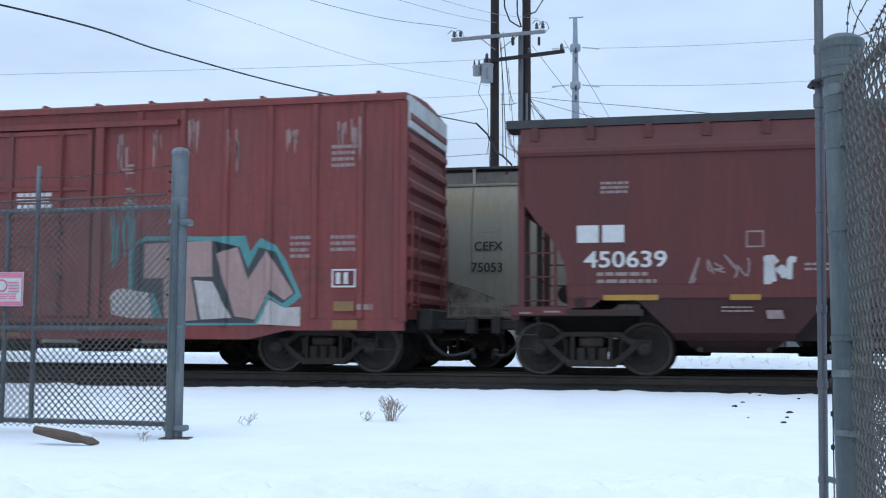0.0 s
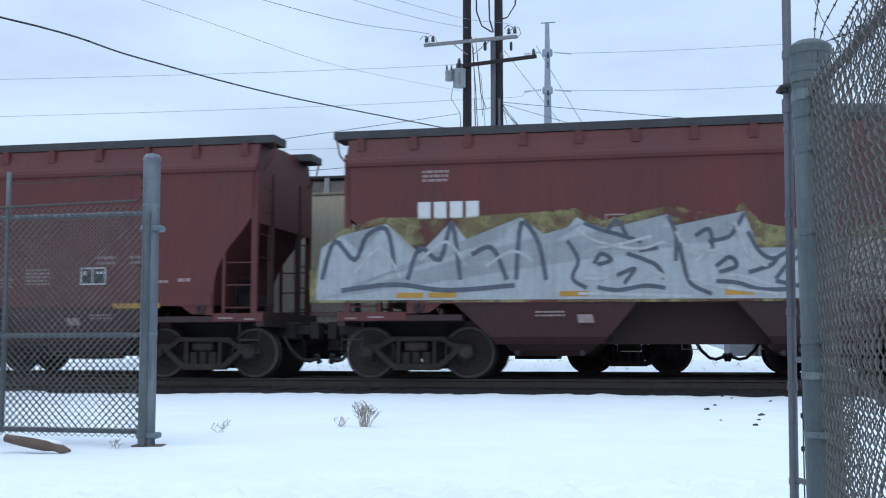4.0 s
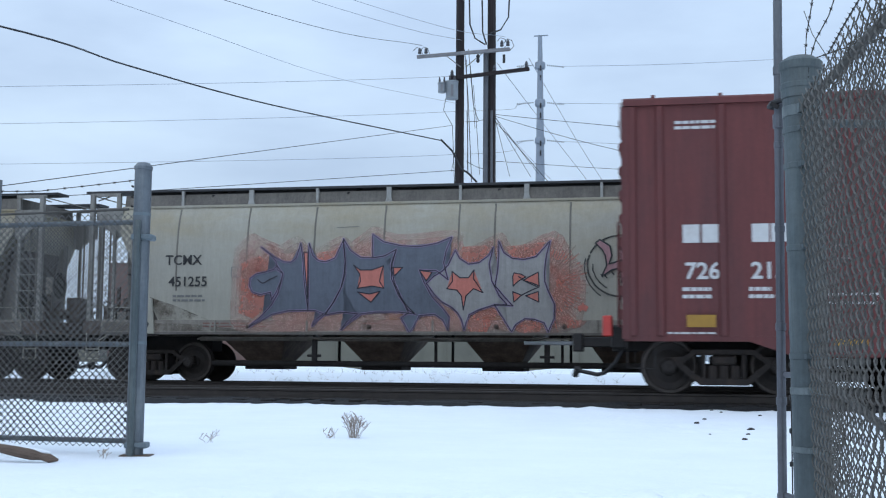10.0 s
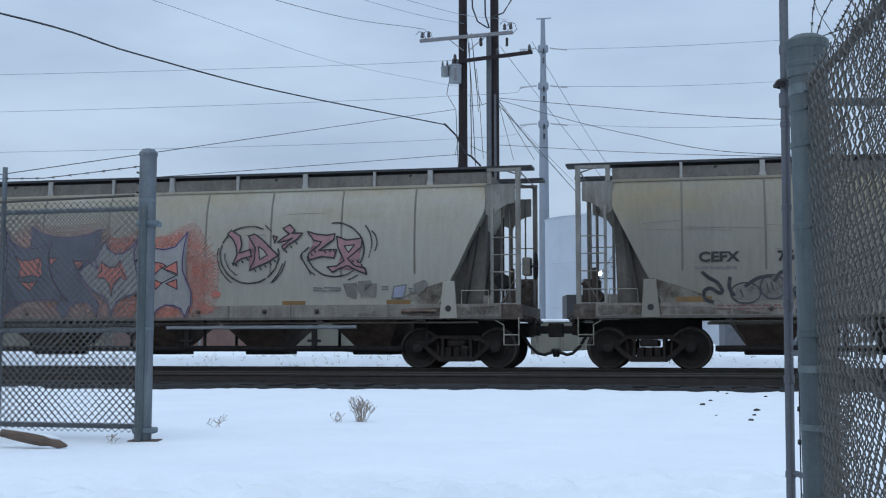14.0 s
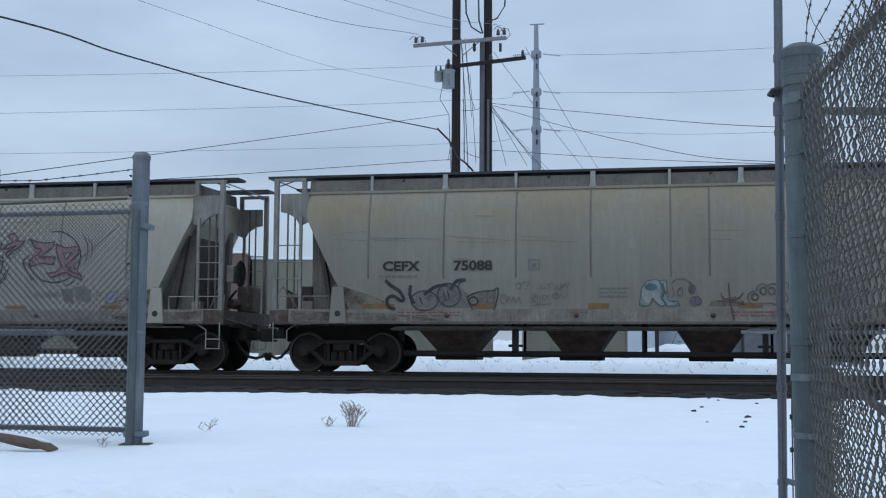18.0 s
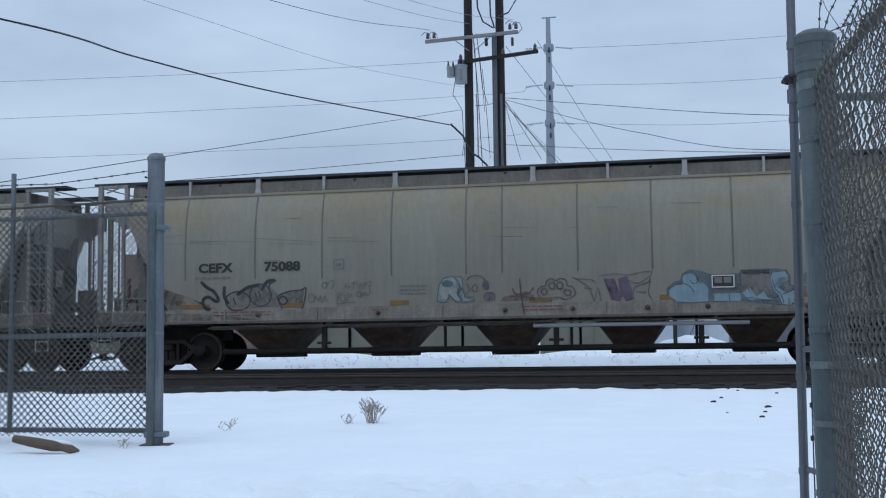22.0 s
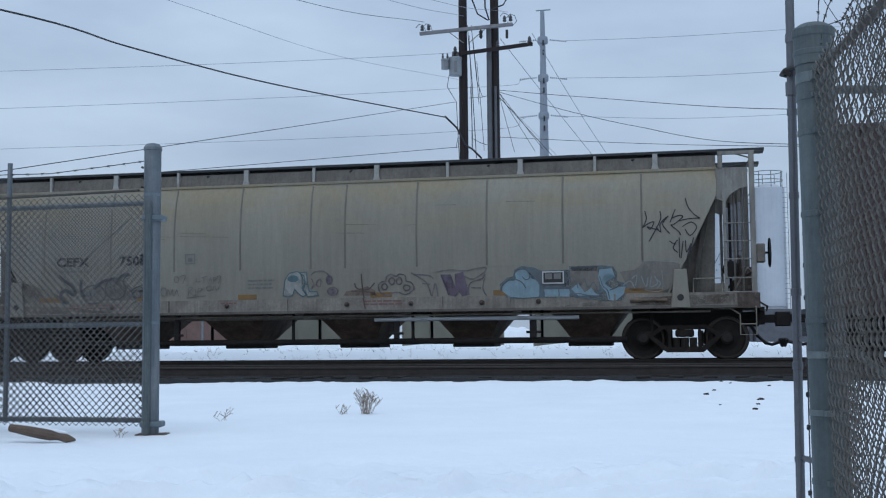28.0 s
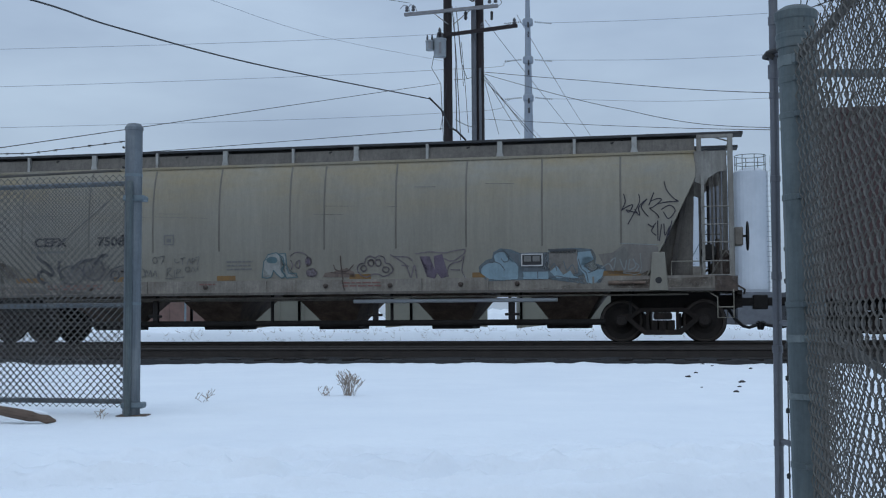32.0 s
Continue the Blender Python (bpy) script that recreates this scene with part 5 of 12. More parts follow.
def gray_side_y(z):
    """The barrel side: a straight foot, then a smooth curve in to the roof."""
    p = GRAY_PROFILE
    if z <= p[0][0]:
        return p[0][1]
    for i in range(len(p) - 1):
        if z <= p[i + 1][0]:
            (z0, y0), (z1, y1) = p[i], p[i + 1]
            if i == 0:
                return y0 + (y1 - y0) * (z - z0) / (z1 - z0)
            m0 = (y1 - p[i - 1][1]) / (z1 - p[i - 1][0]) if i > 1 else (y1 - y0) / (z1 - z0)
            m1 = (p[i + 2][1] - y0) / (p[i + 2][0] - z0) if i + 2 < len(p) else (y1 - y0) / (z1 - z0)
            h, t = z1 - z0, (z - z0) / (z1 - z0)
            return y0 * (1 + 2 * t) * (1 - t) ** 2 + m0 * h * t * (1 - t) ** 2 + y1 * t * t * (3 - 2 * t) + m1 * h * t * t * (t - 1)
    return p[-1][1]


def gray_xe(z):
    return 7.55 + (z - 1.42) * 0.5 if z < 2.1 else 7.9 + (z - 2.1) * 0.486 if z < 3.5 else 8.58


def gray_hopper(train, paint="gray"):
    car = empty("covered_hopper")
    bm = B()
    lev = [1.42, 1.75, 2.08, 2.1] + [2.1 + 1.98 * k / 18 for k in range(1, 19)]
    loft(bm, [[(-gray_xe(z), -gray_side_y(z), z), (gray_xe(z), -gray_side_y(z), z), (gray_xe(z), gray_side_y(z), z), (-gray_xe(z), gray_side_y(z), z)] for z in lev])
    bm.normal_update()
    bmesh.ops.split_edges(bm, edges=[e for e in bm.edges if e.calc_face_angle(0) > 0.5])
    body = part("body", bm, paint, car)
    for f in body.data.polygons:
        f.use_smooth = abs(f.normal.y) > 0.7 and f.center.z > 2.1
    for x in SEAMS:
        for s in (-1, 1):
            bm = loft(B(), [[(x - 0.022, s * gray_side_y(z), z), (x, s * (gray_side_y(z) + 0.02), z), (x + 0.022, s * gray_side_y(z), z)] for z in [2.1 + 0.16 * k for k in range(13)]], closed=False)
            part("panel_seam", bm, "gray_seam", car)
    bm = B()
    loft(bm, [[(-8.6, -y, z), (8.6, -y, z), (8.6, y, z), (-8.6, y, z)] for z, y in ((4.06, 1.38), (4.11, 1.38), (4.12, 1.34))])
    part("top_chord", bm, paint, car)
    bm = B()
    loft(bm, [[(-8.58, -y, z), (8.58, -y, z), (8.58, y, z), (-8.58, y, z)] for z, y in ((4.08, 1.31), (4.385, 1.25), (4.39, 0.9), (4.395, 0.4), (4.40, 0.02))])
    part("roof", bm, "gray_dark", car)
    for s in (-1, 1):
        bm = box(B(), -9.6, 9.6, s * 1.03 - 0.26, s * 1.03 + 0.26, 4.455, 4.51)
        part("running_board", bm, "roofwalk", car, "dark steel running board along the roof")
        for i, x in enumerate((-7.1, -5.4, -3.8, -2.1, -0.45, 1.05, 2.7, 4.35, 6.0, 7.3)):
            w, f = (0.055, 0.03) if i % 2 else (0.03, 0.0)
            bm = slab_xz(B(), [(x - w - f, 4.11), (x + w + f, 4.11), (x + w, 4.22), (x + w, 4.455), (x - w, 4.455), (x - w, 4.22)], min(s * 1.27, s * 1.34), max(s * 1.27, s * 1.34))
            part("roof_bracket", bm, "gray_pale", car)
        for x in (-6.4, -3.1, 0.4, 3.6, 6.8):
            part("board_stay", rod(B(), (x, s * 1.28, 4.34), (x + 0.3, s * 1.05, 4.46), 0.02, 6), "under", car)
    for x in (-4.6, -1.3, 2.0, 5.2):
        bm = lathe(B(), [(4.34, 0.38), (4.42, 0.38), (4.45, 0.3)], 16, at=(x, 0, 0), axis="z")
        part("roof_hatch", bm, "gray_dark", car)
    for s in (-1, 1):
        bm = box(B(), -8.95, 8.95, min(s * 1.50, s * 1.60), max(s * 1.50, s * 1.60), 1.145, 1.42)
        part("side_sill", bm, "gray_low", car)
        bm = box(B(), -8.95, 8.95, min(s * 1.50, s * 1.64), max(s * 1.50, s * 1.64), 1.09, 1.145)
        part("sill_flange", bm, "gray_dark", car)
    for x in (-5.3, -2.45, 0.42, 1.9, 3.5, 4.75):
        bm = lathe(B(), [(-1.60, 0.055), (-1.63, 0.055), (-1.64, 0.03), (-1.70, 0.026), (-1.70, 0.01)], 12, at=(x, 0, 1.28))
        part("jack_boss", bm, "rusty_end", car)
    for cx in (-5.3, -2.45, 0.4, 3.1, 5.75):
        bm = B()
        loft(bm, [[(cx - a, -y, z), (cx + a, -y, z), (cx + a, y, z), (cx - a, y, z)] for z, y, a in ((0.40, 0.42, 0.36), (0.46, 0.45, 0.40), (1.08, 1.35, 0.80), (1.15, 1.40, 0.86))])
        part("hopper_bay", bm, "bay", car)
        bm = bevel(box(B(), cx - 0.48, cx + 0.48, -0.5, 0.5, 0.30, 0.44), 0.02)
        part("outlet_gate", bm, "under", car)
        for s in (-1, 1):
            bm = box(B(), cx + 1.40 - 0.03, cx + 1.40 + 0.03, s * 1.0 - 0.03, s * 1.0 + 0.03, 0.42, 1.15)
            part("pipe_hanger", bm, "under", car)
    for s in (-1, 1):
        part("discharge_pipe", rod(B(), (-6.4, s * 0.95, 0.44), (6.6, s * 0.95, 0.44), 0.07, 12), "under", car)
    bm = rod(B(), (1.0, -1.35, 0.93), (5.6, -1.35, 0.93), 0.045, 10)
    part("air_pipe", bm, "tank_gray", car, "pale galvanised pipe under the sill")
    bm = rod(B(), (-6.6, -1.25, 0.98), (1.0, -1.25, 0.98), 0.03, 8)
    part("brake_rod", bm, "gray_low", car)
    for e in (-1, 1):
        ef = empty("end_frame")
        ef.parent = car
        for s in (-1, 1):
            bm = B()
            box(bm, min(e * 9.26, e * 9.37), max(e * 9.26, e * 9.37), min(s * 1.42, s * 1.53), max(s * 1.42, s * 1.53), 1.1, 4.42)
            bevel(bm, 0.012)
            part("corner_post", bm, "gray_post", ef)
            bm = box(B(), min(e * 8.70, e * 8.765), max(e * 8.70, e * 8.765), min(s * 1.43, s * 1.50), max(s * 1.43, s * 1.50), 1.3, 3.55)
            part("inner_post", bm, "gray_post", ef)
            bm = slab_xz(B(), [(e * x, z) for x, z in ((8.56, 4.08), (9.23, 4.08), (9.23, 3.66), (9.05, 3.62), (8.86, 3.50), (8.78, 3.36), (8.72, 3.36), (8.58, 3.42))], min(s * 1.37, s * 1.44), max(s * 1.37, s * 1.44))
            part("gusset", bm, "gray_post", ef)
            bm = box(B(), min(e * 8.62, e * 9.38), max(e * 8.62, e * 9.38), min(s * 1.40, s * 1.48), max(s * 1.40, s * 1.48), 4.36, 4.43)
            box(bm, min(e * 8.62, e * 8.72), max(e * 8.62, e * 8.72), min(s * 1.38, s * 1.46), max(s * 1.38, s * 1.46), 4.08, 4.42)
            part("top_rail", bm, "gray_post", ef)
            for z in (1.42, 1.72, 2.12, 2.5, 2.88):
                part("ladder_rung", rod(B(), (e * 8.72, s * 1.52, z), (e * 9.32, s * 1.52, z), 0.014, 6), "gray_post", ef)
            for xx in (8.93, 9.10):
                part("ladder_stile", rod(B(), (e * xx, s * 1.30, 1.40), (e * xx, s * 1.30, 4.06), 0.022, 6), "gray_dark", ef)
            # recessed slope side; its dark gray stands in for shade behind the frame
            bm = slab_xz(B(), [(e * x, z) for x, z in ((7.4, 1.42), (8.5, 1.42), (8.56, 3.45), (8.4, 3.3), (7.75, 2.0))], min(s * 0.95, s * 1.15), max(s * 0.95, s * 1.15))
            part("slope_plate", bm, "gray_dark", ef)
            bm = slab_xz(B(), [(e * x, z) for x, z in ((7.58, 1.10), (7.98, 1.10), (7.92, 1.92), (7.66, 1.92))], min(s * 1.6, s * 1.66), max(s * 1.6, s * 1.66))
            bevel(bm, 0.01)
            part("jacking_pad", bm, paint, ef)
            bm = lathe(B(), [(s * 1.66, 0.07), (s * 1.667, 0.07)], 14, at=(e * 7.78, 0, 1.32))
            part("pad_hole", bm, "black", ef)
            bm = pipe(B(), [(e * 8.72, s * 1.55, 1.12), (e * 9.0, s * 1.55, 0.95), (e * 9.0, s * 1.55, 0.52), (e * 9.33, s * 1.55, 0.52), (e * 9.33, s * 1.55, 1.12)], 0.016)
            rod(bm, (e * 9.0, s * 1.55, 0.74), (e * 9.33, s * 1.55, 0.74), 0.014, 6)
            part("stirrup_step", bm, paint, ef)
        bm = box(B(), min(e * 8.9, e * 9.42), max(e * 8.9, e * 9.42), -1.55, 1.55, 1.08, 1.40)
        part("end_sill", bm, "rusty_end", ef)
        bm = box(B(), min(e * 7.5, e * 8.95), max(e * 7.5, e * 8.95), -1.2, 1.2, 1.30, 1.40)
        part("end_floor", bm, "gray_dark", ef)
        bm = pipe(B(), [(e * 8.05, -1.5, 1.42), (e * 8.05, -1.5, 1.72), (e * 8.65, -1.5, 1.72), (e * 8.65, -1.5, 1.42)], 0.014)
        part("hand_rail", bm, paint, ef)
        bm = bevel(box(B(), min(e * 8.55, e * 8.88), max(e * 8.55, e * 8.88), -1.585, -1.552, 1.16, 1.38), 0.006)
        part("placard_holder", bm, "tank_gray", ef, "pale blank placard holder")
        # sloping end sheet, its colour holding dirt and painted shade
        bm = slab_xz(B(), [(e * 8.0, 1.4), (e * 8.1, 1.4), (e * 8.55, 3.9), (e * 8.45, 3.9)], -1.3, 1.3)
        part("slope_sheet", bm, "slope_dirt_shade", ef)
        bm = B()
        box(bm, min(e * 8.5, e * 8.72), max(e * 8.5, e * 8.72), -1.25, -1.03, 1.42, 1.62)
        box(bm, min(e * 8.45, e * 8.9), max(e * 8.45, e * 8.9), -1.5, -1.46, 1.06, 1.34)
        rod(bm, (e * 8.0, -1.35, 1.32), (e * 8.4, -1.35, 1.32), 0.035)
        part("end_valve", bm, "gray_low", ef)
        bm = bevel(box(B(), min(e * 9.0, e * 9.4), max(e * 9.0, e * 9.4), 0.35, 0.95, 1.42, 2.05), 0.03)
        part("valve_box", bm, "rusty_end", ef)
        # grimy brake gear on the end platform
        bm = B()
        rod(bm, (e * 9.05, -0.55, 1.42), (e * 9.05, -0.55, 2.25), 0.05, 8)
        rod(bm, (e * 9.0, -0.2, 1.62), (e * 9.0, 0.32, 1.62), 0.13, 12)
        rod(bm, (e * 8.7, 0.1, 1.5), (e * 9.35, -0.6, 1.9), 0.03, 6)
        box(bm, min(e * 8.95, e * 9.2), max(e * 8.95, e * 9.2), -1.0, -0.72, 1.42, 1.78)
        part("brake_gear", bm, "rusty_end", ef)
        bm = pipe(B(), [(e * 9.30, -1.30, 1.42), (e * 9.34, -1.32, 1.75), (e * 9.20, -1.30, 1.95), (e * 9.05, -1.2, 1.72), (e * 8.9, -1.1, 1.44)], 0.02, 6)
        part("bent_pipe", bm, "gray_low", ef)
        bm = B()
        for q in (0.42, -0.42):
            box(bm, min(e * 9.40, e * 9.56), max(e * 9.40, e * 9.56), q - 0.12, q + 0.12, 0.74, 1.12)
        box(bm, min(e * 9.42, e * 9.52), max(e * 9.42, e * 9.52), -1.2, 1.2, 1.02, 1.09)
        part("draft_casting", bm, "truck", ef)
        for s in (-1, 1):
            bm = rod(B(), (e * 9.32, s * 1.40, 4.38), (e * 9.32, -s * 0.1, 4.38), 0.016, 6)
            rod(bm, (e * 8.80, s * 1.15, 4.48), (e * 9.35, s * 1.15, 4.30), 0.016, 6)
            part("grab_iron", bm, "gray_post", ef)
        bm = pipe(B(), [(e * 9.42, -1.4, 1.2), (e * 9.6, -0.9, 1.12), (e * 9.62, -0.2, 1.05)], 0.02)
        part("uncoupling_lever", bm, "bay", ef)
    for s in (-1, 1):
        for x in (-6.1, -3.9, -1.0, 2.6, 4.1, 6.4):
            bm = box(B(), x - 0.02, x + 0.02, min(s * 1.60, s * 1.635), max(s * 1.60, s * 1.635), 1.15, 1.415)
            part("sill_stiffener", bm, "gray_low", car)
        bm = B()
        rod(bm, (6.9, s * 1.64, 1.27), (7.5, s * 1.64, 1.27), 0.03, 8)
        rod(bm, (6.72, s * 1.64, 1.27), (6.95, s * 1.64, 1.27), 0.045, 8)
        part("release_rod", bm, "bay", car)
    bm = pipe(B(), [(-6.6, -1.42, 0.98), (-6.5, -1.42, 1.02), (8.4, -1.42, 1.02)], 0.022, 6)
    part("brake_pipe", bm, "gray_low", car)
    for x in (-3.8, 1.5, 4.6):
        bm = bevel(box(B(), x - 0.06, x + 0.06, -1.36, -1.28, 0.50, 0.98), 0.01)
        rod(bm, (x - 0.16, -1.34, 0.62), (x + 0.16, -1.34, 0.62), 0.03, 6)
        part("outlet_crank", bm, "under", car)
    for e in (-1, 1):
        for pts in ([(6.3, 1.43), (7.52, 1.43), (7.75, 1.95), (7.2, 1.78), (6.8, 1.6)], [(5.2, 1.16), (8.9, 1.16), (8.9, 1.38), (6.5, 1.32)]):
            tagged(spray_curved(car, "rust_stain", 0.5, [[(e * x, z) for x, z in pts]], "rust_stain"), kind="stuff")
    # brake end
    bm = B()
    lathe(bm, [(9.64, 0.30), (9.66, 0.32), (9.68, 0.30), (9.66, 0.28), (9.64, 0.30)], 24, at=(0, -1.15, 2.26), axis="x")
    for k in range(3):
        a = k * math.pi / 3
        rod(bm, (9.66, -1.15 - 0.29 * math.cos(a), 2.26 - 0.29 * math.sin(a)), (9.66, -1.15 + 0.29 * math.cos(a), 2.26 + 0.29 * math.sin(a)), 0.012, 6)
    rod(bm, (9.40, -1.15, 2.26), (9.66, -1.15, 2.26), 0.025, 8)
    part("brake_wheel", bm, "under", car)
    bm = bevel(box(B(), 9.38, 9.56, -1.33, -0.95, 2.05, 2.45), 0.02)
    part("brake_housing", bm, "gray_low", car)
    bm = rod(B(), (8.86, -0.9, 1.95), (8.86, -0.45, 1.95), 0.17, 16)
    rod(bm, (8.86, -0.7, 1.4), (8.86, -0.7, 3.4), 0.03, 8)
    part("brake_cylinder", bm, "under", car)
    trucks(car, 7.845, train)
    underframe(car, 9.2, 9.97, 6.7)
    return car


# ---- painted shapes on the car sides ----
def spray_curved(car, mat, k, polys, name="graffiti_shape"):
    bm = B()
    for pts in polys:
        try:
            bm.faces.new([bm.verts.new((x, 0, z)) for x, z in pts])
        except ValueError:
            pass
    bmesh.ops.triangulate(bm, faces=bm.faces[:])
    zs = [v.co.z for v in bm.verts]
    for z in [q for q in (1.419, 1.421, 1.75, 2.08, 2.25, 2.42, 2.6, 2.75, 2.9, 3.05, 3.2, 3.35, 3.5, 3.65, 3.8, 3.92) if min(zs) < q < max(zs)]:
        bmesh.ops.bisect_plane(bm, geom=bm.verts[:] + bm.edges[:] + bm.faces[:], plane_co=(0, 0, z), plane_no=(0, 0, 1))
    for v in bm.verts:
        v.co.y = -(gray_side_y(v.co.z) if v.co.z > 1.42 else 1.602) - 0.007 - 0.0015 * k
    for f in bm.faces:
        f.normal_update()
        if f.normal.y > 0:
            f.normal_flip()
    return part(name, bm, mat, car)


# ---- the two trains ----
RED_CARS, GRAY_CARS = [], []


def lettered(car, items, y, mat="white"):
    for text, size, x, z, bold in items:
        yy = y if not callable(y) else y(z + size * 0.35)
        lettering("number", text, size, x, yy, z, mat, car, bold)


def add_red(car, centre, label):
    tagged(car, label, "freight car", "cars of the brown freight train")
    RED_CARS.append((car, centre))
    return car


h1 = add_red(brown_hopper("red", old=True), 9.08, "brown covered hopper car with curved end openings")
h3 = add_red(brown_hopper("red"), -25.6, "brown covered hopper car, clean sides with a white slanted mark")
h4 = add_red(brown_hopper("red"), -42.75, "brown covered hopper car with a long silver and cream graffiti")
h5 = add_red(brown_hopper("red", old=True), -60.1, "brown covered hopper car with pink and blue graffiti")
h6 = add_red(brown_hopper("red"), -77.5, "brown covered hopper car with white spray scrawls")
RIBS_A = [-7.45, -6.9, -6.05, -5.2, -4.35, -3.5, -2.65, 2.55, 3.4, 4.25, 5.1, 5.95, 6.8, 7.45]
RIBS_B = [-7.45, -7.0, -6.0, -5.0, -3.95, -2.95, 2.75, 3.75, 4.7, 5.7, 6.65, 7.45]
b2, ribs2 = boxcar("red", "tr_red", RIBS_A, (-1.75, 1.62), 0.58, 0.74)
add_red(b2, -8.385, "faded red boxcar with rust-bleached streaks and pink graffiti")
b7, ribs7 = boxcar("red", "box_red", RIBS_B, (-1.85, 1.7), 0.62, 0.72)
ribs7 = ribs7 + [(-2.07, 1.92, 0.107, 0.96, 4.4), (-3.4, 3.35, 0.062, 0.876, 0.96), (-1.5, 2.9, 0.127, 0.80, 0.876)]
add_red(b7, -94.66, "dark red boxcar covered below with turquoise and pink graffiti")
b8, ribs8 = boxcar("red", "box_red", RIBS_B, (-1.55, 1.4), 0.62, 0.86)
add_red(b8, -112.03, "dark red boxcar with a large silver graffiti, last of the train")


def add_gray(car, centre, label):
    tagged(car, label, "freight car", "cars of the gray freight train")
    GRAY_CARS.append((car, centre))
    return car


g0 = add_gray(gray_hopper("gray"), -66.81, "plain gray covered hopper car")
g1 = add_gray(gray_hopper("gray"), -46.86, "gray covered hopper car with black scrawled tags")
g2 = add_gray(gray_hopper("gray", "gray_fresh"), -26.91, "gray covered hopper car with violet and orange graffiti")
g3 = add_gray(gray_hopper("gray"), -6.96, "dusty gray covered hopper car with faded graffiti along its foot")
gb, ribs_gb = boxcar("gray", "roof_red", RIBS_A, deep=False)
add_gray(gb, 11.56, "dark brown boxcar behind the fence")

YB, YH = -1.474, -1.514


def yg(z):
    return -gray_side_y(max(z, 1.43)) - 0.016


for text_, x_ in (("CEFX", -6.35), ("75088", -4.72)):
    lettering("number", text_, 0.29, x_, yg(2.38), 2.28, "black", g3, 0.010, 1.2)
lettered(g2, [("TCMX", 0.32, -6.92, 2.70, 0.004), ("451255", 0.32, -6.8, 2.20, 0.004)], yg, "black")
lettered(g1, [("CEFX", 0.27, -6.72, 2.60, 0.004), ("75053", 0.29, -6.75, 2.12, 0.004)], yg, "black")
for h, num, x, z in ((h3, "451184", -5.82, 2.22), (h4, "451170", -5.82, 2.22), (h6, "451162", -5.76, 2.22), (h5, "450008", -5.83, 1.85), (h1, "450639", -6.14, 1.80)):
    if h is not h4:
        lettering("number", num, 0.38, x + 0.06, YH, z, "white", h, 0.005 if h is h1 else 0.012, 1.2)
    for i in range(2 if h is h1 else 4):
        p = x - 0.74 + i * (0.42 if h is h1 else 0.28)
        q = p + (0.36 if h is h1 else 0.22)
        z0 = z + (0.41 if h is h1 else 0.45 if h is h5 else 0.52)
        place_on([quad(p, q, z0, z0 + 0.29)], "white", "mark_block", h, YH + 0.002)
for h in (h3, h4, h6):
    slant_mark(h, 2.5, 6.38, 2.80, 3.19, YH + 0.002)
lettered(b2, [("TR", 0.34, -6.64, 2.19, 0.006), ("40", 0.33, -6.62, 1.73, 0.006), ("51", 0.33, -5.95, 1.73, 0.006), ("54", 0.33, -5.17, 1.73, 0.006)], YB - 0.048, "white")
lettered(b7, [("729", 0.40, -6.46, 1.97, 0.007), ("251", 0.40, -5.46, 1.97, 0.007)], YB - 0.004, "white")
lettered(b8, [("726", 0.38, -6.33, 1.88, 0.007), ("215", 0.38, -5.28, 1.88, 0.007)], YB - 0.004, "white")
for b_, rb, xs_, z0 in ((b7, ribs7, (-6.8, -6.45, -5.82, -5.5), 2.55), (b8, ribs8, (-6.64, -6.33, -5.54, -5.24), 2.47)):
    for p in xs_:
        q = p + 0.27
        place_on([quad(p, q, z0, z0 + 0.30)], "white", "mark_block", b_, YB, rb)
for b_, rb, xs_, z0 in ((b7, ribs7, (2.96, 3.93, 4.88, 5.85), 3.62), (b8, ribs8, (1.65, 2.63, 3.70, 4.75), 2.94)):
    for p in xs_:
        q = p + 0.5
        place_on([quad(p, q, z0, z0 + 0.24, 0.1), quad(p - 0.05, q + 0.02, z0 - 0.09, z0 - 0.03, 0.03)], "white", "mark_block", b_, YB, rb)


def spray(key, mat, k, pts):
    """One painted shape; k is its layer."""
    if key in ("g2", "g3"):
        k += 6 if key == "g2" else 0
        return spray_curved({"g2": g2, "g3": g3}[key], mat, k, [pts])
    car, y, ribs = {"b2": (b2, YB, ribs2), "b7": (b7, YB, ribs7), "b8": (b8, YB, ribs8), "h4": (h4, YH - 0.018, ()), "h5": (h5, YH - 0.018, ())}[key]
    return place_on([pts], mat, "graffiti_shape", car, y, ribs, 0.002 + 0.0012 * k)


spray("b2", "teal", 0, [(2.37, 2.26), (2.70, 2.45), (4.06, 2.42), (4.65, 2.43), (4.74, 2.14), (4.94, 2.39), (5.23, 2.25), (5.43, 1.98), (5.62, 1.57), (5.73, 1.34), (5.43, 1.11), (5.14, 1.31), (4.91, 0.83), (2.89, 0.82), (2.83, 1.40), (2.38, 1.45)])
spray("b2", "charcoal", 1, [(2.45, 2.26), (2.73, 2.37), (4.06, 2.34), (4.11, 2.14), (4.54, 2.23), (4.71, 1.84), (4.91, 2.22), (5.23, 2.13), (5.62, 1.40), (5.37, 1.21), (5.11, 1.38), (4.85, 0.87), (3.10, 0.87), (2.89, 1.41), (2.46, 1.47)])
spray("b2", "pink", 2, [(2.68, 2.31), (4.00, 2.35), (4.03, 1.70), (3.61, 1.70), (3.76, 0.92), (3.10, 0.88), (3.07, 1.68), (2.68, 1.68)])
spray("b2", "pink", 3, [(4.09, 2.11), (4.50, 2.23), (4.71, 1.64), (5.06, 2.16), (5.58, 1.40), (5.40, 1.27), (5.14, 1.46), (4.85, 0.93), (4.47, 0.99)])
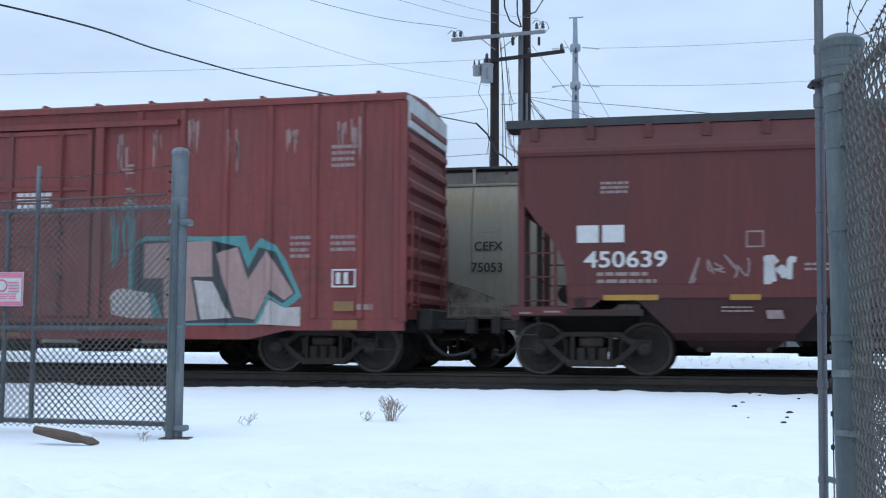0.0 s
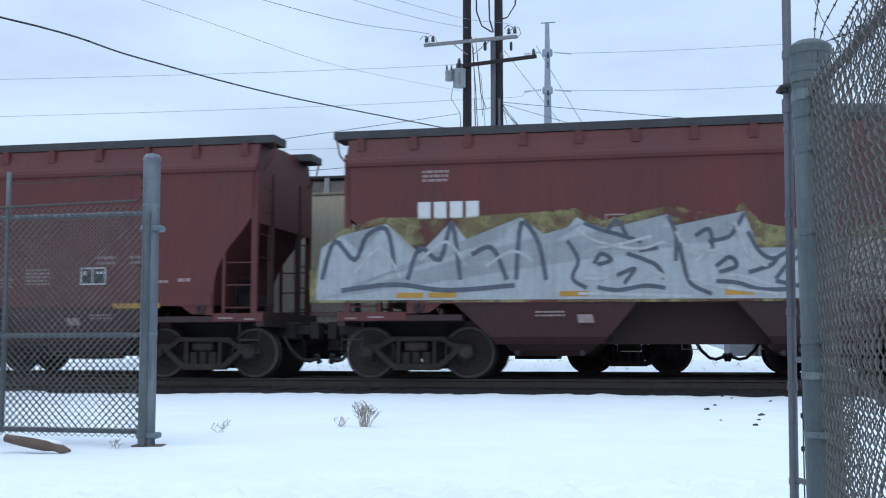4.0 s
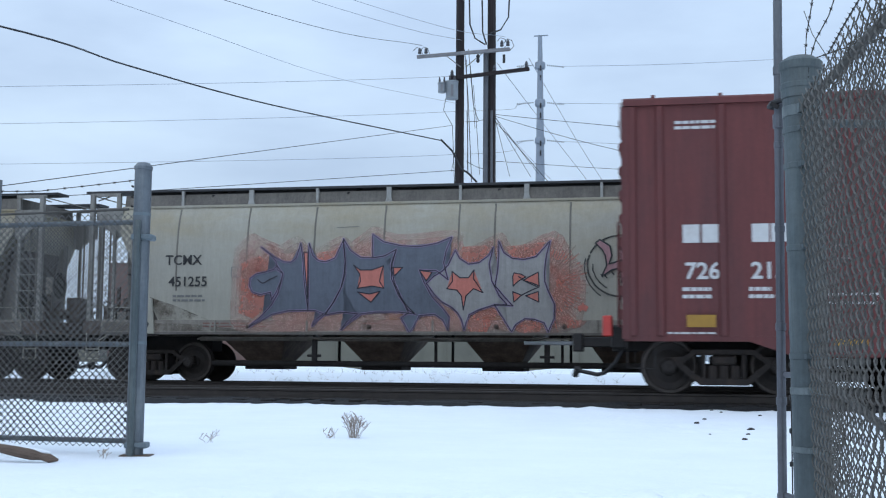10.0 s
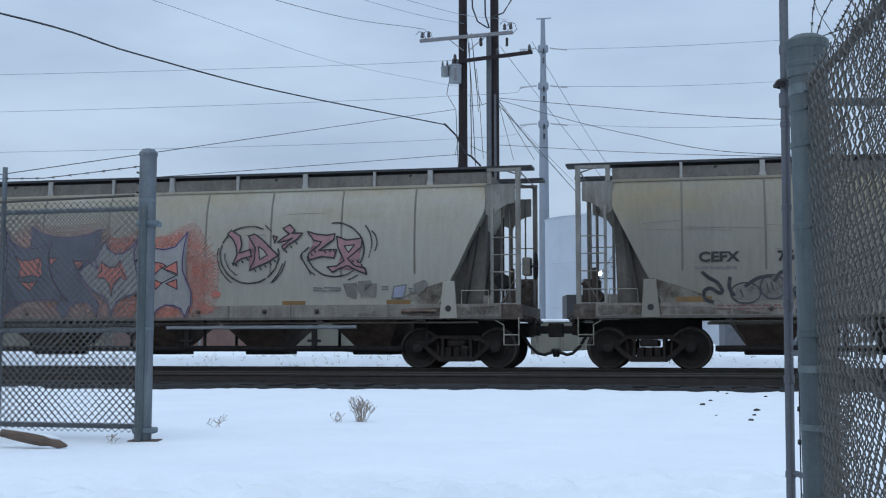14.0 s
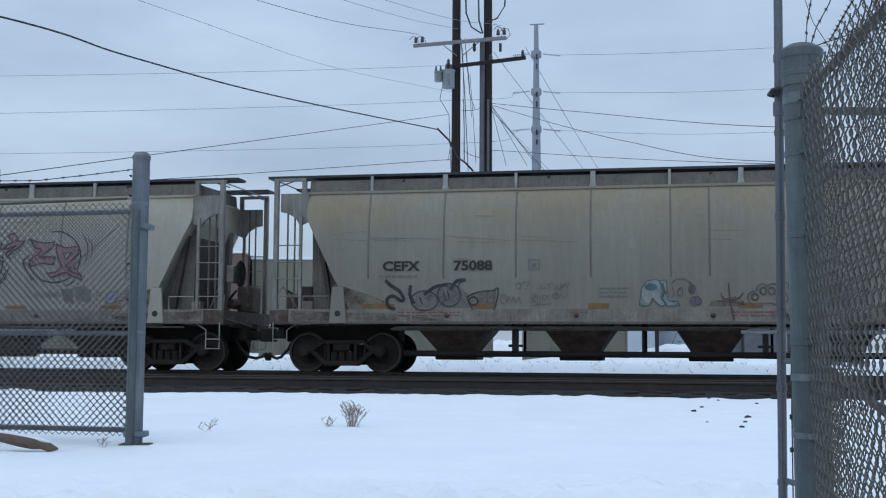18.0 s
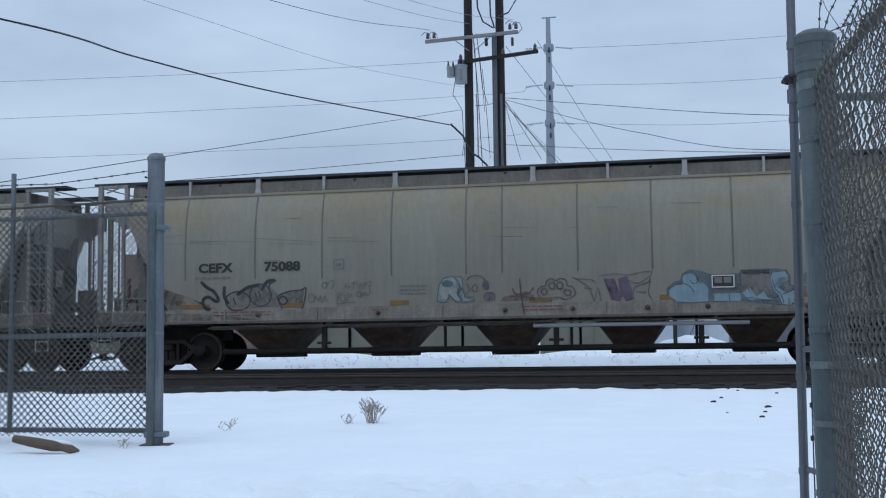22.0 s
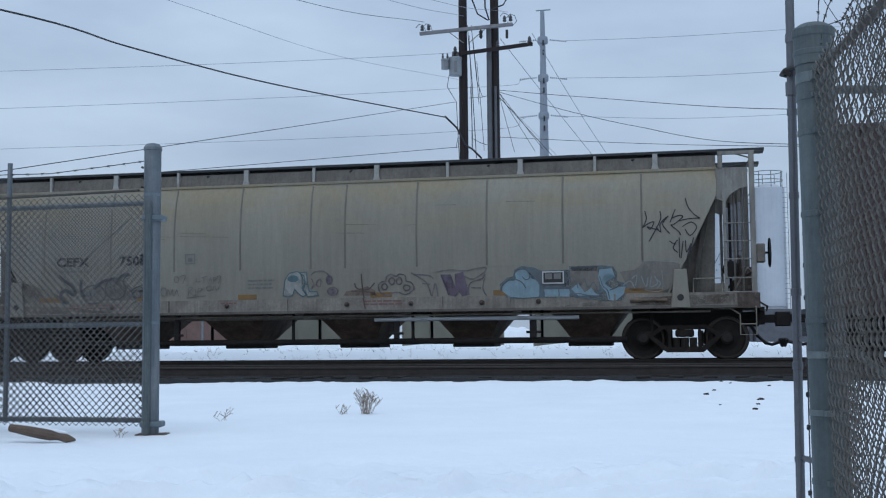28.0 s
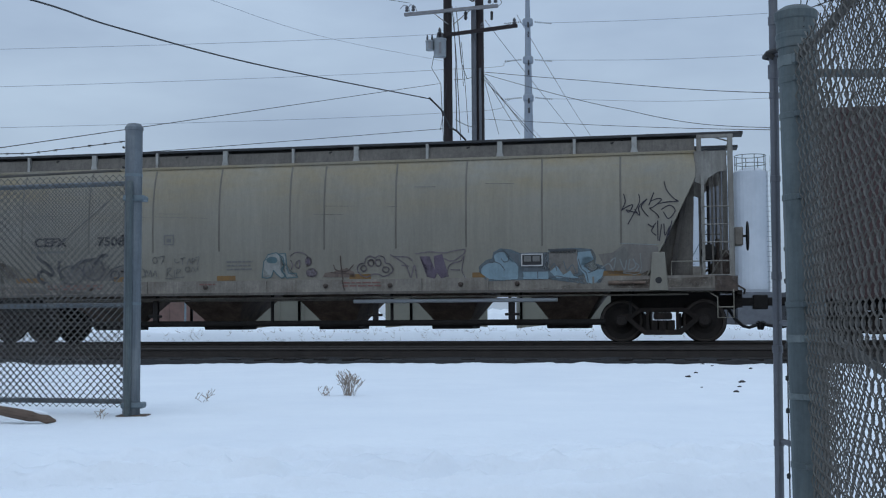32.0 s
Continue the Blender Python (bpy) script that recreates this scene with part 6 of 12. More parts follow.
spray("b2", "spray_white", 4, [(2.01, 1.35), (2.09, 1.46), (2.24, 1.50), (2.79, 1.41), (2.89, 0.87), (2.06, 1.02)])
spray("b2", "spray_white", 5, [(3.67, 1.64), (4.03, 1.61), (4.41, 0.96), (3.82, 0.93)])
spray("b2", "spray_white", 6, [(4.91, 0.85), (5.14, 1.28), (5.40, 1.14), (5.71, 1.16), (5.71, 0.81)])
spray("h5", "olive", 0, [(-5.13, 2.09), (-5.02, 2.20), (-4.72, 2.18), (-4.66, 2.08), (-4.91, 1.70), (-4.98, 1.23), (-5.59, 1.22), (-5.47, 1.38), (-5.14, 1.48)])
spray("h5", "olive", 1, [(-3.65, 2.31), (-3.54, 2.45), (-3.35, 2.36), (-3.38, 2.22)])
spray("h5", "olive", 2, [(-2.74, 2.24), (-2.64, 2.34), (-2.37, 2.28), (-2.38, 2.17)])
spray("h5", "charcoal", 3, [(-4.89, 1.70), (-4.74, 2.09), (-4.44, 2.25), (-4.14, 2.29), (-3.38, 2.30), (-3.01, 2.32), (-2.22, 2.28), (-1.62, 2.35), (0.33, 2.25), (0.29, 1.16), (-4.92, 1.22)])
spray("h5", "lilac", 4, [(-4.73, 1.25), (-4.76, 1.67), (-4.67, 1.95), (-4.53, 2.14), (-4.36, 2.15), (-4.25, 2.04), (-4.27, 1.67), (-4.34, 1.25)])
spray("h5", "lilac", 4, [(-4.24, 1.67), (-4.23, 2.09), (-4.15, 2.23), (-3.97, 2.28), (-3.83, 2.22), (-3.87, 1.66)])
spray("h5", "lilac", 4, [(-4.21, 1.57), (-4.03, 1.64), (-3.84, 1.57), (-3.73, 1.24), (-4.22, 1.25)])
spray("h5", "lilac", 4, [(-3.83, 2.13), (-3.69, 2.25), (-3.46, 2.29), (-3.43, 1.93), (-3.45, 1.65), (-3.44, 1.24), (-3.71, 1.24), (-3.82, 1.61)])
spray("h5", "lilac", 4, [(-3.38, 2.12), (-3.26, 2.24), (-3.15, 2.29), (-2.83, 2.20), (-2.79, 1.92), (-2.84, 1.46), (-2.76, 1.23), (-3.26, 1.24), (-3.34, 1.47)])
spray("h5", "lilac", 4, [(-2.83, 2.20), (-2.61, 2.23), (-2.25, 2.11), (-2.26, 1.86), (-2.71, 1.83), (-2.35, 1.73), (-2.37, 1.55), (-2.71, 1.53), (-2.79, 1.92)])
spray("h5", "lilac", 4, [(-2.25, 2.18), (-2.07, 2.24), (-1.92, 2.13), (-1.95, 1.72), (-2.18, 1.68), (-2.24, 1.82)])
spray("h5", "lilac", 4, [(-2.28, 1.59), (-2.05, 1.59), (-1.99, 1.36), (-2.10, 1.22), (-2.29, 1.27)])
spray("h5", "lilac", 4, [(-1.89, 2.27), (-1.66, 2.31), (-1.60, 1.81), (-1.86, 1.81)])
spray("h5", "lilac", 4, [(-1.93, 1.70), (-1.60, 1.73), (-1.57, 1.22), (-1.92, 1.22)])
spray("h5", "orchid", 8, [(-2.09, 2.22), (-1.62, 2.29), (-1.08, 2.23), (-1.01, 1.21), (-1.98, 1.23), (-2.02, 1.87)])
spray("h5", "orchid", 9, [(-0.88, 2.22), (-0.37, 2.21), (-0.35, 1.21), (-0.86, 1.21)])
for n_, (x_, z_, rx_, rz_) in enumerate(((-4.49, 1.72, 0.09, 0.10), (-4.11, 2.13, 0.11, 0.11), (-4.02, 1.80, 0.11, 0.13), (-3.66, 1.66, 0.15, 0.08), (-3.60, 2.12, 0.13, 0.13), (-3.24, 2.11, 0.11, 0.09), (-2.80, 1.60, 0.10, 0.08), (-2.57, 2.05, 0.09, 0.09), (-2.16, 1.45, 0.11, 0.13), (-4.12, 1.48, 0.07, 0.09), (-3.16, 1.40, 0.10, 0.06), (-2.08, 2.09, 0.08, 0.07))):
    spray("h5", "pink_mist", 6, blob(x_, z_, rx_, rz_, 12, 0.4, n_ + 0))
for n_, (x_, z_, rx_, rz_) in enumerate(((-4.42, 2.09, 0.12, 0.06), (-3.92, 2.17, 0.09, 0.07), (-3.75, 1.84, 0.10, 0.10), (-3.24, 1.93, 0.11, 0.11), (-3.94, 1.48, 0.10, 0.11), (-3.34, 1.68, 0.14, 0.04), (-2.70, 1.92, 0.09, 0.06), (-2.53, 1.73, 0.13, 0.05), (-2.89, 1.42, 0.12, 0.05), (-1.81, 2.18, 0.09, 0.11), (-1.87, 1.63, 0.11, 0.05), (-4.54, 1.30, 0.13, 0.03), (-3.62, 1.32, 0.11, 0.06), (-2.67, 1.29, 0.10, 0.04))):
    spray("h5", "pale_blue", 7, blob(x_, z_, rx_, rz_, 12, 0.4, n_ + 10))
for n_, (x_, z_, rx_, rz_) in enumerate(((-4.48, 1.84, 0.05, 0.05), (-3.56, 1.82, 0.05, 0.07), (-3.02, 1.99, 0.07, 0.04), (-3.12, 1.60, 0.14, 0.08), (-2.52, 1.99, 0.06, 0.04), (-3.62, 1.56, 0.08, 0.06), (-2.18, 1.54, 0.06, 0.06), (-1.87, 1.49, 0.14, 0.06), (-4.58, 1.48, 0.08, 0.08), (-2.80, 1.57, 0.06, 0.04))):
    spray("h5", "violet_line", 8, blob(x_, z_, rx_, rz_, 12, 0.4, n_ + 20))


def strokes(car, mat, y, ribs, k, w, *runs):
    polys = []
    for r in runs:
        polys += stroke(curve_pts(r, 4), w)
    if car in (g1, g2, g3):
        return tagged(spray_curved(car, mat, k + (6 if car is g2 else 0), polys, "graffiti_line"), kind="stuff")
    return tagged(place_on(polys, mat, "graffiti_line", car, y, ribs, 0.003 + 0.0012 * k), kind="stuff")


def outline(car, mat, k, w, pts):
    return tagged(spray_curved(car, mat, k + (6 if car is g2 else 0), stroke(pts + [pts[0]], w), "graffiti_line"), kind="stuff")


# letters, ringed pair of tags and patches on the second gray car
GLOW = [(-5.56, 2.96), (-5.12, 3.29), (-4.68, 2.96), (-4.10, 3.21), (-3.71, 2.94), (-3.10, 3.20), (-2.75, 3.04), (-2.40, 3.39), (-1.80, 3.21), (-0.47, 3.27), (-0.34, 2.91), (0.47, 3.22), (0.71, 2.90), (1.60, 3.24), (1.99, 2.76), (2.24, 2.38), (2.20, 1.64), (1.87, 1.26), (0.34, 1.20), (-1.50, 1.16), (-3.66, 1.19), (-5.47, 1.25), (-5.62, 2.17)]
for k_, (fz, fx) in enumerate(((1.13, 1.03), (1.0, 1.0), (0.86, 0.965), (0.7, 0.93))):
    ring_ = curve_pts([(-1.75 + (x + 1.75) * fx, max(1.17, 2.2 + (z - 2.2) * fz)) for x, z in GLOW + GLOW[:1]], 3)
    spray("g2", "peach", k_ * 1.7 - 6, ring_[:-1])
spray("g2", "coral_spray", 2, [(-5.52, 2.70), (-5.10, 2.89), (-4.68, 2.69), (-5.09, 2.50), (-5.34, 2.30), (-5.30, 1.97), (-4.82, 1.97), (-4.82, 1.77), (-5.20, 1.45), (-5.56, 1.58)])
spray("g2", "coral_spray", 2, [(-3.65, 2.94), (-3.30, 2.99), (-3.13, 3.13), (-3.21, 2.78), (-3.45, 2.71), (-3.71, 2.81)])
spray("g2", "coral_spray", 2, [(-0.34, 3.04), (0.18, 3.06), (0.29, 2.97), (0.06, 2.62), (-0.20, 2.63), (-0.40, 2.81)])
spray("g2", "coral_spray", 2, [(0.60, 3.03), (1.48, 3.12), (1.35, 2.82), (1.03, 2.73), (0.77, 2.78)])
spray("g2", "coral_spray", 2, [(-0.25, 1.39), (0.07, 1.64), (0.49, 1.70), (0.34, 1.44), (0.21, 1.16), (-0.18, 1.16)])
spray("g2", "coral_spray", 2, [(0.80, 1.26), (1.11, 1.44), (1.43, 1.39), (1.36, 1.16), (0.92, 1.14)])
spray("g2", "slate_letter", 3, [(-5.03, 3.09), (-4.71, 2.86), (-4.47, 2.74), (-4.31, 2.73), (-4.18, 2.82), (-4.08, 3.16), (-4.02, 2.82), (-3.98, 2.29), (-3.89, 1.64), (-4.37, 1.63), (-4.75, 1.55), (-5.06, 1.38), (-5.28, 1.26), (-4.98, 1.53), (-4.76, 1.76), (-4.61, 2.01), (-4.54, 2.24), (-4.49, 2.47), (-4.62, 2.56), (-4.66, 2.76), (-4.82, 2.93)])
spray("g2", "slate_letter", 4, [(-4.49, 2.48), (-4.55, 2.27), (-4.64, 2.06), (-4.76, 1.88), (-4.78, 2.05), (-5.03, 2.00), (-5.22, 2.06), (-5.29, 2.20), (-5.27, 2.37), (-5.13, 2.47), (-4.92, 2.51), (-4.71, 2.57), (-4.63, 2.66), (-4.56, 2.56)])
spray("g2", "slate_letter", 5, [(-3.88, 3.16), (-3.79, 2.88), (-3.65, 2.76), (-3.48, 2.73), (-3.26, 2.82), (-3.08, 3.22), (-3.02, 2.74), (-3.05, 2.42), (-3.12, 2.13), (-3.33, 1.77), (-3.51, 1.54), (-3.77, 1.28), (-3.71, 1.43), (-3.53, 1.56), (-3.73, 1.64), (-3.89, 1.64), (-3.88, 2.16), (-3.89, 2.82)])
spray("g2", "slate_letter", 6, [(-3.08, 3.26), (-2.91, 2.99), (-2.66, 2.82), (-2.36, 2.81), (-2.09, 2.86), (-1.84, 3.00), (-1.93, 2.67), (-1.95, 2.35), (-1.78, 1.96), (-1.56, 1.64), (-1.40, 1.55), (-1.77, 1.60), (-2.31, 1.60), (-2.65, 1.56), (-2.91, 1.36), (-3.10, 1.20), (-2.96, 1.38), (-2.72, 1.56), (-3.12, 1.60), (-3.48, 1.54), (-3.27, 1.84), (-3.10, 2.16), (-3.02, 2.44), (-3.02, 2.74)])
spray("g2", "slate_letter", 7, [(-2.40, 3.35), (-2.14, 3.17), (-1.74, 3.08), (-1.33, 3.05), (-0.93, 3.12), (-0.58, 3.26), (-0.71, 2.94), (-0.76, 2.68), (-0.66, 2.31), (-0.92, 2.51), (-1.31, 2.53), (-1.20, 2.25), (-1.01, 1.92), (-0.79, 1.69), (-0.64, 1.49), (-0.65, 1.20), (-0.76, 1.41), (-0.97, 1.55), (-1.32, 1.52), (-1.42, 1.28), (-1.52, 1.13), (-1.62, 1.31), (-1.73, 1.47), (-1.56, 1.58), (-1.71, 1.90), (-1.88, 2.26), (-1.96, 2.64), (-1.85, 2.99), (-2.12, 2.85), (-2.38, 2.81)])
spray("g2", "pale_letter", 8, [(-1.15, 2.23), (-0.99, 2.38), (-0.79, 2.50), (-0.66, 2.63), (-0.50, 2.96), (-0.40, 2.78), (-0.20, 2.65), (0.03, 2.68), (0.25, 2.84), (0.35, 3.02), (0.26, 2.65), (0.32, 2.27), (0.48, 1.95), (0.65, 1.76), (0.33, 1.74), (0.01, 1.64), (-0.19, 1.54), (-0.29, 1.20), (-0.34, 1.39), (-0.45, 1.58), (-0.58, 1.70), (-0.82, 1.83), (-0.98, 2.00)])
spray("g2", "pale_letter", 9, [(0.47, 3.15), (0.58, 2.90), (0.77, 2.77), (1.03, 2.74), (1.29, 2.80), (1.60, 3.14), (1.52, 2.83), (1.48, 2.51), (1.48, 2.26), (1.55, 2.07), (1.69, 1.76), (1.68, 1.45), (1.56, 1.16), (1.47, 1.36), (1.24, 1.44), (1.04, 1.45), (0.85, 1.32), (0.76, 1.16), (0.66, 1.32), (0.49, 1.57), (0.37, 1.76), (0.78, 1.73), (0.61, 1.91), (0.39, 2.17), (0.45, 2.52), (0.47, 2.84)])
spray("g2", "coral", 10, [(-2.82, 2.65), (-2.67, 2.54), (-2.40, 2.54), (-2.13, 2.63), (-2.19, 2.44), (-2.22, 2.28), (-2.12, 2.13), (-2.39, 2.18), (-2.73, 2.13), (-2.66, 2.29), (-2.68, 2.45)])
spray("g2", "coral", 10, [(-2.73, 2.05), (-2.45, 2.00), (-2.21, 2.06), (-2.42, 1.82)])
spray("g2", "coral", 10, [(-0.57, 2.49), (-0.39, 2.35), (-0.20, 2.35), (-0.08, 2.52), (-0.09, 2.33), (0.12, 2.02), (-0.09, 2.11), (-0.26, 1.95), (-0.32, 1.64), (-0.36, 1.95), (-0.46, 2.08), (-0.69, 2.11), (-0.56, 2.27)])
spray("g2", "coral", 10, [(0.78, 2.37), (0.81, 2.45), (0.97, 2.42), (1.07, 2.36), (0.89, 2.26), (0.79, 2.16)])
spray("g2", "coral", 10, [(1.12, 2.35), (1.34, 2.46), (1.36, 2.16), (1.20, 2.23), (1.02, 2.28)])
spray("g2", "coral", 10, [(0.78, 2.04), (0.97, 1.96), (0.80, 1.81)])
spray("g2", "coral", 10, [(1.06, 1.95), (1.34, 2.04), (1.35, 1.81)])
spray("g2", "coral", 10, [(-1.91, 2.59), (-1.69, 2.59), (-1.88, 2.40)])
spray("g2", "coral", 10, [(-1.31, 2.52), (-1.02, 2.48), (-1.15, 2.29)])
spray("g2", "coral", 10, [(-4.00, 2.95), (-3.90, 2.95), (-3.90, 1.90)])
outline(g2, "violet_line", 12, 0.050, [(-5.03, 3.09), (-4.71, 2.86), (-4.47, 2.74), (-4.31, 2.73), (-4.18, 2.82), (-4.08, 3.16), (-4.02, 2.82), (-3.98, 2.29), (-3.89, 1.64), (-4.37, 1.63), (-4.75, 1.55), (-5.06, 1.38), (-5.28, 1.26), (-4.98, 1.53), (-4.76, 1.76), (-4.61, 2.01), (-4.54, 2.24), (-4.49, 2.47), (-4.62, 2.56), (-4.66, 2.76), (-4.82, 2.93)])
outline(g2, "dark_line", 14, 0.024, [(-5.03, 3.09), (-4.71, 2.86), (-4.47, 2.74), (-4.31, 2.73), (-4.18, 2.82), (-4.08, 3.16), (-4.02, 2.82), (-3.98, 2.29), (-3.89, 1.64), (-4.37, 1.63), (-4.75, 1.55), (-5.06, 1.38), (-5.28, 1.26), (-4.98, 1.53), (-4.76, 1.76), (-4.61, 2.01), (-4.54, 2.24), (-4.49, 2.47), (-4.62, 2.56), (-4.66, 2.76), (-4.82, 2.93)])
outline(g2, "violet_line", 12, 0.050, [(-4.49, 2.48), (-4.55, 2.27), (-4.64, 2.06), (-4.76, 1.88), (-4.78, 2.05), (-5.03, 2.00), (-5.22, 2.06), (-5.29, 2.20), (-5.27, 2.37), (-5.13, 2.47), (-4.92, 2.51), (-4.71, 2.57), (-4.63, 2.66), (-4.56, 2.56)])
outline(g2, "dark_line", 14, 0.024, [(-4.49, 2.48), (-4.55, 2.27), (-4.64, 2.06), (-4.76, 1.88), (-4.78, 2.05), (-5.03, 2.00), (-5.22, 2.06), (-5.29, 2.20), (-5.27, 2.37), (-5.13, 2.47), (-4.92, 2.51), (-4.71, 2.57), (-4.63, 2.66), (-4.56, 2.56)])
outline(g2, "violet_line", 12, 0.050, [(-3.88, 3.16), (-3.79, 2.88), (-3.65, 2.76), (-3.48, 2.73), (-3.26, 2.82), (-3.08, 3.22), (-3.02, 2.74), (-3.05, 2.42), (-3.12, 2.13), (-3.33, 1.77), (-3.51, 1.54), (-3.77, 1.28), (-3.71, 1.43), (-3.53, 1.56), (-3.73, 1.64), (-3.89, 1.64), (-3.88, 2.16), (-3.89, 2.82)])
outline(g2, "dark_line", 14, 0.024, [(-3.88, 3.16), (-3.79, 2.88), (-3.65, 2.76), (-3.48, 2.73), (-3.26, 2.82), (-3.08, 3.22), (-3.02, 2.74), (-3.05, 2.42), (-3.12, 2.13), (-3.33, 1.77), (-3.51, 1.54), (-3.77, 1.28), (-3.71, 1.43), (-3.53, 1.56), (-3.73, 1.64), (-3.89, 1.64), (-3.88, 2.16), (-3.89, 2.82)])
outline(g2, "violet_line", 12, 0.050, [(-3.08, 3.26), (-2.91, 2.99), (-2.66, 2.82), (-2.36, 2.81), (-2.09, 2.86), (-1.84, 3.00), (-1.93, 2.67), (-1.95, 2.35), (-1.78, 1.96), (-1.56, 1.64), (-1.40, 1.55), (-1.77, 1.60), (-2.31, 1.60), (-2.65, 1.56), (-2.91, 1.36), (-3.10, 1.20), (-2.96, 1.38), (-2.72, 1.56), (-3.12, 1.60), (-3.48, 1.54), (-3.27, 1.84), (-3.10, 2.16), (-3.02, 2.44), (-3.02, 2.74)])
outline(g2, "dark_line", 14, 0.024, [(-3.08, 3.26), (-2.91, 2.99), (-2.66, 2.82), (-2.36, 2.81), (-2.09, 2.86), (-1.84, 3.00), (-1.93, 2.67), (-1.95, 2.35), (-1.78, 1.96), (-1.56, 1.64), (-1.40, 1.55), (-1.77, 1.60), (-2.31, 1.60), (-2.65, 1.56), (-2.91, 1.36), (-3.10, 1.20), (-2.96, 1.38), (-2.72, 1.56), (-3.12, 1.60), (-3.48, 1.54), (-3.27, 1.84), (-3.10, 2.16), (-3.02, 2.44), (-3.02, 2.74)])
outline(g2, "violet_line", 12, 0.050, [(-2.40, 3.35), (-2.14, 3.17), (-1.74, 3.08), (-1.33, 3.05), (-0.93, 3.12), (-0.58, 3.26), (-0.71, 2.94), (-0.76, 2.68), (-0.66, 2.31), (-0.92, 2.51), (-1.31, 2.53), (-1.20, 2.25), (-1.01, 1.92), (-0.79, 1.69), (-0.64, 1.49), (-0.65, 1.20), (-0.76, 1.41), (-0.97, 1.55), (-1.32, 1.52), (-1.42, 1.28), (-1.52, 1.13), (-1.62, 1.31), (-1.73, 1.47), (-1.56, 1.58), (-1.71, 1.90), (-1.88, 2.26), (-1.96, 2.64), (-1.85, 2.99), (-2.12, 2.85), (-2.38, 2.81)])
outline(g2, "dark_line", 14, 0.024, [(-2.40, 3.35), (-2.14, 3.17), (-1.74, 3.08), (-1.33, 3.05), (-0.93, 3.12), (-0.58, 3.26), (-0.71, 2.94), (-0.76, 2.68), (-0.66, 2.31), (-0.92, 2.51), (-1.31, 2.53), (-1.20, 2.25), (-1.01, 1.92), (-0.79, 1.69), (-0.64, 1.49), (-0.65, 1.20), (-0.76, 1.41), (-0.97, 1.55), (-1.32, 1.52), (-1.42, 1.28), (-1.52, 1.13), (-1.62, 1.31), (-1.73, 1.47), (-1.56, 1.58), (-1.71, 1.90), (-1.88, 2.26), (-1.96, 2.64), (-1.85, 2.99), (-2.12, 2.85), (-2.38, 2.81)])
outline(g2, "violet_line", 12, 0.050, [(-1.15, 2.23), (-0.99, 2.38), (-0.79, 2.50), (-0.66, 2.63), (-0.50, 2.96), (-0.40, 2.78), (-0.20, 2.65), (0.03, 2.68), (0.25, 2.84), (0.35, 3.02), (0.26, 2.65), (0.32, 2.27), (0.48, 1.95), (0.65, 1.76), (0.33, 1.74), (0.01, 1.64), (-0.19, 1.54), (-0.29, 1.20), (-0.34, 1.39), (-0.45, 1.58), (-0.58, 1.70), (-0.82, 1.83), (-0.98, 2.00)])
outline(g2, "dark_line", 14, 0.024, [(-1.15, 2.23), (-0.99, 2.38), (-0.79, 2.50), (-0.66, 2.63), (-0.50, 2.96), (-0.40, 2.78), (-0.20, 2.65), (0.03, 2.68), (0.25, 2.84), (0.35, 3.02), (0.26, 2.65), (0.32, 2.27), (0.48, 1.95), (0.65, 1.76), (0.33, 1.74), (0.01, 1.64), (-0.19, 1.54), (-0.29, 1.20), (-0.34, 1.39), (-0.45, 1.58), (-0.58, 1.70), (-0.82, 1.83), (-0.98, 2.00)])
outline(g2, "violet_line", 12, 0.050, [(0.47, 3.15), (0.58, 2.90), (0.77, 2.77), (1.03, 2.74), (1.29, 2.80), (1.60, 3.14), (1.52, 2.83), (1.48, 2.51), (1.48, 2.26), (1.55, 2.07), (1.69, 1.76), (1.68, 1.45), (1.56, 1.16), (1.47, 1.36), (1.24, 1.44), (1.04, 1.45), (0.85, 1.32), (0.76, 1.16), (0.66, 1.32), (0.49, 1.57), (0.37, 1.76), (0.78, 1.73), (0.61, 1.91), (0.39, 2.17), (0.45, 2.52), (0.47, 2.84)])
outline(g2, "dark_line", 14, 0.024, [(0.47, 3.15), (0.58, 2.90), (0.77, 2.77), (1.03, 2.74), (1.29, 2.80), (1.60, 3.14), (1.52, 2.83), (1.48, 2.51), (1.48, 2.26), (1.55, 2.07), (1.69, 1.76), (1.68, 1.45), (1.56, 1.16), (1.47, 1.36), (1.24, 1.44), (1.04, 1.45), (0.85, 1.32), (0.76, 1.16), (0.66, 1.32), (0.49, 1.57), (0.37, 1.76), (0.78, 1.73), (0.61, 1.91), (0.39, 2.17), (0.45, 2.52), (0.47, 2.84)])
outline(g2, "dark_line", 14, 0.024, [(-2.82, 2.65), (-2.67, 2.54), (-2.40, 2.54), (-2.13, 2.63), (-2.19, 2.44), (-2.22, 2.28), (-2.12, 2.13), (-2.39, 2.18), (-2.73, 2.13), (-2.66, 2.29), (-2.68, 2.45)])
outline(g2, "dark_line", 14, 0.024, [(-2.73, 2.05), (-2.45, 2.00), (-2.21, 2.06), (-2.42, 1.82)])
outline(g2, "dark_line", 14, 0.024, [(-0.57, 2.49), (-0.39, 2.35), (-0.20, 2.35), (-0.08, 2.52), (-0.09, 2.33), (0.12, 2.02), (-0.09, 2.11), (-0.26, 1.95), (-0.32, 1.64), (-0.36, 1.95), (-0.46, 2.08), (-0.69, 2.11), (-0.56, 2.27)])
outline(g2, "dark_line", 14, 0.024, [(0.78, 2.37), (0.81, 2.45), (0.97, 2.42), (1.07, 2.36), (0.89, 2.26), (0.79, 2.16)])
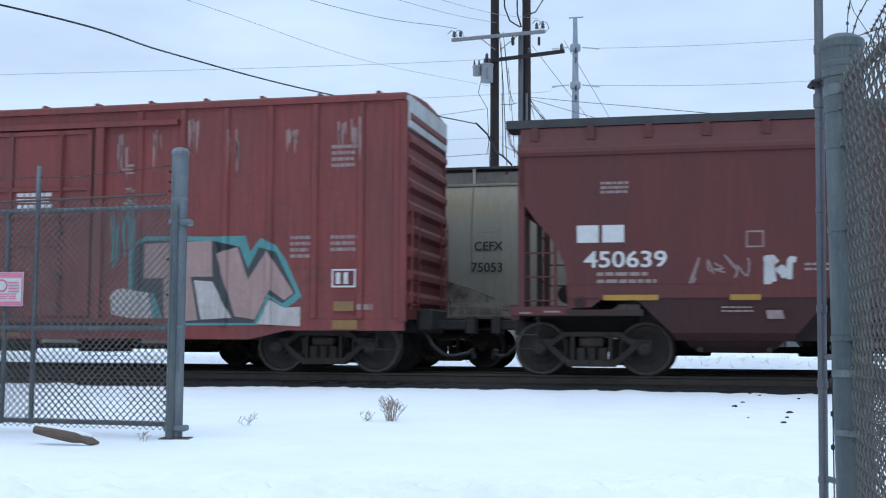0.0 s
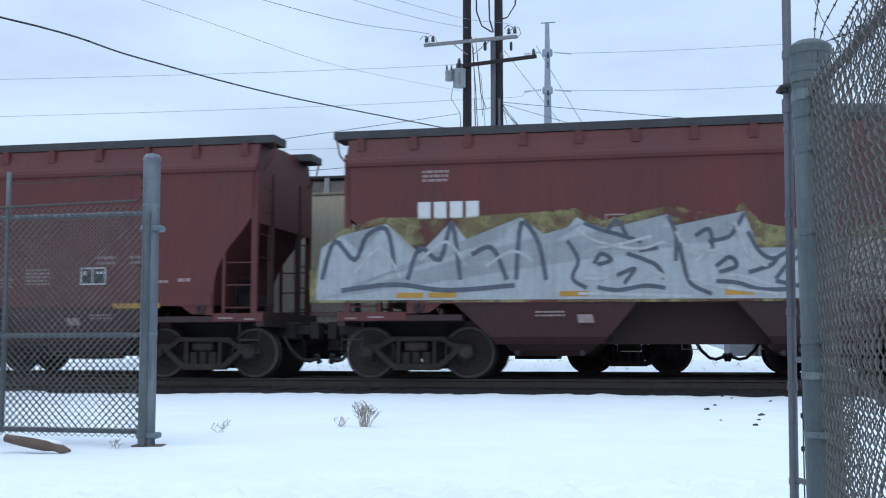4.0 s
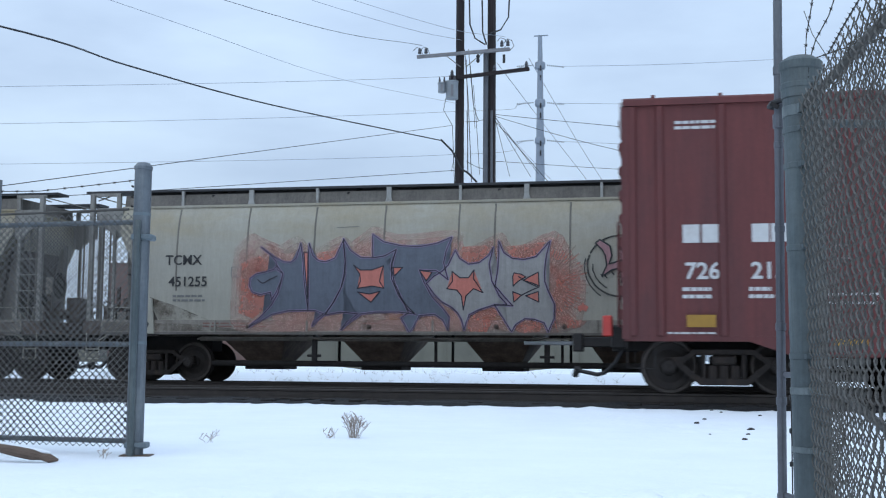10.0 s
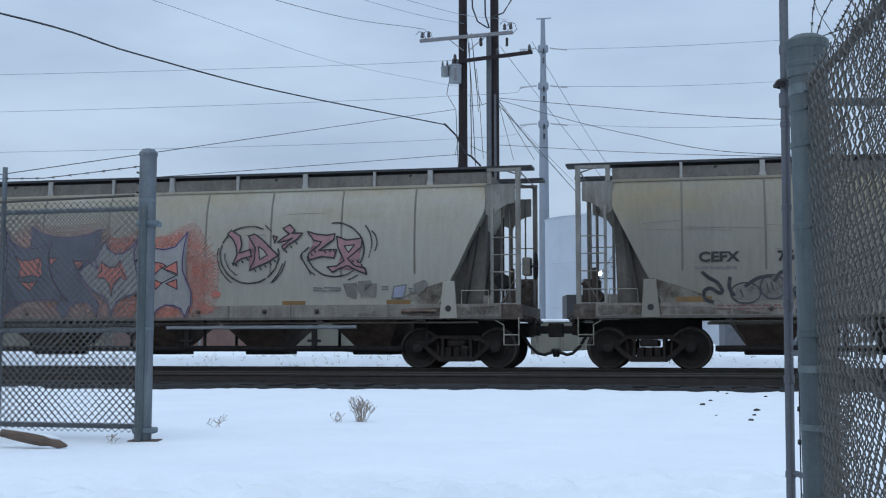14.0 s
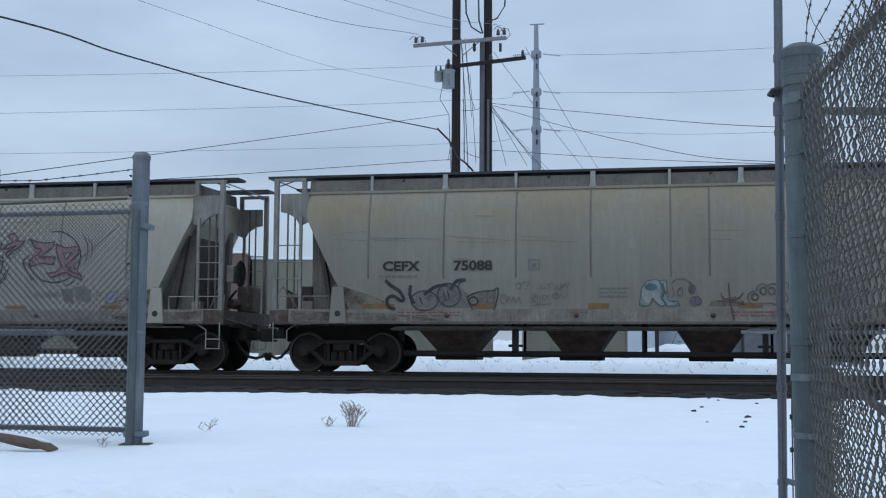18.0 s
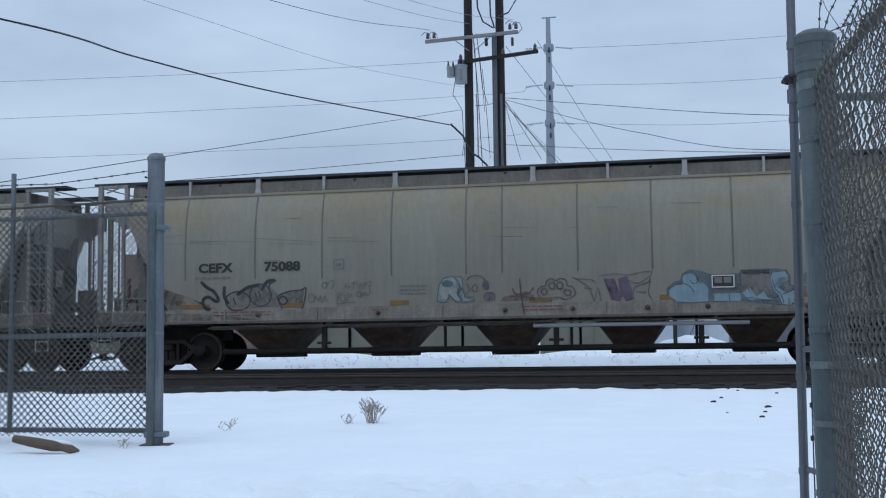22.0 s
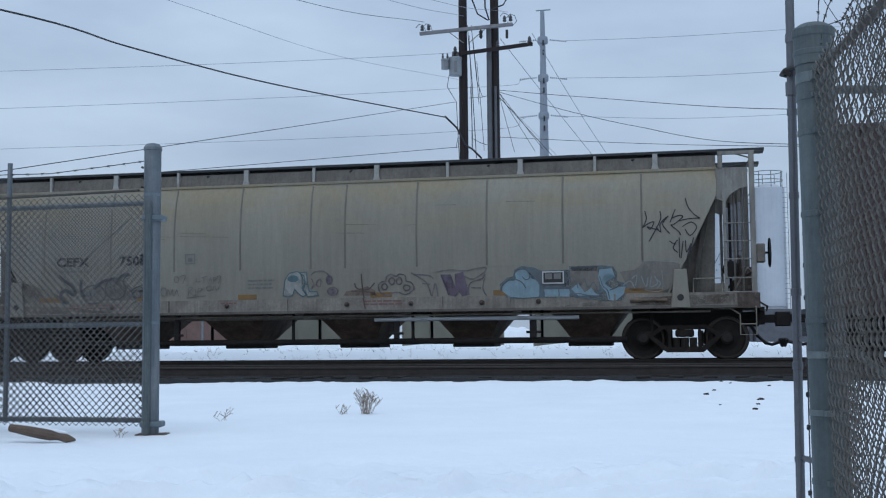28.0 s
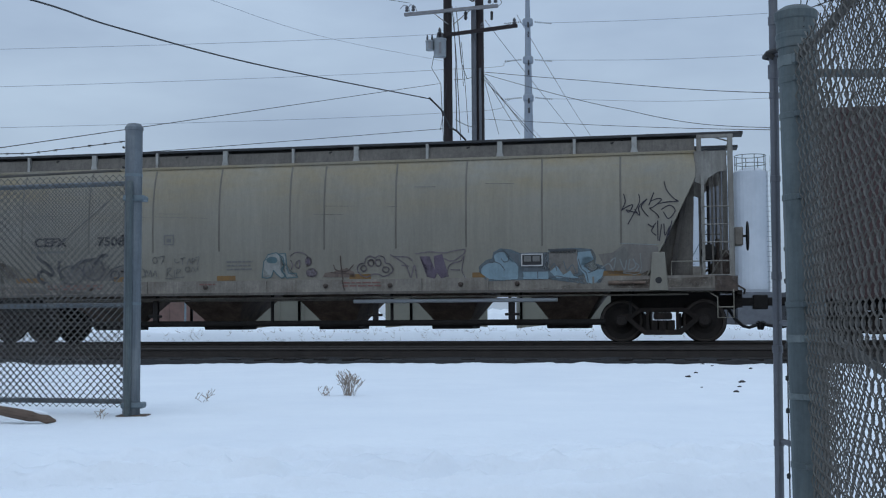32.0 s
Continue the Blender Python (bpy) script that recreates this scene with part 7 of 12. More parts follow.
outline(g2, "dark_line", 14, 0.024, [(1.12, 2.35), (1.34, 2.46), (1.36, 2.16), (1.20, 2.23), (1.02, 2.28)])
outline(g2, "dark_line", 14, 0.024, [(0.78, 2.04), (0.97, 1.96), (0.80, 1.81)])
outline(g2, "dark_line", 14, 0.024, [(1.06, 1.95), (1.34, 2.04), (1.35, 1.81)])
outline(g2, "dark_line", 14, 0.024, [(-1.91, 2.59), (-1.69, 2.59), (-1.88, 2.40)])
outline(g2, "dark_line", 14, 0.024, [(-1.31, 2.52), (-1.02, 2.48), (-1.15, 2.29)])
outline(g2, "dark_line", 14, 0.024, [(-4.00, 2.95), (-3.90, 2.95), (-3.90, 1.90)])
strokes(g2, "dark_line", 0, (), 14, 0.024, [(-5.09, 2.34), (-4.97, 2.26), (-4.81, 2.34), (-4.63, 2.42)], [(-1.78, 2.02), (-1.62, 1.77), (-1.43, 1.58)], [(0.91, 2.37), (1.10, 2.24), (1.33, 2.14)], [(0.97, 1.96), (1.17, 2.06), (1.36, 2.14)])
spray("g2", "rose", 6, [(2.58, 3.08), (2.67, 3.16), (2.89, 3.02), (2.93, 2.81), (2.87, 2.63), (2.99, 2.66), (3.14, 2.71), (3.17, 2.55), (2.93, 2.50), (2.78, 2.40), (2.72, 2.38), (2.82, 2.60), (2.79, 2.81), (2.72, 2.94)])
outline(g2, "black", 9, 0.034, [(2.58, 3.08), (2.67, 3.16), (2.89, 3.02), (2.93, 2.81), (2.87, 2.63), (2.99, 2.66), (3.14, 2.71), (3.17, 2.55), (2.93, 2.50), (2.78, 2.40), (2.72, 2.38), (2.82, 2.60), (2.79, 2.81), (2.72, 2.94)])
spray("g2", "rose", 6, [(3.09, 3.02), (3.24, 3.06), (3.43, 2.93), (3.62, 2.74), (3.81, 2.56), (3.55, 2.40), (3.31, 2.31), (3.12, 2.23), (3.24, 2.47), (3.26, 2.75), (3.18, 2.87)])
outline(g2, "black", 9, 0.034, [(3.09, 3.02), (3.24, 3.06), (3.43, 2.93), (3.62, 2.74), (3.81, 2.56), (3.55, 2.40), (3.31, 2.31), (3.12, 2.23), (3.24, 2.47), (3.26, 2.75), (3.18, 2.87)])
spray("g2", "rose", 6, [(3.80, 2.86), (3.92, 2.96), (4.08, 3.05), (3.99, 3.11), (3.92, 3.18), (4.08, 3.26), (4.21, 3.13), (4.13, 3.06), (4.38, 3.06), (4.26, 2.92), (4.05, 2.80), (3.94, 2.68), (3.90, 2.76), (4.15, 2.95), (3.99, 2.89)])
outline(g2, "black", 9, 0.034, [(3.80, 2.86), (3.92, 2.96), (4.08, 3.05), (3.99, 3.11), (3.92, 3.18), (4.08, 3.26), (4.21, 3.13), (4.13, 3.06), (4.38, 3.06), (4.26, 2.92), (4.05, 2.80), (3.94, 2.68), (3.90, 2.76), (4.15, 2.95), (3.99, 2.89)])
spray("g2", "rose", 6, [(3.68, 3.01), (3.78, 2.98), (3.73, 2.85)])
outline(g2, "black", 9, 0.034, [(3.68, 3.01), (3.78, 2.98), (3.73, 2.85)])
spray("g2", "rose", 6, [(4.50, 3.10), (4.72, 3.03), (4.96, 3.00), (5.16, 3.03), (5.13, 2.90), (4.94, 2.77), (4.78, 2.65), (4.96, 2.67), (5.20, 2.67), (5.14, 2.48), (4.84, 2.52), (4.52, 2.43), (4.54, 2.59), (4.78, 2.77), (4.84, 2.85), (4.66, 2.89)])
outline(g2, "black", 9, 0.034, [(4.50, 3.10), (4.72, 3.03), (4.96, 3.00), (5.16, 3.03), (5.13, 2.90), (4.94, 2.77), (4.78, 2.65), (4.96, 2.67), (5.20, 2.67), (5.14, 2.48), (4.84, 2.52), (4.52, 2.43), (4.54, 2.59), (4.78, 2.77), (4.84, 2.85), (4.66, 2.89)])
spray("g2", "rose", 6, [(5.20, 2.97), (5.44, 2.88), (5.80, 2.92), (5.78, 2.72), (5.56, 2.54), (5.46, 2.46), (5.62, 2.30), (5.86, 2.24), (5.90, 2.11), (5.68, 2.19), (5.46, 2.30), (5.26, 2.24), (5.10, 2.16), (4.98, 2.28), (5.20, 2.30), (5.38, 2.42), (5.32, 2.54), (5.23, 2.73)])
outline(g2, "black", 9, 0.034, [(5.20, 2.97), (5.44, 2.88), (5.80, 2.92), (5.78, 2.72), (5.56, 2.54), (5.46, 2.46), (5.62, 2.30), (5.86, 2.24), (5.90, 2.11), (5.68, 2.19), (5.46, 2.30), (5.26, 2.24), (5.10, 2.16), (4.98, 2.28), (5.20, 2.30), (5.38, 2.42), (5.32, 2.54), (5.23, 2.73)])
spray("g2", "gray_fresh", 7, [(3.34, 2.77), (3.47, 2.68), (3.55, 2.57), (3.37, 2.47)])
outline(g2, "black", 9, 0.028, [(3.34, 2.77), (3.47, 2.68), (3.55, 2.57), (3.37, 2.47)])
spray("g2", "gray_fresh", 7, [(5.38, 2.75), (5.62, 2.77), (5.48, 2.60)])
outline(g2, "black", 9, 0.028, [(5.38, 2.75), (5.62, 2.77), (5.48, 2.60)])
strokes(g2, "soot_line", 0, (), 5, 0.038, [(3.50, 2.03), (3.37, 1.97), (3.23, 1.94), (3.08, 1.93), (2.94, 1.95), (2.80, 2.00), (2.67, 2.08), (2.57, 2.17), (2.49, 2.29), (2.43, 2.42), (2.41, 2.55), (2.41, 2.69), (2.45, 2.82)], [(2.47, 2.87), (2.52, 2.95), (2.58, 3.02), (2.64, 3.08), (2.72, 3.14), (2.80, 3.18), (2.89, 3.21), (2.98, 3.23), (3.07, 3.24), (3.17, 3.24), (3.26, 3.23), (3.35, 3.20), (3.44, 3.17)], [(5.08, 3.27), (5.21, 3.28), (5.34, 3.26), (5.46, 3.21), (5.57, 3.15), (5.66, 3.07), (5.74, 2.98), (5.80, 2.87), (5.83, 2.76), (5.84, 2.65), (5.82, 2.53), (5.78, 2.42), (5.72, 2.32)], [(5.58, 2.19), (5.49, 2.13), (5.38, 2.09), (5.28, 2.07), (5.16, 2.06), (5.05, 2.07), (4.94, 2.09), (4.84, 2.13), (4.75, 2.19), (4.66, 2.26), (4.60, 2.34), (4.54, 2.43), (4.51, 2.53)], [(3.81, 2.71), (3.82, 2.65), (3.83, 2.59), (3.82, 2.53), (3.82, 2.47), (3.80, 2.41), (3.78, 2.36), (3.76, 2.30), (3.73, 2.25), (3.69, 2.20), (3.65, 2.15), (3.61, 2.11), (3.56, 2.07)])
strokes(g2, "soot_line", 0, (), 5, 0.026, [(2.68, 1.95), (2.61, 2.00), (2.56, 2.05), (2.51, 2.11), (2.46, 2.17), (2.42, 2.24), (2.39, 2.30), (2.37, 2.38), (2.35, 2.45), (2.34, 2.52), (2.34, 2.60), (2.35, 2.67), (2.37, 2.75)], [(3.98, 2.43), (3.97, 2.38), (3.95, 2.34), (3.94, 2.29), (3.92, 2.25), (3.90, 2.20), (3.87, 2.16), (3.84, 2.12), (3.81, 2.08), (3.78, 2.05), (3.75, 2.01), (3.71, 1.98), (3.67, 1.95)], [(2.82, 2.12), (2.77, 2.14), (2.73, 2.18), (2.69, 2.21), (2.65, 2.25), (2.62, 2.29), (2.59, 2.33), (2.57, 2.38), (2.55, 2.43), (2.53, 2.47), (2.52, 2.52), (2.52, 2.57), (2.52, 2.62)], [(4.69, 2.10), (4.65, 2.13), (4.61, 2.16), (4.57, 2.19), (4.54, 2.23), (4.51, 2.27), (4.48, 2.31), (4.45, 2.35), (4.43, 2.39), (4.41, 2.44), (4.39, 2.48), (4.38, 2.53), (4.37, 2.57)], [(5.68, 2.09), (5.67, 2.08), (5.65, 2.07), (5.63, 2.06), (5.62, 2.05), (5.60, 2.04), (5.58, 2.03), (5.56, 2.02), (5.54, 2.01), (5.52, 2.01), (5.51, 2.00), (5.49, 1.99), (5.47, 1.98)])
strokes(g2, "soot_line", 0, (), 5, 0.032, [(5.87, 3.21), (5.98, 3.02), (6.02, 2.78), (5.95, 2.48)], [(6.02, 3.08), (6.11, 2.96), (6.14, 2.78), (6.09, 2.62)], [(4.54, 2.73), (4.35, 2.55), (4.45, 2.37), (4.59, 2.12)], [(3.92, 2.37), (3.80, 2.13), (3.64, 1.94)], [(3.49, 3.26), (3.64, 3.11)])
strokes(g2, "black", 0, (), 9, 0.03, [(2.78, 2.38), (2.82, 2.33)], [(2.70, 2.40), (2.73, 2.35)], [(3.24, 2.25), (3.28, 2.20)], [(3.37, 2.29), (3.41, 2.24)], [(3.49, 2.34), (3.53, 2.29)], [(3.62, 2.40), (3.65, 2.35)], [(3.71, 2.46), (3.75, 2.41)], [(2.93, 2.45), (2.97, 2.40)], [(3.06, 2.50), (3.10, 2.45)], [(4.60, 2.59), (4.63, 2.54)], [(4.67, 2.66), (4.71, 2.61)], [(4.55, 2.49), (4.58, 2.44)], [(5.02, 2.67), (5.06, 2.62)], [(5.13, 2.65), (5.17, 2.61)], [(4.91, 2.64), (4.95, 2.60)], [(5.68, 2.42), (5.72, 2.37)], [(5.78, 2.33), (5.81, 2.28)], [(5.56, 2.43), (5.60, 2.38)], [(3.99, 2.68), (4.02, 2.63)], [(4.11, 2.77), (4.14, 2.73)], [(4.23, 2.86), (4.27, 2.81)])
strokes(g2, "coral_spray", 0, (), 2, 0.028, [(1.51, 2.52), (1.59, 3.08)], [(1.53, 2.51), (1.68, 3.19)], [(1.54, 2.51), (1.78, 3.29)], [(1.57, 2.50), (1.80, 3.07)], [(1.60, 2.49), (1.91, 3.15)], [(1.61, 2.47), (1.89, 2.94)], [(1.63, 2.45), (2.01, 3.00)], [(1.65, 2.44), (2.15, 3.03)], [(1.66, 2.41), (2.08, 2.83)], [(1.67, 2.40), (2.22, 2.86)], [(1.70, 2.37), (2.12, 2.67)], [(1.70, 2.35), (2.25, 2.67)])
strokes(g2, "coral_spray", 0, (), 2, 0.036, [(1.71, 2.32), (2.39, 2.64)], [(1.72, 2.30), (2.26, 2.49)], [(1.73, 2.27), (2.38, 2.44)], [(1.74, 2.25), (2.23, 2.33)], [(1.74, 2.22), (2.36, 2.27)], [(1.74, 2.20), (2.47, 2.18)], [(1.74, 2.17), (2.30, 2.11)], [(1.74, 2.14), (2.40, 2.01)], [(1.73, 2.11), (2.22, 1.97)], [(1.73, 2.09), (2.31, 1.86)], [(1.71, 2.06), (2.39, 1.72)], [(1.70, 2.04), (2.20, 1.74)])
strokes(g2, "coral_spray", 0, (), 2, 0.026, [(1.69, 2.01), (2.26, 1.60)], [(1.68, 2.00), (2.07, 1.64)], [(1.66, 1.97), (2.12, 1.50)], [(1.65, 1.96), (2.14, 1.34)], [(1.63, 1.94), (1.97, 1.44)], [(1.61, 1.92), (1.97, 1.29)], [(1.59, 1.91), (1.83, 1.41)], [(1.58, 1.90), (1.82, 1.26)], [(1.55, 1.89), (1.78, 1.11)], [(1.52, 1.89), (1.66, 1.28)])
spray("g2", "coral", 3, [(2.18, 1.71), (2.27, 1.75), (2.30, 1.81), (2.33, 1.75), (2.42, 1.71), (2.35, 1.67), (2.37, 1.60), (2.30, 1.64), (2.22, 1.60), (2.25, 1.67)])
spray("g2", "coral_spray", 2, [(1.81, 1.49), (2.00, 1.54), (2.10, 1.44), (2.40, 1.39), (2.25, 1.26), (1.87, 1.24)])
spray("g2", "gray_patch", 3, [(5.34, 1.90), (5.68, 1.92), (5.65, 1.56), (5.44, 1.61)])
spray("g2", "gray_patch", 3, [(5.69, 1.95), (5.99, 1.97), (6.03, 1.87), (5.91, 1.75), (5.77, 1.57), (5.71, 1.75)])
spray("g2", "gray_patch", 3, [(5.83, 1.87), (6.13, 1.90), (6.10, 1.58), (5.86, 1.61)])
spray("g2", "gray_patch", 3, [(6.97, 1.87), (7.23, 1.97), (7.32, 1.87), (7.23, 1.75), (7.09, 1.63), (7.00, 1.70)])
spray("g2", "lilac", 4, [(6.53, 1.82), (6.81, 1.86), (6.74, 1.58), (6.48, 1.56)])
outline(g2, "dim", 5, 0.03, [(6.53, 1.82), (6.81, 1.86), (6.74, 1.58), (6.48, 1.56)])
strokes(g2, "dim", 0, (), 4, 0.03, [(4.65, 1.82), (4.84, 1.80)], [(4.90, 1.82), (5.29, 1.80)], [(4.65, 1.76), (4.96, 1.74)], [(5.02, 1.75), (5.29, 1.75)], [(6.25, 1.82), (6.39, 1.82)], [(6.25, 1.76), (6.39, 1.76)], [(6.88, 1.77), (6.95, 1.77)], [(6.88, 1.70), (6.95, 1.70)])
for x0 in (-2.0, 0.1, 3.9, 6.35):
    spray_curved(g2, "orange", 2, [quad(x0, x0 + 0.55, 1.43, 1.52)], "reflector_strip")
# third gray car
for x0, w in ((-7.25, 0.75), (-4.75, 0.5), (-2.2, 0.45), (0.95, 0.5), (3.75, 0.5), (6.6, 0.8)):
    spray_curved(g3, "orange", 2, [quad(x0, x0 + w, 1.43, 1.54)], "reflector_strip")
place_on(frame_polys(4.84, 5.31, 1.66, 1.93, 0.025), "white", "data_panel", g3, -1.60)
place_on([quad(4.865, 5.285, 1.685, 1.905)], "black", "data_panel", g3, -1.594)
tagged(spray_curved(g3, "dim", 3, frame_polys(-3.49, -3.24, 2.27, 2.51, 0.025) + [quad(-3.42, -3.31, 2.33, 2.42)], "plate_square"), kind="stuff")
tagged(spray_curved(g2, "dim", 3, frame_polys(-5.75, -5.5, 2.4, 2.64, 0.02), "plate_square"), kind="stuff")
random.seed(21)
tagged(spray_curved(g3, "dim", 3, bar_rows(-1.63, 1.84, 0.66, 0.035, 3, 0.05) + bar_rows(-6.4, 2.12, 0.9, 0.06, 1, 0.05), "data_stencil"), kind="stuff")
tagged(spray_curved(g2, "dim", 3, bar_rows(-6.75, 1.95, 0.85, 0.05, 2, 0.05), "data_stencil"), kind="stuff")
for gg in (g1, g2, g3):
    tagged(place_on(bar_rows(-5.6, 1.33, 1.6, 0.03, 2, 0.04) + bar_rows(1.3, 1.33, 1.0, 0.03, 2, 0.04) + bar_rows(-2.4, 1.33, 0.4, 0.03, 1, 0.04), "red_small", "data_stencil", gg, -1.604), kind="stuff")
strokes(g3, "slate_dark", 0, (), 6, 0.075, [(-6.69, 2.05), (-6.57, 1.94), (-6.39, 1.83), (-6.29, 1.66), (-6.35, 1.61), (-6.53, 1.71), (-6.66, 1.65), (-6.65, 1.49), (-6.49, 1.42)], [(-5.81, 1.75), (-5.57, 1.91), (-5.31, 1.96)], [(-5.22, 1.85), (-5.09, 2.03), (-4.91, 2.06)], [(-6.13, 1.93), (-6.14, 1.72), (-6.05, 1.56)])
strokes(g3, "slate_dark", 0, (), 7, 0.03, [(-5.50, 1.60), (-5.56, 1.48), (-5.71, 1.40), (-5.91, 1.40), (-6.06, 1.48), (-6.12, 1.61), (-6.06, 1.73), (-5.91, 1.81), (-5.72, 1.81), (-5.56, 1.73), (-5.50, 1.60)], [(-4.99, 1.73), (-5.04, 1.58), (-5.17, 1.49), (-5.33, 1.49), (-5.46, 1.58), (-5.51, 1.73), (-5.46, 1.88), (-5.33, 1.97), (-5.17, 1.97), (-5.04, 1.87), (-4.99, 1.73)], [(-4.85, 1.67), (-4.76, 1.74), (-4.50, 1.81), (-4.29, 1.82), (-4.16, 1.87), (-4.18, 1.66), (-4.25, 1.40)], [(-4.85, 1.67), (-4.80, 1.53), (-4.72, 1.40)], [(-4.61, 1.59), (-4.63, 1.54), (-4.68, 1.51), (-4.74, 1.51), (-4.79, 1.55), (-4.81, 1.60), (-4.79, 1.65), (-4.74, 1.68), (-4.68, 1.68), (-4.63, 1.64), (-4.61, 1.59)])
strokes(g3, "slate_dark", 0, (), 7, 0.03, [(-5.92, 1.68), (-5.86, 1.53)], [(-5.38, 1.79), (-5.34, 1.62)], [(-5.29, 1.82), (-5.25, 1.65)], [(-5.05, 1.85), (-5.02, 1.98), (-4.88, 2.06)])
strokes(g3, "dim", 0, (), 6, 0.018, [(-3.65, 1.92), (-3.68, 1.86), (-3.74, 1.86), (-3.77, 1.92), (-3.74, 1.98), (-3.68, 1.98), (-3.65, 1.92)], [(-3.62, 1.99), (-3.49, 2.01), (-3.55, 1.83)], [(-3.22, 1.95), (-3.21, 1.86), (-3.10, 1.88)], [(-3.03, 1.97), (-3.03, 1.81)], [(-3.08, 1.95), (-2.96, 1.98)])
strokes(g3, "dim", 0, (), 6, 0.018, [(-2.92, 1.81), (-2.87, 1.95), (-2.83, 1.82)], [(-2.79, 1.82), (-2.79, 1.95), (-2.72, 1.92), (-2.78, 1.88)], [(-2.72, 1.96), (-2.62, 1.98), (-2.67, 1.81)], [(-3.96, 1.64), (-4.00, 1.55), (-4.07, 1.55), (-4.11, 1.64), (-4.07, 1.72), (-4.00, 1.72), (-3.96, 1.64)], [(-3.96, 1.54), (-3.93, 1.69), (-3.87, 1.57), (-3.82, 1.69), (-3.80, 1.54)])
strokes(g3, "dim", 0, (), 6, 0.018, [(-3.77, 1.54), (-3.71, 1.68), (-3.67, 1.54)], [(-3.42, 1.53), (-3.41, 1.72), (-3.31, 1.72), (-3.39, 1.63), (-3.28, 1.53)], [(-3.24, 1.69), (-3.24, 1.53)], [(-3.19, 1.53), (-3.17, 1.70), (-3.08, 1.69), (-3.15, 1.62)], [(-3.46, 1.49), (-2.99, 1.53)])
strokes(g3, "dim", 0, (), 6, 0.018, [(-2.85, 1.70), (-2.88, 1.65), (-2.94, 1.65), (-2.97, 1.70), (-2.94, 1.75), (-2.88, 1.75), (-2.85, 1.70)], [(-2.82, 1.65), (-2.78, 1.75), (-2.72, 1.65)], [(-2.68, 1.67), (-2.65, 1.77)])
strokes(g3, "scuff", 0, (), 3, 0.008, [(-7.95, 3.11), (-7.11, 3.18)], [(-7.91, 2.99), (-7.15, 2.96)], [(-7.04, 3.03), (-5.46, 2.97)], [(-6.96, 2.96), (-6.06, 2.93)], [(-5.35, 3.04), (-3.85, 2.91)])
strokes(g3, "scuff", 0, (), 3, 0.008, [(-5.02, 2.91), (-4.00, 2.86)], [(-3.71, 2.93), (-2.42, 2.87)], [(-3.63, 3.00), (-2.99, 2.98)])
strokes(g3, "dark_line", 0, (), 6, 0.022, [(7.07, 3.18), (7.10, 3.01), (7.02, 2.83)], [(7.02, 2.83), (7.14, 2.91), (7.26, 2.94), (7.18, 2.79), (7.12, 2.84), (7.24, 2.80), (7.34, 2.77)], [(7.39, 3.17), (7.40, 3.00), (7.26, 2.72), (7.15, 2.53)], [(7.30, 2.84), (7.40, 2.72), (7.39, 2.90), (7.56, 3.06), (7.44, 2.89), (7.58, 2.69)], [(7.60, 2.93), (7.66, 3.08), (7.71, 3.20)], [(7.64, 3.02), (7.80, 3.07), (7.86, 3.03), (7.68, 2.88), (7.62, 2.86), (7.77, 2.73), (7.81, 2.65)])
strokes(g3, "dark_line", 0, (), 6, 0.022, [(7.78, 2.95), (7.98, 2.99), (8.22, 3.00)], [(7.93, 3.43), (7.98, 3.25), (8.10, 3.09), (8.22, 3.00)], [(7.86, 2.83), (8.04, 2.92), (8.15, 2.80), (8.01, 2.63), (7.91, 2.77)], [(7.58, 2.52), (7.67, 2.47), (7.74, 2.54)], [(7.70, 2.47), (7.65, 2.37), (7.74, 2.28)], [(7.78, 2.59), (7.78, 2.17)], [(7.86, 2.51), (7.81, 2.16)], [(7.91, 2.52), (7.93, 2.28), (8.03, 2.46), (7.93, 2.13)], [(8.08, 2.58), (8.00, 2.28)])
spray("g3", "rl_pale", 2, [(-1.11, 1.50), (-1.06, 1.85), (-0.95, 2.01), (-0.76, 2.05), (-0.60, 1.94), (-0.57, 1.77), (-0.66, 1.67), (-0.54, 1.52), (-0.64, 1.47), (-0.76, 1.56), (-0.83, 1.65), (-0.89, 1.50), (-1.00, 1.47)])
spray("g3", "rl_pale", 2, [(-0.70, 2.02), (-0.54, 2.03), (-0.52, 1.77), (-0.48, 1.58), (-0.30, 1.58), (-0.27, 1.49), (-0.52, 1.47), (-0.64, 1.62), (-0.57, 1.77)])
spray("g3", "teal_dull", 4, [(-0.73, 1.88), (-0.75, 1.84), (-0.80, 1.81), (-0.88, 1.81), (-0.94, 1.82), (-0.99, 1.85), (-1.00, 1.90), (-0.97, 1.93), (-0.91, 1.96), (-0.84, 1.96), (-0.77, 1.94), (-0.74, 1.90)])
outline(g3, "teal_dull", 5, 0.022, [(-1.11, 1.50), (-1.06, 1.85), (-0.95, 2.01), (-0.76, 2.05), (-0.60, 1.94), (-0.57, 1.77), (-0.66, 1.67), (-0.54, 1.52), (-0.64, 1.47), (-0.76, 1.56), (-0.83, 1.65), (-0.89, 1.50), (-1.00, 1.47)])
outline(g3, "teal_dull", 5, 0.022, [(-0.70, 2.02), (-0.54, 2.03), (-0.52, 1.77), (-0.48, 1.58), (-0.30, 1.58), (-0.27, 1.49), (-0.52, 1.47), (-0.64, 1.62), (-0.57, 1.77)])
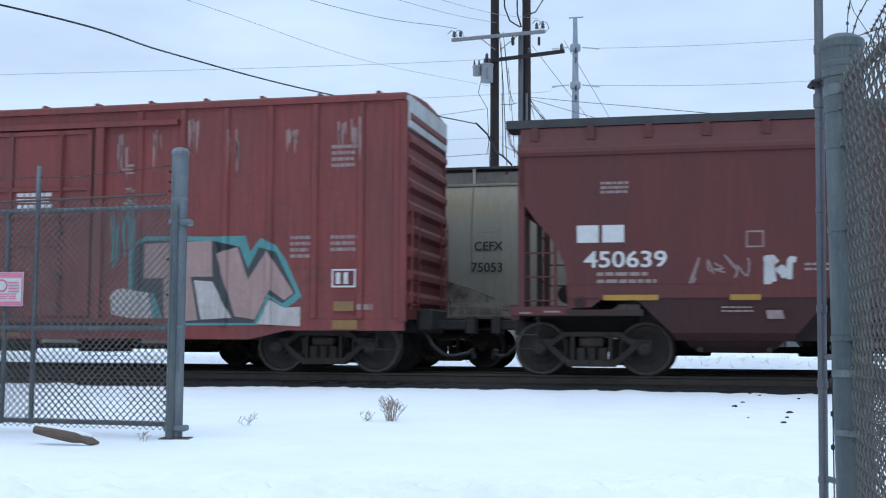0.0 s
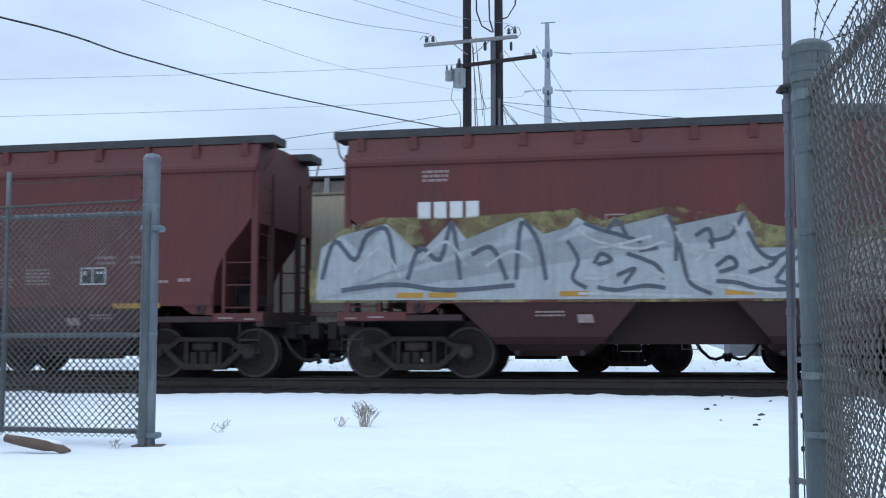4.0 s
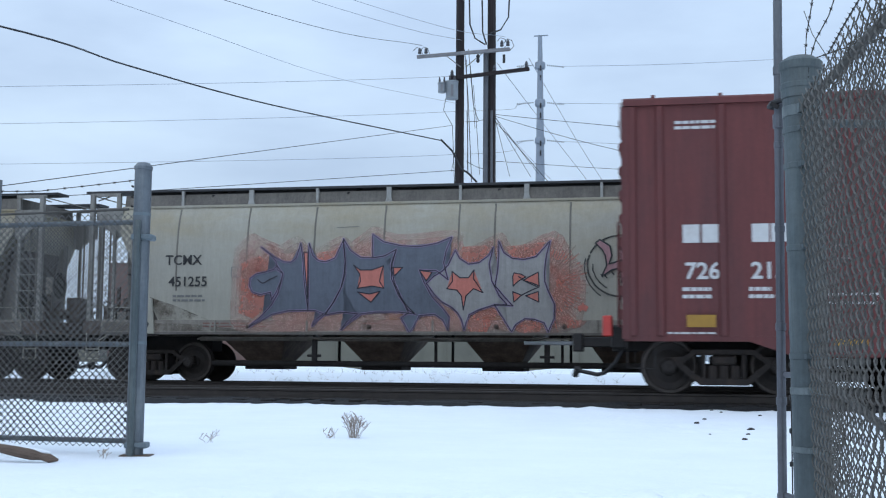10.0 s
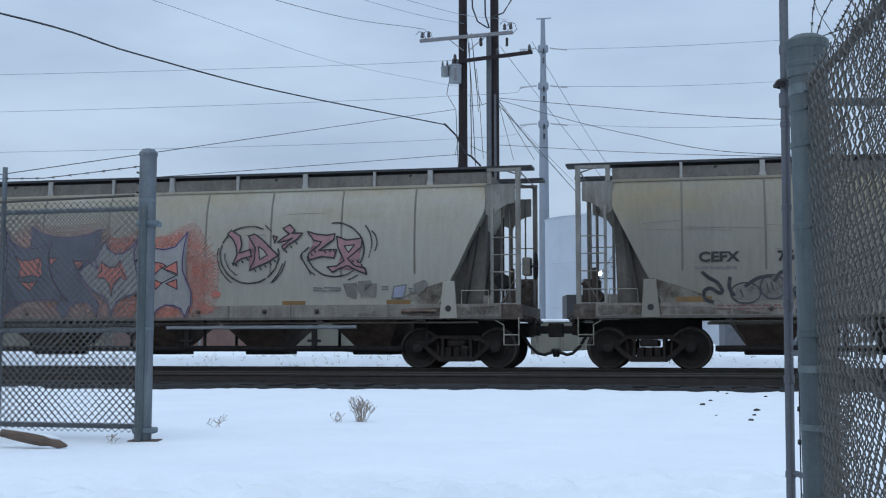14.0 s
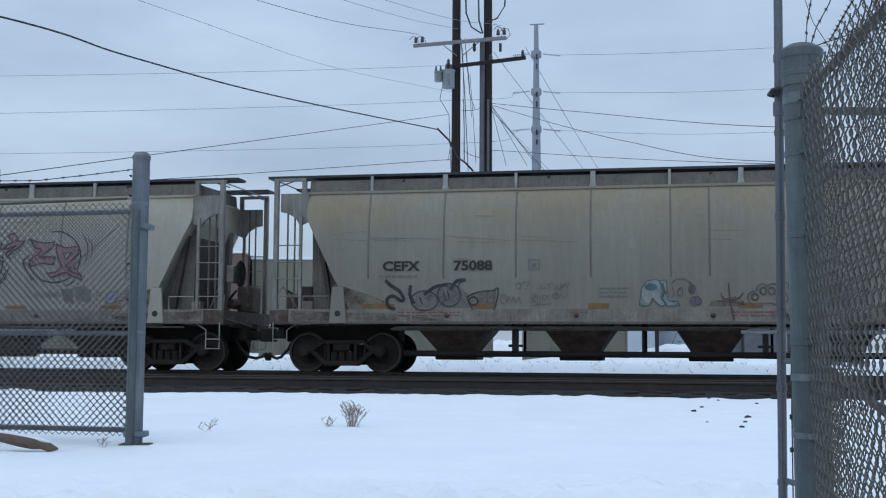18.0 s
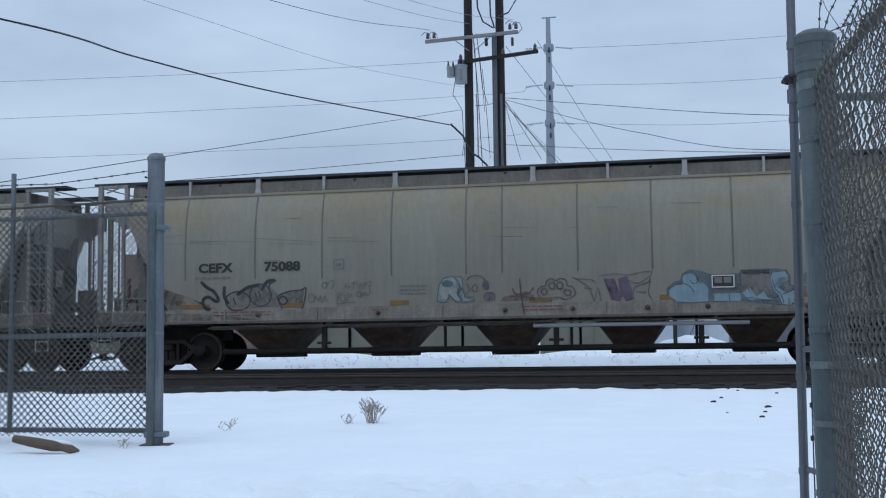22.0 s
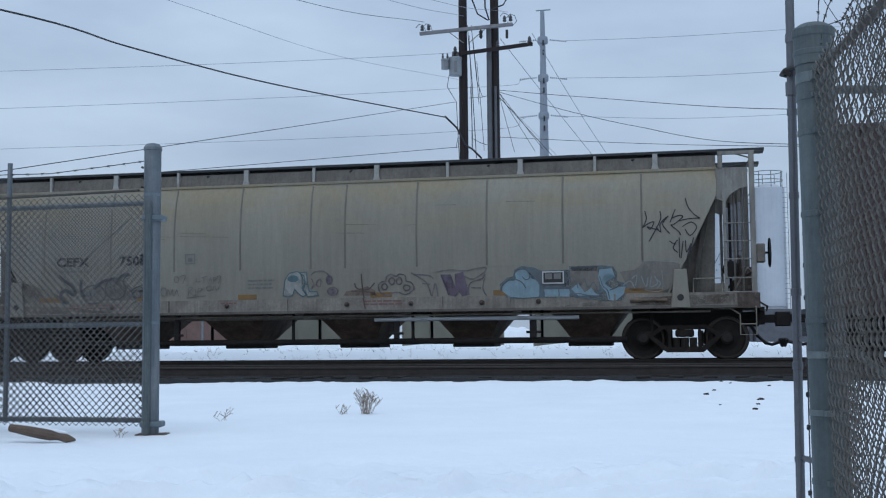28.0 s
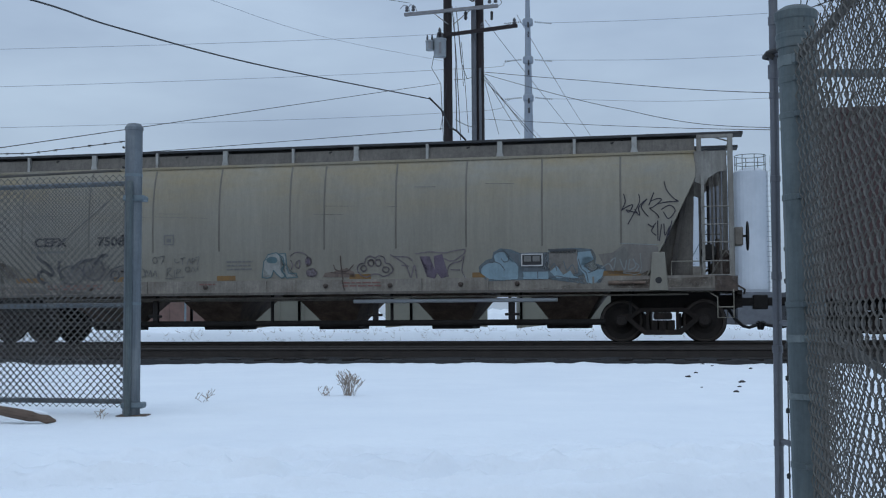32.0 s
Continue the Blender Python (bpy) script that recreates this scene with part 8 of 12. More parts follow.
strokes(g3, "mauve", 0, (), 6, 0.024, [(-0.43, 1.96), (-0.34, 2.03), (-0.21, 2.05), (-0.10, 2.02), (-0.01, 1.94), (0.03, 1.84), (-0.01, 1.74)], [(-0.42, 1.87), (-0.38, 1.77), (-0.41, 1.67)], [(-0.29, 1.83), (-0.21, 1.86), (-0.22, 1.70), (-0.31, 1.73), (-0.29, 1.83)], [(0.06, 1.84), (0.05, 1.79), (0.01, 1.75), (-0.03, 1.76), (-0.06, 1.79), (-0.07, 1.84), (-0.06, 1.89), (-0.03, 1.93), (0.01, 1.93), (0.05, 1.89), (0.06, 1.84)], [(0.19, 1.58), (0.17, 1.53), (0.11, 1.50), (0.03, 1.50), (-0.03, 1.53), (-0.05, 1.59), (-0.02, 1.64), (0.04, 1.67), (0.11, 1.67), (0.17, 1.63), (0.19, 1.58)])
spray("g3", "purple_dull", 4, [(-0.03, 1.91), (0.03, 1.92), (0.06, 1.81), (0.01, 1.75), (-0.06, 1.82)])
spray("g3", "mauve", 3, [(-0.05, 1.62), (0.10, 1.66), (0.19, 1.58), (0.13, 1.49), (-0.02, 1.51)])
spray("g3", "rust", 2, [(0.32, 1.48), (0.39, 1.58), (0.59, 1.60), (0.76, 1.65), (0.89, 1.68), (1.05, 1.59), (1.11, 1.47)])
strokes(g3, "rust_line", 0, (), 6, 0.026, [(0.75, 1.95), (0.76, 1.75), (0.79, 1.50), (0.85, 1.18)], [(0.59, 1.75), (0.63, 1.65), (0.76, 1.60), (0.92, 1.62), (1.05, 1.75)], [(0.52, 1.58), (1.05, 1.54)])
strokes(g3, "mauve", 0, (), 6, 0.028, [(1.15, 1.59), (1.14, 1.69), (1.21, 1.77), (1.31, 1.79), (1.34, 1.89), (1.44, 1.94), (1.55, 1.89), (1.63, 1.94), (1.76, 1.90), (1.79, 1.78), (1.88, 1.76), (1.96, 1.65), (1.91, 1.55), (1.75, 1.48), (1.62, 1.53), (1.49, 1.53), (1.36, 1.47), (1.23, 1.51), (1.15, 1.59)], [(1.35, 1.66), (1.33, 1.62), (1.29, 1.60), (1.24, 1.62), (1.22, 1.67), (1.24, 1.71), (1.29, 1.73), (1.33, 1.71), (1.35, 1.66)], [(1.52, 1.79), (1.50, 1.73), (1.46, 1.71), (1.41, 1.74), (1.39, 1.79), (1.41, 1.84), (1.46, 1.86), (1.50, 1.84), (1.52, 1.79)], [(1.69, 1.78), (1.67, 1.73), (1.62, 1.71), (1.58, 1.73), (1.56, 1.79), (1.58, 1.84), (1.63, 1.86), (1.67, 1.84), (1.69, 1.78)], [(1.87, 1.63), (1.85, 1.59), (1.79, 1.57), (1.74, 1.59), (1.72, 1.63), (1.74, 1.68), (1.79, 1.69), (1.85, 1.67), (1.87, 1.63)])
strokes(g3, "mauve", 0, (), 5, 0.026, [(1.91, 1.96), (2.09, 1.85), (2.26, 1.72), (2.35, 1.45)], [(1.96, 1.92), (2.29, 1.90), (2.41, 1.82)], [(2.37, 1.44), (2.45, 1.72), (2.50, 1.44)], [(2.16, 1.72), (2.32, 1.70)], [(3.12, 1.86), (3.31, 1.80), (3.56, 1.95), (3.60, 2.03)], [(3.18, 1.46), (3.24, 1.71), (3.50, 1.80), (3.57, 1.89), (3.52, 1.60), (3.59, 1.43)], [(3.27, 1.61), (3.47, 1.60)])
spray("g3", "purple_dull", 4, [(2.57, 1.91), (2.80, 1.91), (2.91, 1.61), (2.89, 1.91), (3.08, 1.96), (3.15, 1.71), (3.22, 1.46), (3.05, 1.42), (2.96, 1.54), (2.91, 1.41), (2.73, 1.46), (2.76, 1.65)])
strokes(g3, "mauve", 0, (), 6, 0.022, [(2.48, 1.97), (2.80, 2.01), (3.12, 1.98), (3.37, 2.03), (3.60, 2.05)])
spray("g3", "spray_blue_edge", 1, [(3.90, 1.49), (3.90, 1.67), (4.06, 1.81), (4.19, 1.84), (4.23, 1.98), (4.38, 2.06), (4.63, 2.03), (4.81, 1.95), (5.43, 1.96), (5.43, 2.03), (6.10, 2.04), (6.37, 2.01), (6.46, 1.87), (6.44, 1.70), (6.64, 1.64), (6.70, 1.50), (6.55, 1.28), (6.21, 1.26), (5.42, 1.37), (4.74, 1.36), (4.12, 1.34)])
spray("g3", "cloud_blue", 3, [(3.94, 1.52), (3.95, 1.64), (4.08, 1.74), (4.24, 1.77), (4.23, 1.90), (4.32, 1.98), (4.47, 1.98), (4.56, 1.89), (4.55, 1.79), (4.70, 1.75), (4.77, 1.65), (4.76, 1.38), (4.43, 1.36), (4.12, 1.39)])
spray("g3", "slate", 3, [(4.58, 1.97), (4.79, 1.92), (4.82, 1.58), (4.75, 1.73), (4.60, 1.78)])
spray("g3", "slate", 3, [(4.80, 1.92), (4.85, 1.55), (5.42, 1.54), (5.43, 1.96)])
spray("g3", "cloud_blue", 4, [(4.87, 1.54), (5.42, 1.54), (5.43, 1.37), (4.89, 1.38)])
spray("g3", "gray_patch", 4, [(5.44, 1.96), (6.05, 2.00), (6.07, 1.51), (5.85, 1.46), (5.46, 1.54)])
spray("g3", "slate_dark", 4, [(5.47, 2.02), (6.04, 2.02), (6.03, 1.92), (5.47, 1.93)])
spray("g3", "cloud_blue", 5, [(5.46, 1.54), (5.61, 1.66), (5.75, 1.46), (5.90, 1.56), (5.97, 1.44), (6.19, 1.36), (6.09, 1.39), (5.61, 1.39)])
spray("g3", "cloud_blue", 5, [(6.08, 1.95), (6.34, 1.97), (6.41, 1.79), (6.29, 1.87), (6.17, 1.82), (6.19, 1.63), (6.34, 1.53), (6.48, 1.57), (6.63, 1.57), (6.58, 1.40), (6.41, 1.26), (6.26, 1.29), (6.21, 1.46), (6.10, 1.60), (6.05, 1.80)])
strokes(g3, "slate", 0, (), 6, 0.022, [(3.94, 1.52), (3.95, 1.64), (4.08, 1.74), (4.24, 1.77), (4.23, 1.90), (4.32, 1.98), (4.47, 1.98), (4.56, 1.89), (4.55, 1.79), (4.46, 1.76), (4.40, 1.83)], [(4.25, 1.77), (4.38, 1.71), (4.47, 1.58)], [(5.46, 1.40), (5.61, 1.44), (5.85, 1.39), (6.17, 1.38)], [(6.08, 1.80), (6.14, 1.60), (6.24, 1.50), (6.29, 1.31)], [(6.29, 1.50), (6.46, 1.57), (6.51, 1.65)], [(5.76, 1.76), (5.83, 1.56), (5.95, 1.68), (6.02, 1.51)], [(5.49, 1.62), (5.56, 1.71), (5.61, 1.56)], [(5.19, 1.53), (5.20, 1.39)])
spray("g3", "gray_patch", 2, [(6.51, 1.89), (6.83, 1.93), (7.05, 2.10), (7.55, 2.11), (7.78, 2.03), (7.77, 1.62), (7.41, 1.46), (6.72, 1.47), (6.65, 1.64)])
spray("g3", "gray_patch", 3, [(7.06, 1.85), (7.42, 1.90), (7.44, 1.51), (7.03, 1.49)])
spray("g3", "scuff", 4, [(6.83, 1.88), (7.07, 2.05), (7.18, 1.88), (7.04, 1.64), (6.82, 1.57)])
strokes(g3, "pale_worn", 0, (), 5, 0.026, [(6.77, 1.74), (6.87, 1.81), (6.84, 1.59)], [(6.97, 1.78), (7.06, 1.56), (7.11, 1.76)], [(7.18, 1.78), (7.15, 1.56), (7.30, 1.63), (7.25, 1.78)], [(6.58, 1.60), (6.73, 1.69), (6.82, 1.54)], [(7.30, 1.53), (7.37, 1.63), (7.30, 1.70)])
strokes(g3, "pale_worn", 0, (), 5, 0.015, [(6.97, 2.12), (7.78, 2.08)], [(7.03, 1.49), (7.39, 1.48), (7.40, 1.90)])
spray("g3", "gray_patch", 1, [(-6.05, 1.45), (-6.0, 1.72), (-5.6, 1.88), (-5.3, 2.0), (-5.0, 1.9), (-4.8, 1.72), (-4.2, 1.85), (-4.25, 1.46)])
for x_ in (4.90, 5.09):
    place_on([quad(x_, x_ + 0.155, 1.76, 1.885)], "dim", "data_panel", g3, -1.598)
rsc = random.Random(12)
for g_, n_ in ((g0, 9), (g1, 10), (g2, 7), (g3, 8)):
    marks = []
    for i in range(n_):
        x_, z_ = rsc.uniform(-7.2, 7.0), rsc.choice((2.5, 2.9, 3.0, 3.05, 3.5)) + rsc.uniform(-0.06, 0.06)
        marks += stroke([(x_, z_), (x_ + rsc.uniform(0.2, 0.9), z_ + rsc.uniform(-0.03, 0.03))], rsc.uniform(0.006, 0.016))
    tagged(spray_curved(g_, "scuff", 2, marks, "scuff_mark"), kind="stuff")
tagged(spray_curved(g1, "dark_line", 6, scrawl(3.4, 4.95, 1.2, 2.35, 7, 0.045, 9), "graffiti_line"), kind="stuff")
# the last boxcar and the long piece on the third hopper
spray("b8", "charcoal", 0, [(1.38, 2.78), (1.52, 2.58), (1.83, 2.43), (2.08, 2.81), (2.42, 3.07), (2.91, 3.37), (3.29, 3.24), (3.58, 3.35), (4.15, 3.22), (4.43, 3.04), (4.71, 2.98), (4.90, 3.21), (5.27, 3.20), (5.63, 3.24), (6.00, 3.28), (6.54, 3.28), (7.27, 3.19), (7.25, 2.50), (7.12, 1.59), (6.85, 1.36), (6.50, 1.50), (5.95, 1.27), (5.82, 1.42), (5.60, 1.38), (4.95, 1.15), (4.84, 1.08), (4.31, 1.25), (3.85, 1.61), (3.47, 1.45), (2.89, 1.17), (2.80, 1.12), (2.32, 1.18), (1.93, 1.39), (1.63, 1.37), (1.56, 1.86)])
spray("b8", "silver", 1, [(1.50, 2.47), (1.69, 2.37), (1.90, 2.28), (2.08, 2.52), (2.30, 2.86), (2.44, 2.95), (2.47, 2.85), (2.95, 2.87), (3.34, 2.90), (3.39, 3.16), (3.56, 3.21), (3.53, 2.92), (3.86, 2.86), (4.14, 2.84), (4.28, 2.66), (4.42, 2.80), (4.66, 2.89), (4.89, 2.91), (5.26, 2.90), (5.58, 2.93), (5.68, 3.17), (5.79, 3.14), (5.95, 3.07), (6.09, 3.16), (6.54, 3.15), (7.03, 3.10), (7.18, 3.07), (7.16, 2.32), (6.99, 1.64), (6.59, 1.64), (5.96, 1.65), (5.74, 1.56), (5.69, 1.38), (5.51, 1.47), (5.05, 1.52), (4.82, 1.43), (4.86, 1.26), (4.77, 1.39), (4.40, 1.48), (4.36, 1.39), (4.12, 1.49), (3.89, 1.71), (3.71, 1.73), (3.37, 1.54), (2.94, 1.36), (2.85, 1.27), (2.80, 1.46), (2.37, 1.41), (2.27, 1.27), (1.93, 1.51), (1.68, 1.52), (1.64, 1.95)])
spray("b8", "charcoal", 2, [(2.47, 2.03), (2.90, 2.20), (3.14, 2.36), (3.29, 2.54), (3.38, 2.86), (3.60, 2.92), (3.53, 2.73), (3.38, 2.49), (3.24, 2.31), (2.90, 2.14)])
spray("b8", "charcoal", 2, [(2.64, 2.51), (2.71, 2.60), (2.95, 2.65), (2.81, 2.55)])
spray("b8", "charcoal", 2, [(4.34, 2.52), (4.33, 2.66), (4.14, 2.81), (4.66, 2.89), (4.47, 2.75), (4.44, 2.61)])
spray("b8", "charcoal", 2, [(4.83, 2.27), (4.93, 2.51), (5.05, 2.55), (4.95, 2.32), (4.92, 2.18), (5.16, 2.27), (5.36, 2.43), (5.33, 2.00), (5.06, 2.06), (4.90, 2.14)])
spray("b8", "charcoal", 2, [(5.42, 2.47), (5.53, 2.63), (5.65, 2.86), (5.69, 2.44), (5.80, 2.33), (5.57, 2.35)])
spray("b8", "charcoal", 2, [(3.71, 1.73), (3.74, 1.96), (3.85, 1.99), (4.04, 1.87), (3.87, 1.84), (3.85, 1.71)])
spray("b8", "charcoal", 2, [(5.80, 3.19), (5.95, 3.18), (6.17, 2.76), (6.33, 2.57), (6.16, 2.55), (5.94, 2.81)])
spray("b8", "charcoal", 2, [(6.45, 2.01), (6.60, 2.12), (6.86, 1.77), (6.99, 1.61), (6.59, 1.63), (6.55, 1.82)])
spray("b8", "charcoal", 2, [(6.84, 2.92), (7.07, 3.15), (7.18, 3.13), (7.17, 2.78), (6.84, 2.77)])
spray("b8", "charcoal", 2, [(4.76, 1.62), (5.05, 1.62), (5.51, 1.47), (4.87, 1.43)])
strokes(b8, "dark_patch", YB, ribs8, 3, 0.02, [(4.73, 1.78), (5.78, 1.75)], [(5.97, 2.13), (6.24, 2.13)], [(6.88, 2.40), (7.10, 2.38)])
spray("h4", "olive_mist", 0, [(-8.51, 2.06), (-7.93, 2.59), (-7.23, 2.78), (-6.53, 2.56), (-5.85, 2.75), (-4.94, 2.63), (-4.28, 2.82), (-3.84, 2.86), (-3.40, 2.64), (-2.54, 2.68), (-2.33, 2.87), (-1.90, 2.64), (-1.38, 2.65), (-1.17, 2.89), (-0.86, 2.54), (-0.65, 2.48), (-0.25, 2.43), (0.08, 2.71), (0.21, 2.61), (0.26, 2.32), (0.56, 2.46), (1.35, 2.35), (1.84, 2.48), (2.33, 2.52), (2.90, 2.36), (3.19, 2.55), (3.37, 2.31), (3.84, 2.25), (4.40, 2.28), (4.76, 2.04), (5.57, 1.98), (6.02, 1.84), (6.90, 1.96), (6.89, 1.64), (6.28, 1.56), (6.00, 1.29), (0.36, 1.27), (-8.48, 1.32)])
spray("h4", "silver_blue", 1, [(-8.37, 1.53), (-8.28, 2.27), (-7.93, 2.48), (-7.56, 2.16), (-7.11, 2.67), (-6.87, 2.35), (-6.52, 2.14), (-5.96, 2.70), (-5.61, 2.23), (-5.16, 2.32), (-4.78, 2.73), (-4.49, 2.41), (-4.21, 2.30), (-3.84, 2.71), (-3.70, 2.62), (-3.45, 2.54), (-3.18, 2.44), (-2.80, 2.28), (-2.59, 2.37), (-2.43, 2.52), (-2.36, 2.72), (-2.22, 2.52), (-2.16, 2.27), (-2.06, 2.36), (-1.90, 2.51), (-1.80, 2.46), (-1.74, 2.26), (-1.53, 2.27), (-1.38, 2.35), (-1.28, 2.70), (-1.14, 2.74), (-1.07, 2.44), (-0.91, 2.14), (-0.75, 2.02), (-0.45, 2.14), (-0.19, 2.23), (-0.04, 2.47), (0.06, 2.59), (0.14, 2.57), (0.06, 2.32), (-0.09, 2.13), (-0.35, 2.04), (-0.14, 2.08), (0.16, 2.03), (0.33, 1.78), (0.26, 1.54), (0.16, 1.32), (-8.36, 1.36)])
spray("h4", "taupe", 1, [(0.20, 1.30), (0.36, 1.64), (0.41, 2.12), (0.56, 2.29), (0.86, 2.33), (1.26, 2.15), (1.45, 2.20), (1.79, 2.34), (2.13, 2.14), (2.37, 2.37), (2.47, 2.39), (2.66, 2.18), (2.90, 2.03), (3.09, 2.09), (3.14, 2.40), (3.23, 2.42), (3.26, 2.12), (3.56, 2.23), (3.70, 2.20), (3.84, 2.06), (4.03, 2.24), (4.40, 2.22), (4.62, 2.00), (4.67, 1.77), (4.62, 1.69), (5.12, 1.62), (5.48, 1.66), (5.75, 1.71), (6.02, 1.93), (6.29, 2.25), (6.47, 2.31), (6.71, 2.31), (6.75, 2.24), (6.47, 2.20), (6.20, 1.97), (5.92, 1.66), (5.56, 1.39), (5.38, 1.30)])
spray("h4", "cream", 2, [(-0.24, 1.64), (-0.14, 1.84), (0.06, 1.95), (0.26, 1.83), (0.26, 1.59), (0.01, 1.52)])
strokes(h4, "blue_gray_line", YH - 0.018, (), 4, 0.07, [(-3.70, 2.60), (-3.45, 2.49), (-3.12, 2.39), (-2.80, 2.28)], [(-3.34, 2.44), (-3.18, 2.64), (-3.02, 2.38)], [(-3.55, 1.94), (-3.44, 2.09), (-3.28, 1.98), (-3.49, 1.91)], [(-3.01, 2.08), (-2.74, 1.98), (-2.53, 1.87), (-2.42, 1.67)], [(-3.17, 1.73), (-2.90, 1.83), (-3.06, 1.60)], [(-1.69, 2.26), (-1.38, 2.33), (-1.25, 2.50), (-1.14, 2.69)], [(-1.07, 2.39), (-0.91, 2.09), (-0.70, 1.96), (-0.45, 2.09), (-0.09, 2.28), (0.06, 2.52)], [(-1.58, 1.86), (-1.37, 2.00), (-1.27, 1.85), (-1.53, 1.76)], [(-1.58, 1.61), (-1.26, 1.58), (-0.90, 1.47), (-0.44, 1.47)])
strokes(h4, "blue_gray_line", YH - 0.018, (), 4, 0.07, [(-0.65, 1.65), (-0.45, 1.89), (-0.19, 2.01), (0.11, 1.95), (0.31, 1.78)], [(-1.06, 1.75), (-0.75, 1.85), (-0.65, 1.94)], [(-0.65, 1.60), (-0.24, 1.50)], [(-3.49, 1.53), (-3.16, 1.48), (-2.73, 1.55), (-2.42, 1.51)], [(-3.99, 2.30), (-3.82, 1.99), (-3.92, 1.69), (-3.70, 1.53)], [(-2.16, 2.22), (-2.10, 1.87), (-1.99, 1.57), (-1.68, 1.41)], [(0.26, 1.73), (0.16, 1.49), (-0.04, 1.35)], [(-2.33, 2.67), (-2.22, 2.37), (-2.23, 1.97)], [(-2.80, 2.13), (-2.53, 2.17)], [(-1.90, 2.36), (-1.69, 2.46), (-1.64, 2.16)])
strokes(h4, "blue_gray_line", YH - 0.018, (), 4, 0.08, [(-8.26, 1.74), (-8.04, 2.38), (-7.68, 2.05), (-7.46, 2.47), (-7.11, 2.57), (-6.97, 1.94)], [(-6.73, 1.72), (-6.52, 2.24), (-6.17, 2.03), (-5.96, 2.65), (-5.82, 1.71)], [(-5.60, 2.12), (-5.27, 2.22), (-5.03, 1.70)], [(-4.86, 1.70), (-4.77, 2.62), (-4.49, 2.31), (-4.36, 1.69)], [(-7.89, 1.53), (-6.96, 1.62), (-6.04, 1.51), (-4.91, 1.58)])
strokes(h4, "silver", YH - 0.018, (), 5, 0.05, [(-3.83, 2.50), (-3.50, 2.29), (-2.85, 2.16), (-2.43, 2.27)], [(-3.71, 1.69), (-3.38, 1.68), (-3.28, 1.83)], [(-1.89, 1.96), (-1.69, 2.11), (-1.48, 2.05)], [(-1.27, 2.55), (-1.19, 2.25), (-1.06, 2.00), (-0.80, 1.85)], [(-0.45, 1.74), (-0.14, 1.89), (0.06, 1.83)], [(-2.00, 1.66), (-1.47, 1.51), (-0.65, 1.40)], [(-2.74, 1.67), (-2.53, 1.77), (-2.31, 1.57)], [(-6.51, 2.03), (-6.06, 2.34), (-5.71, 1.92)], [(-7.67, 1.84), (-7.22, 2.25), (-6.85, 1.73)], [(-3.50, 2.19), (-3.18, 2.23), (-2.64, 2.36)], [(-2.22, 2.42), (-2.00, 2.11), (-1.79, 2.06)], [(-1.63, 1.66), (-1.27, 1.71), (-0.75, 1.55)], [(-3.81, 1.43), (-2.95, 1.41), (-1.99, 1.37)], [(-5.37, 1.91), (-4.93, 2.16), (-4.59, 2.00)], [(-0.24, 2.11), (0.04, 2.32), (0.12, 2.54)])
strokes(h4, "dark_gray_line", YH - 0.018, (), 4, 0.055, [(0.42, 1.63), (0.41, 2.07), (0.56, 2.26), (0.91, 2.31), (1.26, 2.13)], [(0.81, 1.82), (0.86, 1.94), (1.06, 1.84), (1.35, 1.64)], [(0.26, 1.78), (0.56, 1.71), (0.96, 1.63), (1.35, 1.62)], [(1.55, 1.91), (1.79, 2.29), (2.13, 2.09)], [(1.94, 2.14), (2.18, 1.90), (2.27, 1.61)], [(2.37, 1.42), (2.37, 1.90), (2.37, 2.28), (2.52, 2.37), (2.76, 2.08), (3.04, 1.89)], [(2.56, 1.89), (2.61, 1.65), (2.99, 1.60), (3.13, 1.79)], [(3.14, 2.03), (3.19, 2.36)], [(3.27, 1.60), (3.56, 1.78), (3.74, 1.69), (4.02, 1.40), (4.29, 1.31)], [(3.75, 2.11), (3.79, 1.78)])
strokes(h4, "dark_gray_line", YH - 0.018, (), 4, 0.05, [(4.03, 2.20), (4.40, 2.18), (4.62, 1.95)], [(4.25, 1.79), (4.44, 1.88), (4.53, 1.77), (4.34, 1.73)], [(4.62, 1.68), (5.12, 1.58), (5.52, 1.62), (5.93, 1.89), (6.29, 2.22), (6.71, 2.28)], [(5.47, 1.30), (5.83, 1.57), (6.20, 1.93), (6.46, 2.15)], [(3.37, 2.16), (3.56, 2.20), (3.75, 2.02)], [(0.36, 1.44), (0.76, 1.34), (1.35, 1.38)], [(4.75, 1.35), (4.89, 1.39), (5.07, 1.30)], [(3.13, 1.84), (3.37, 1.93), (3.46, 1.78)], [(2.61, 2.18), (2.90, 1.98), (3.14, 2.03)])
strokes(h4, "cream", YH - 0.018, (), 5, 0.04, [(0.56, 2.22), (0.91, 2.27), (1.21, 2.16)], [(2.33, 2.18), (2.50, 2.32)], [(3.28, 2.02), (3.51, 2.07), (3.56, 1.92), (3.37, 1.88)], [(4.66, 1.66), (5.12, 1.56), (5.48, 1.57)], [(6.38, 2.24), (6.69, 2.27)], [(4.07, 2.13), (4.35, 2.15)], [(1.55, 2.10), (1.79, 2.27), (2.04, 2.14)], [(2.47, 1.99), (2.57, 2.08)], [(5.61, 1.43), (5.92, 1.70)])
spray("h4", "olive", 3, [(1.65, 1.96), (2.13, 2.04), (2.18, 1.61), (1.74, 1.57)])
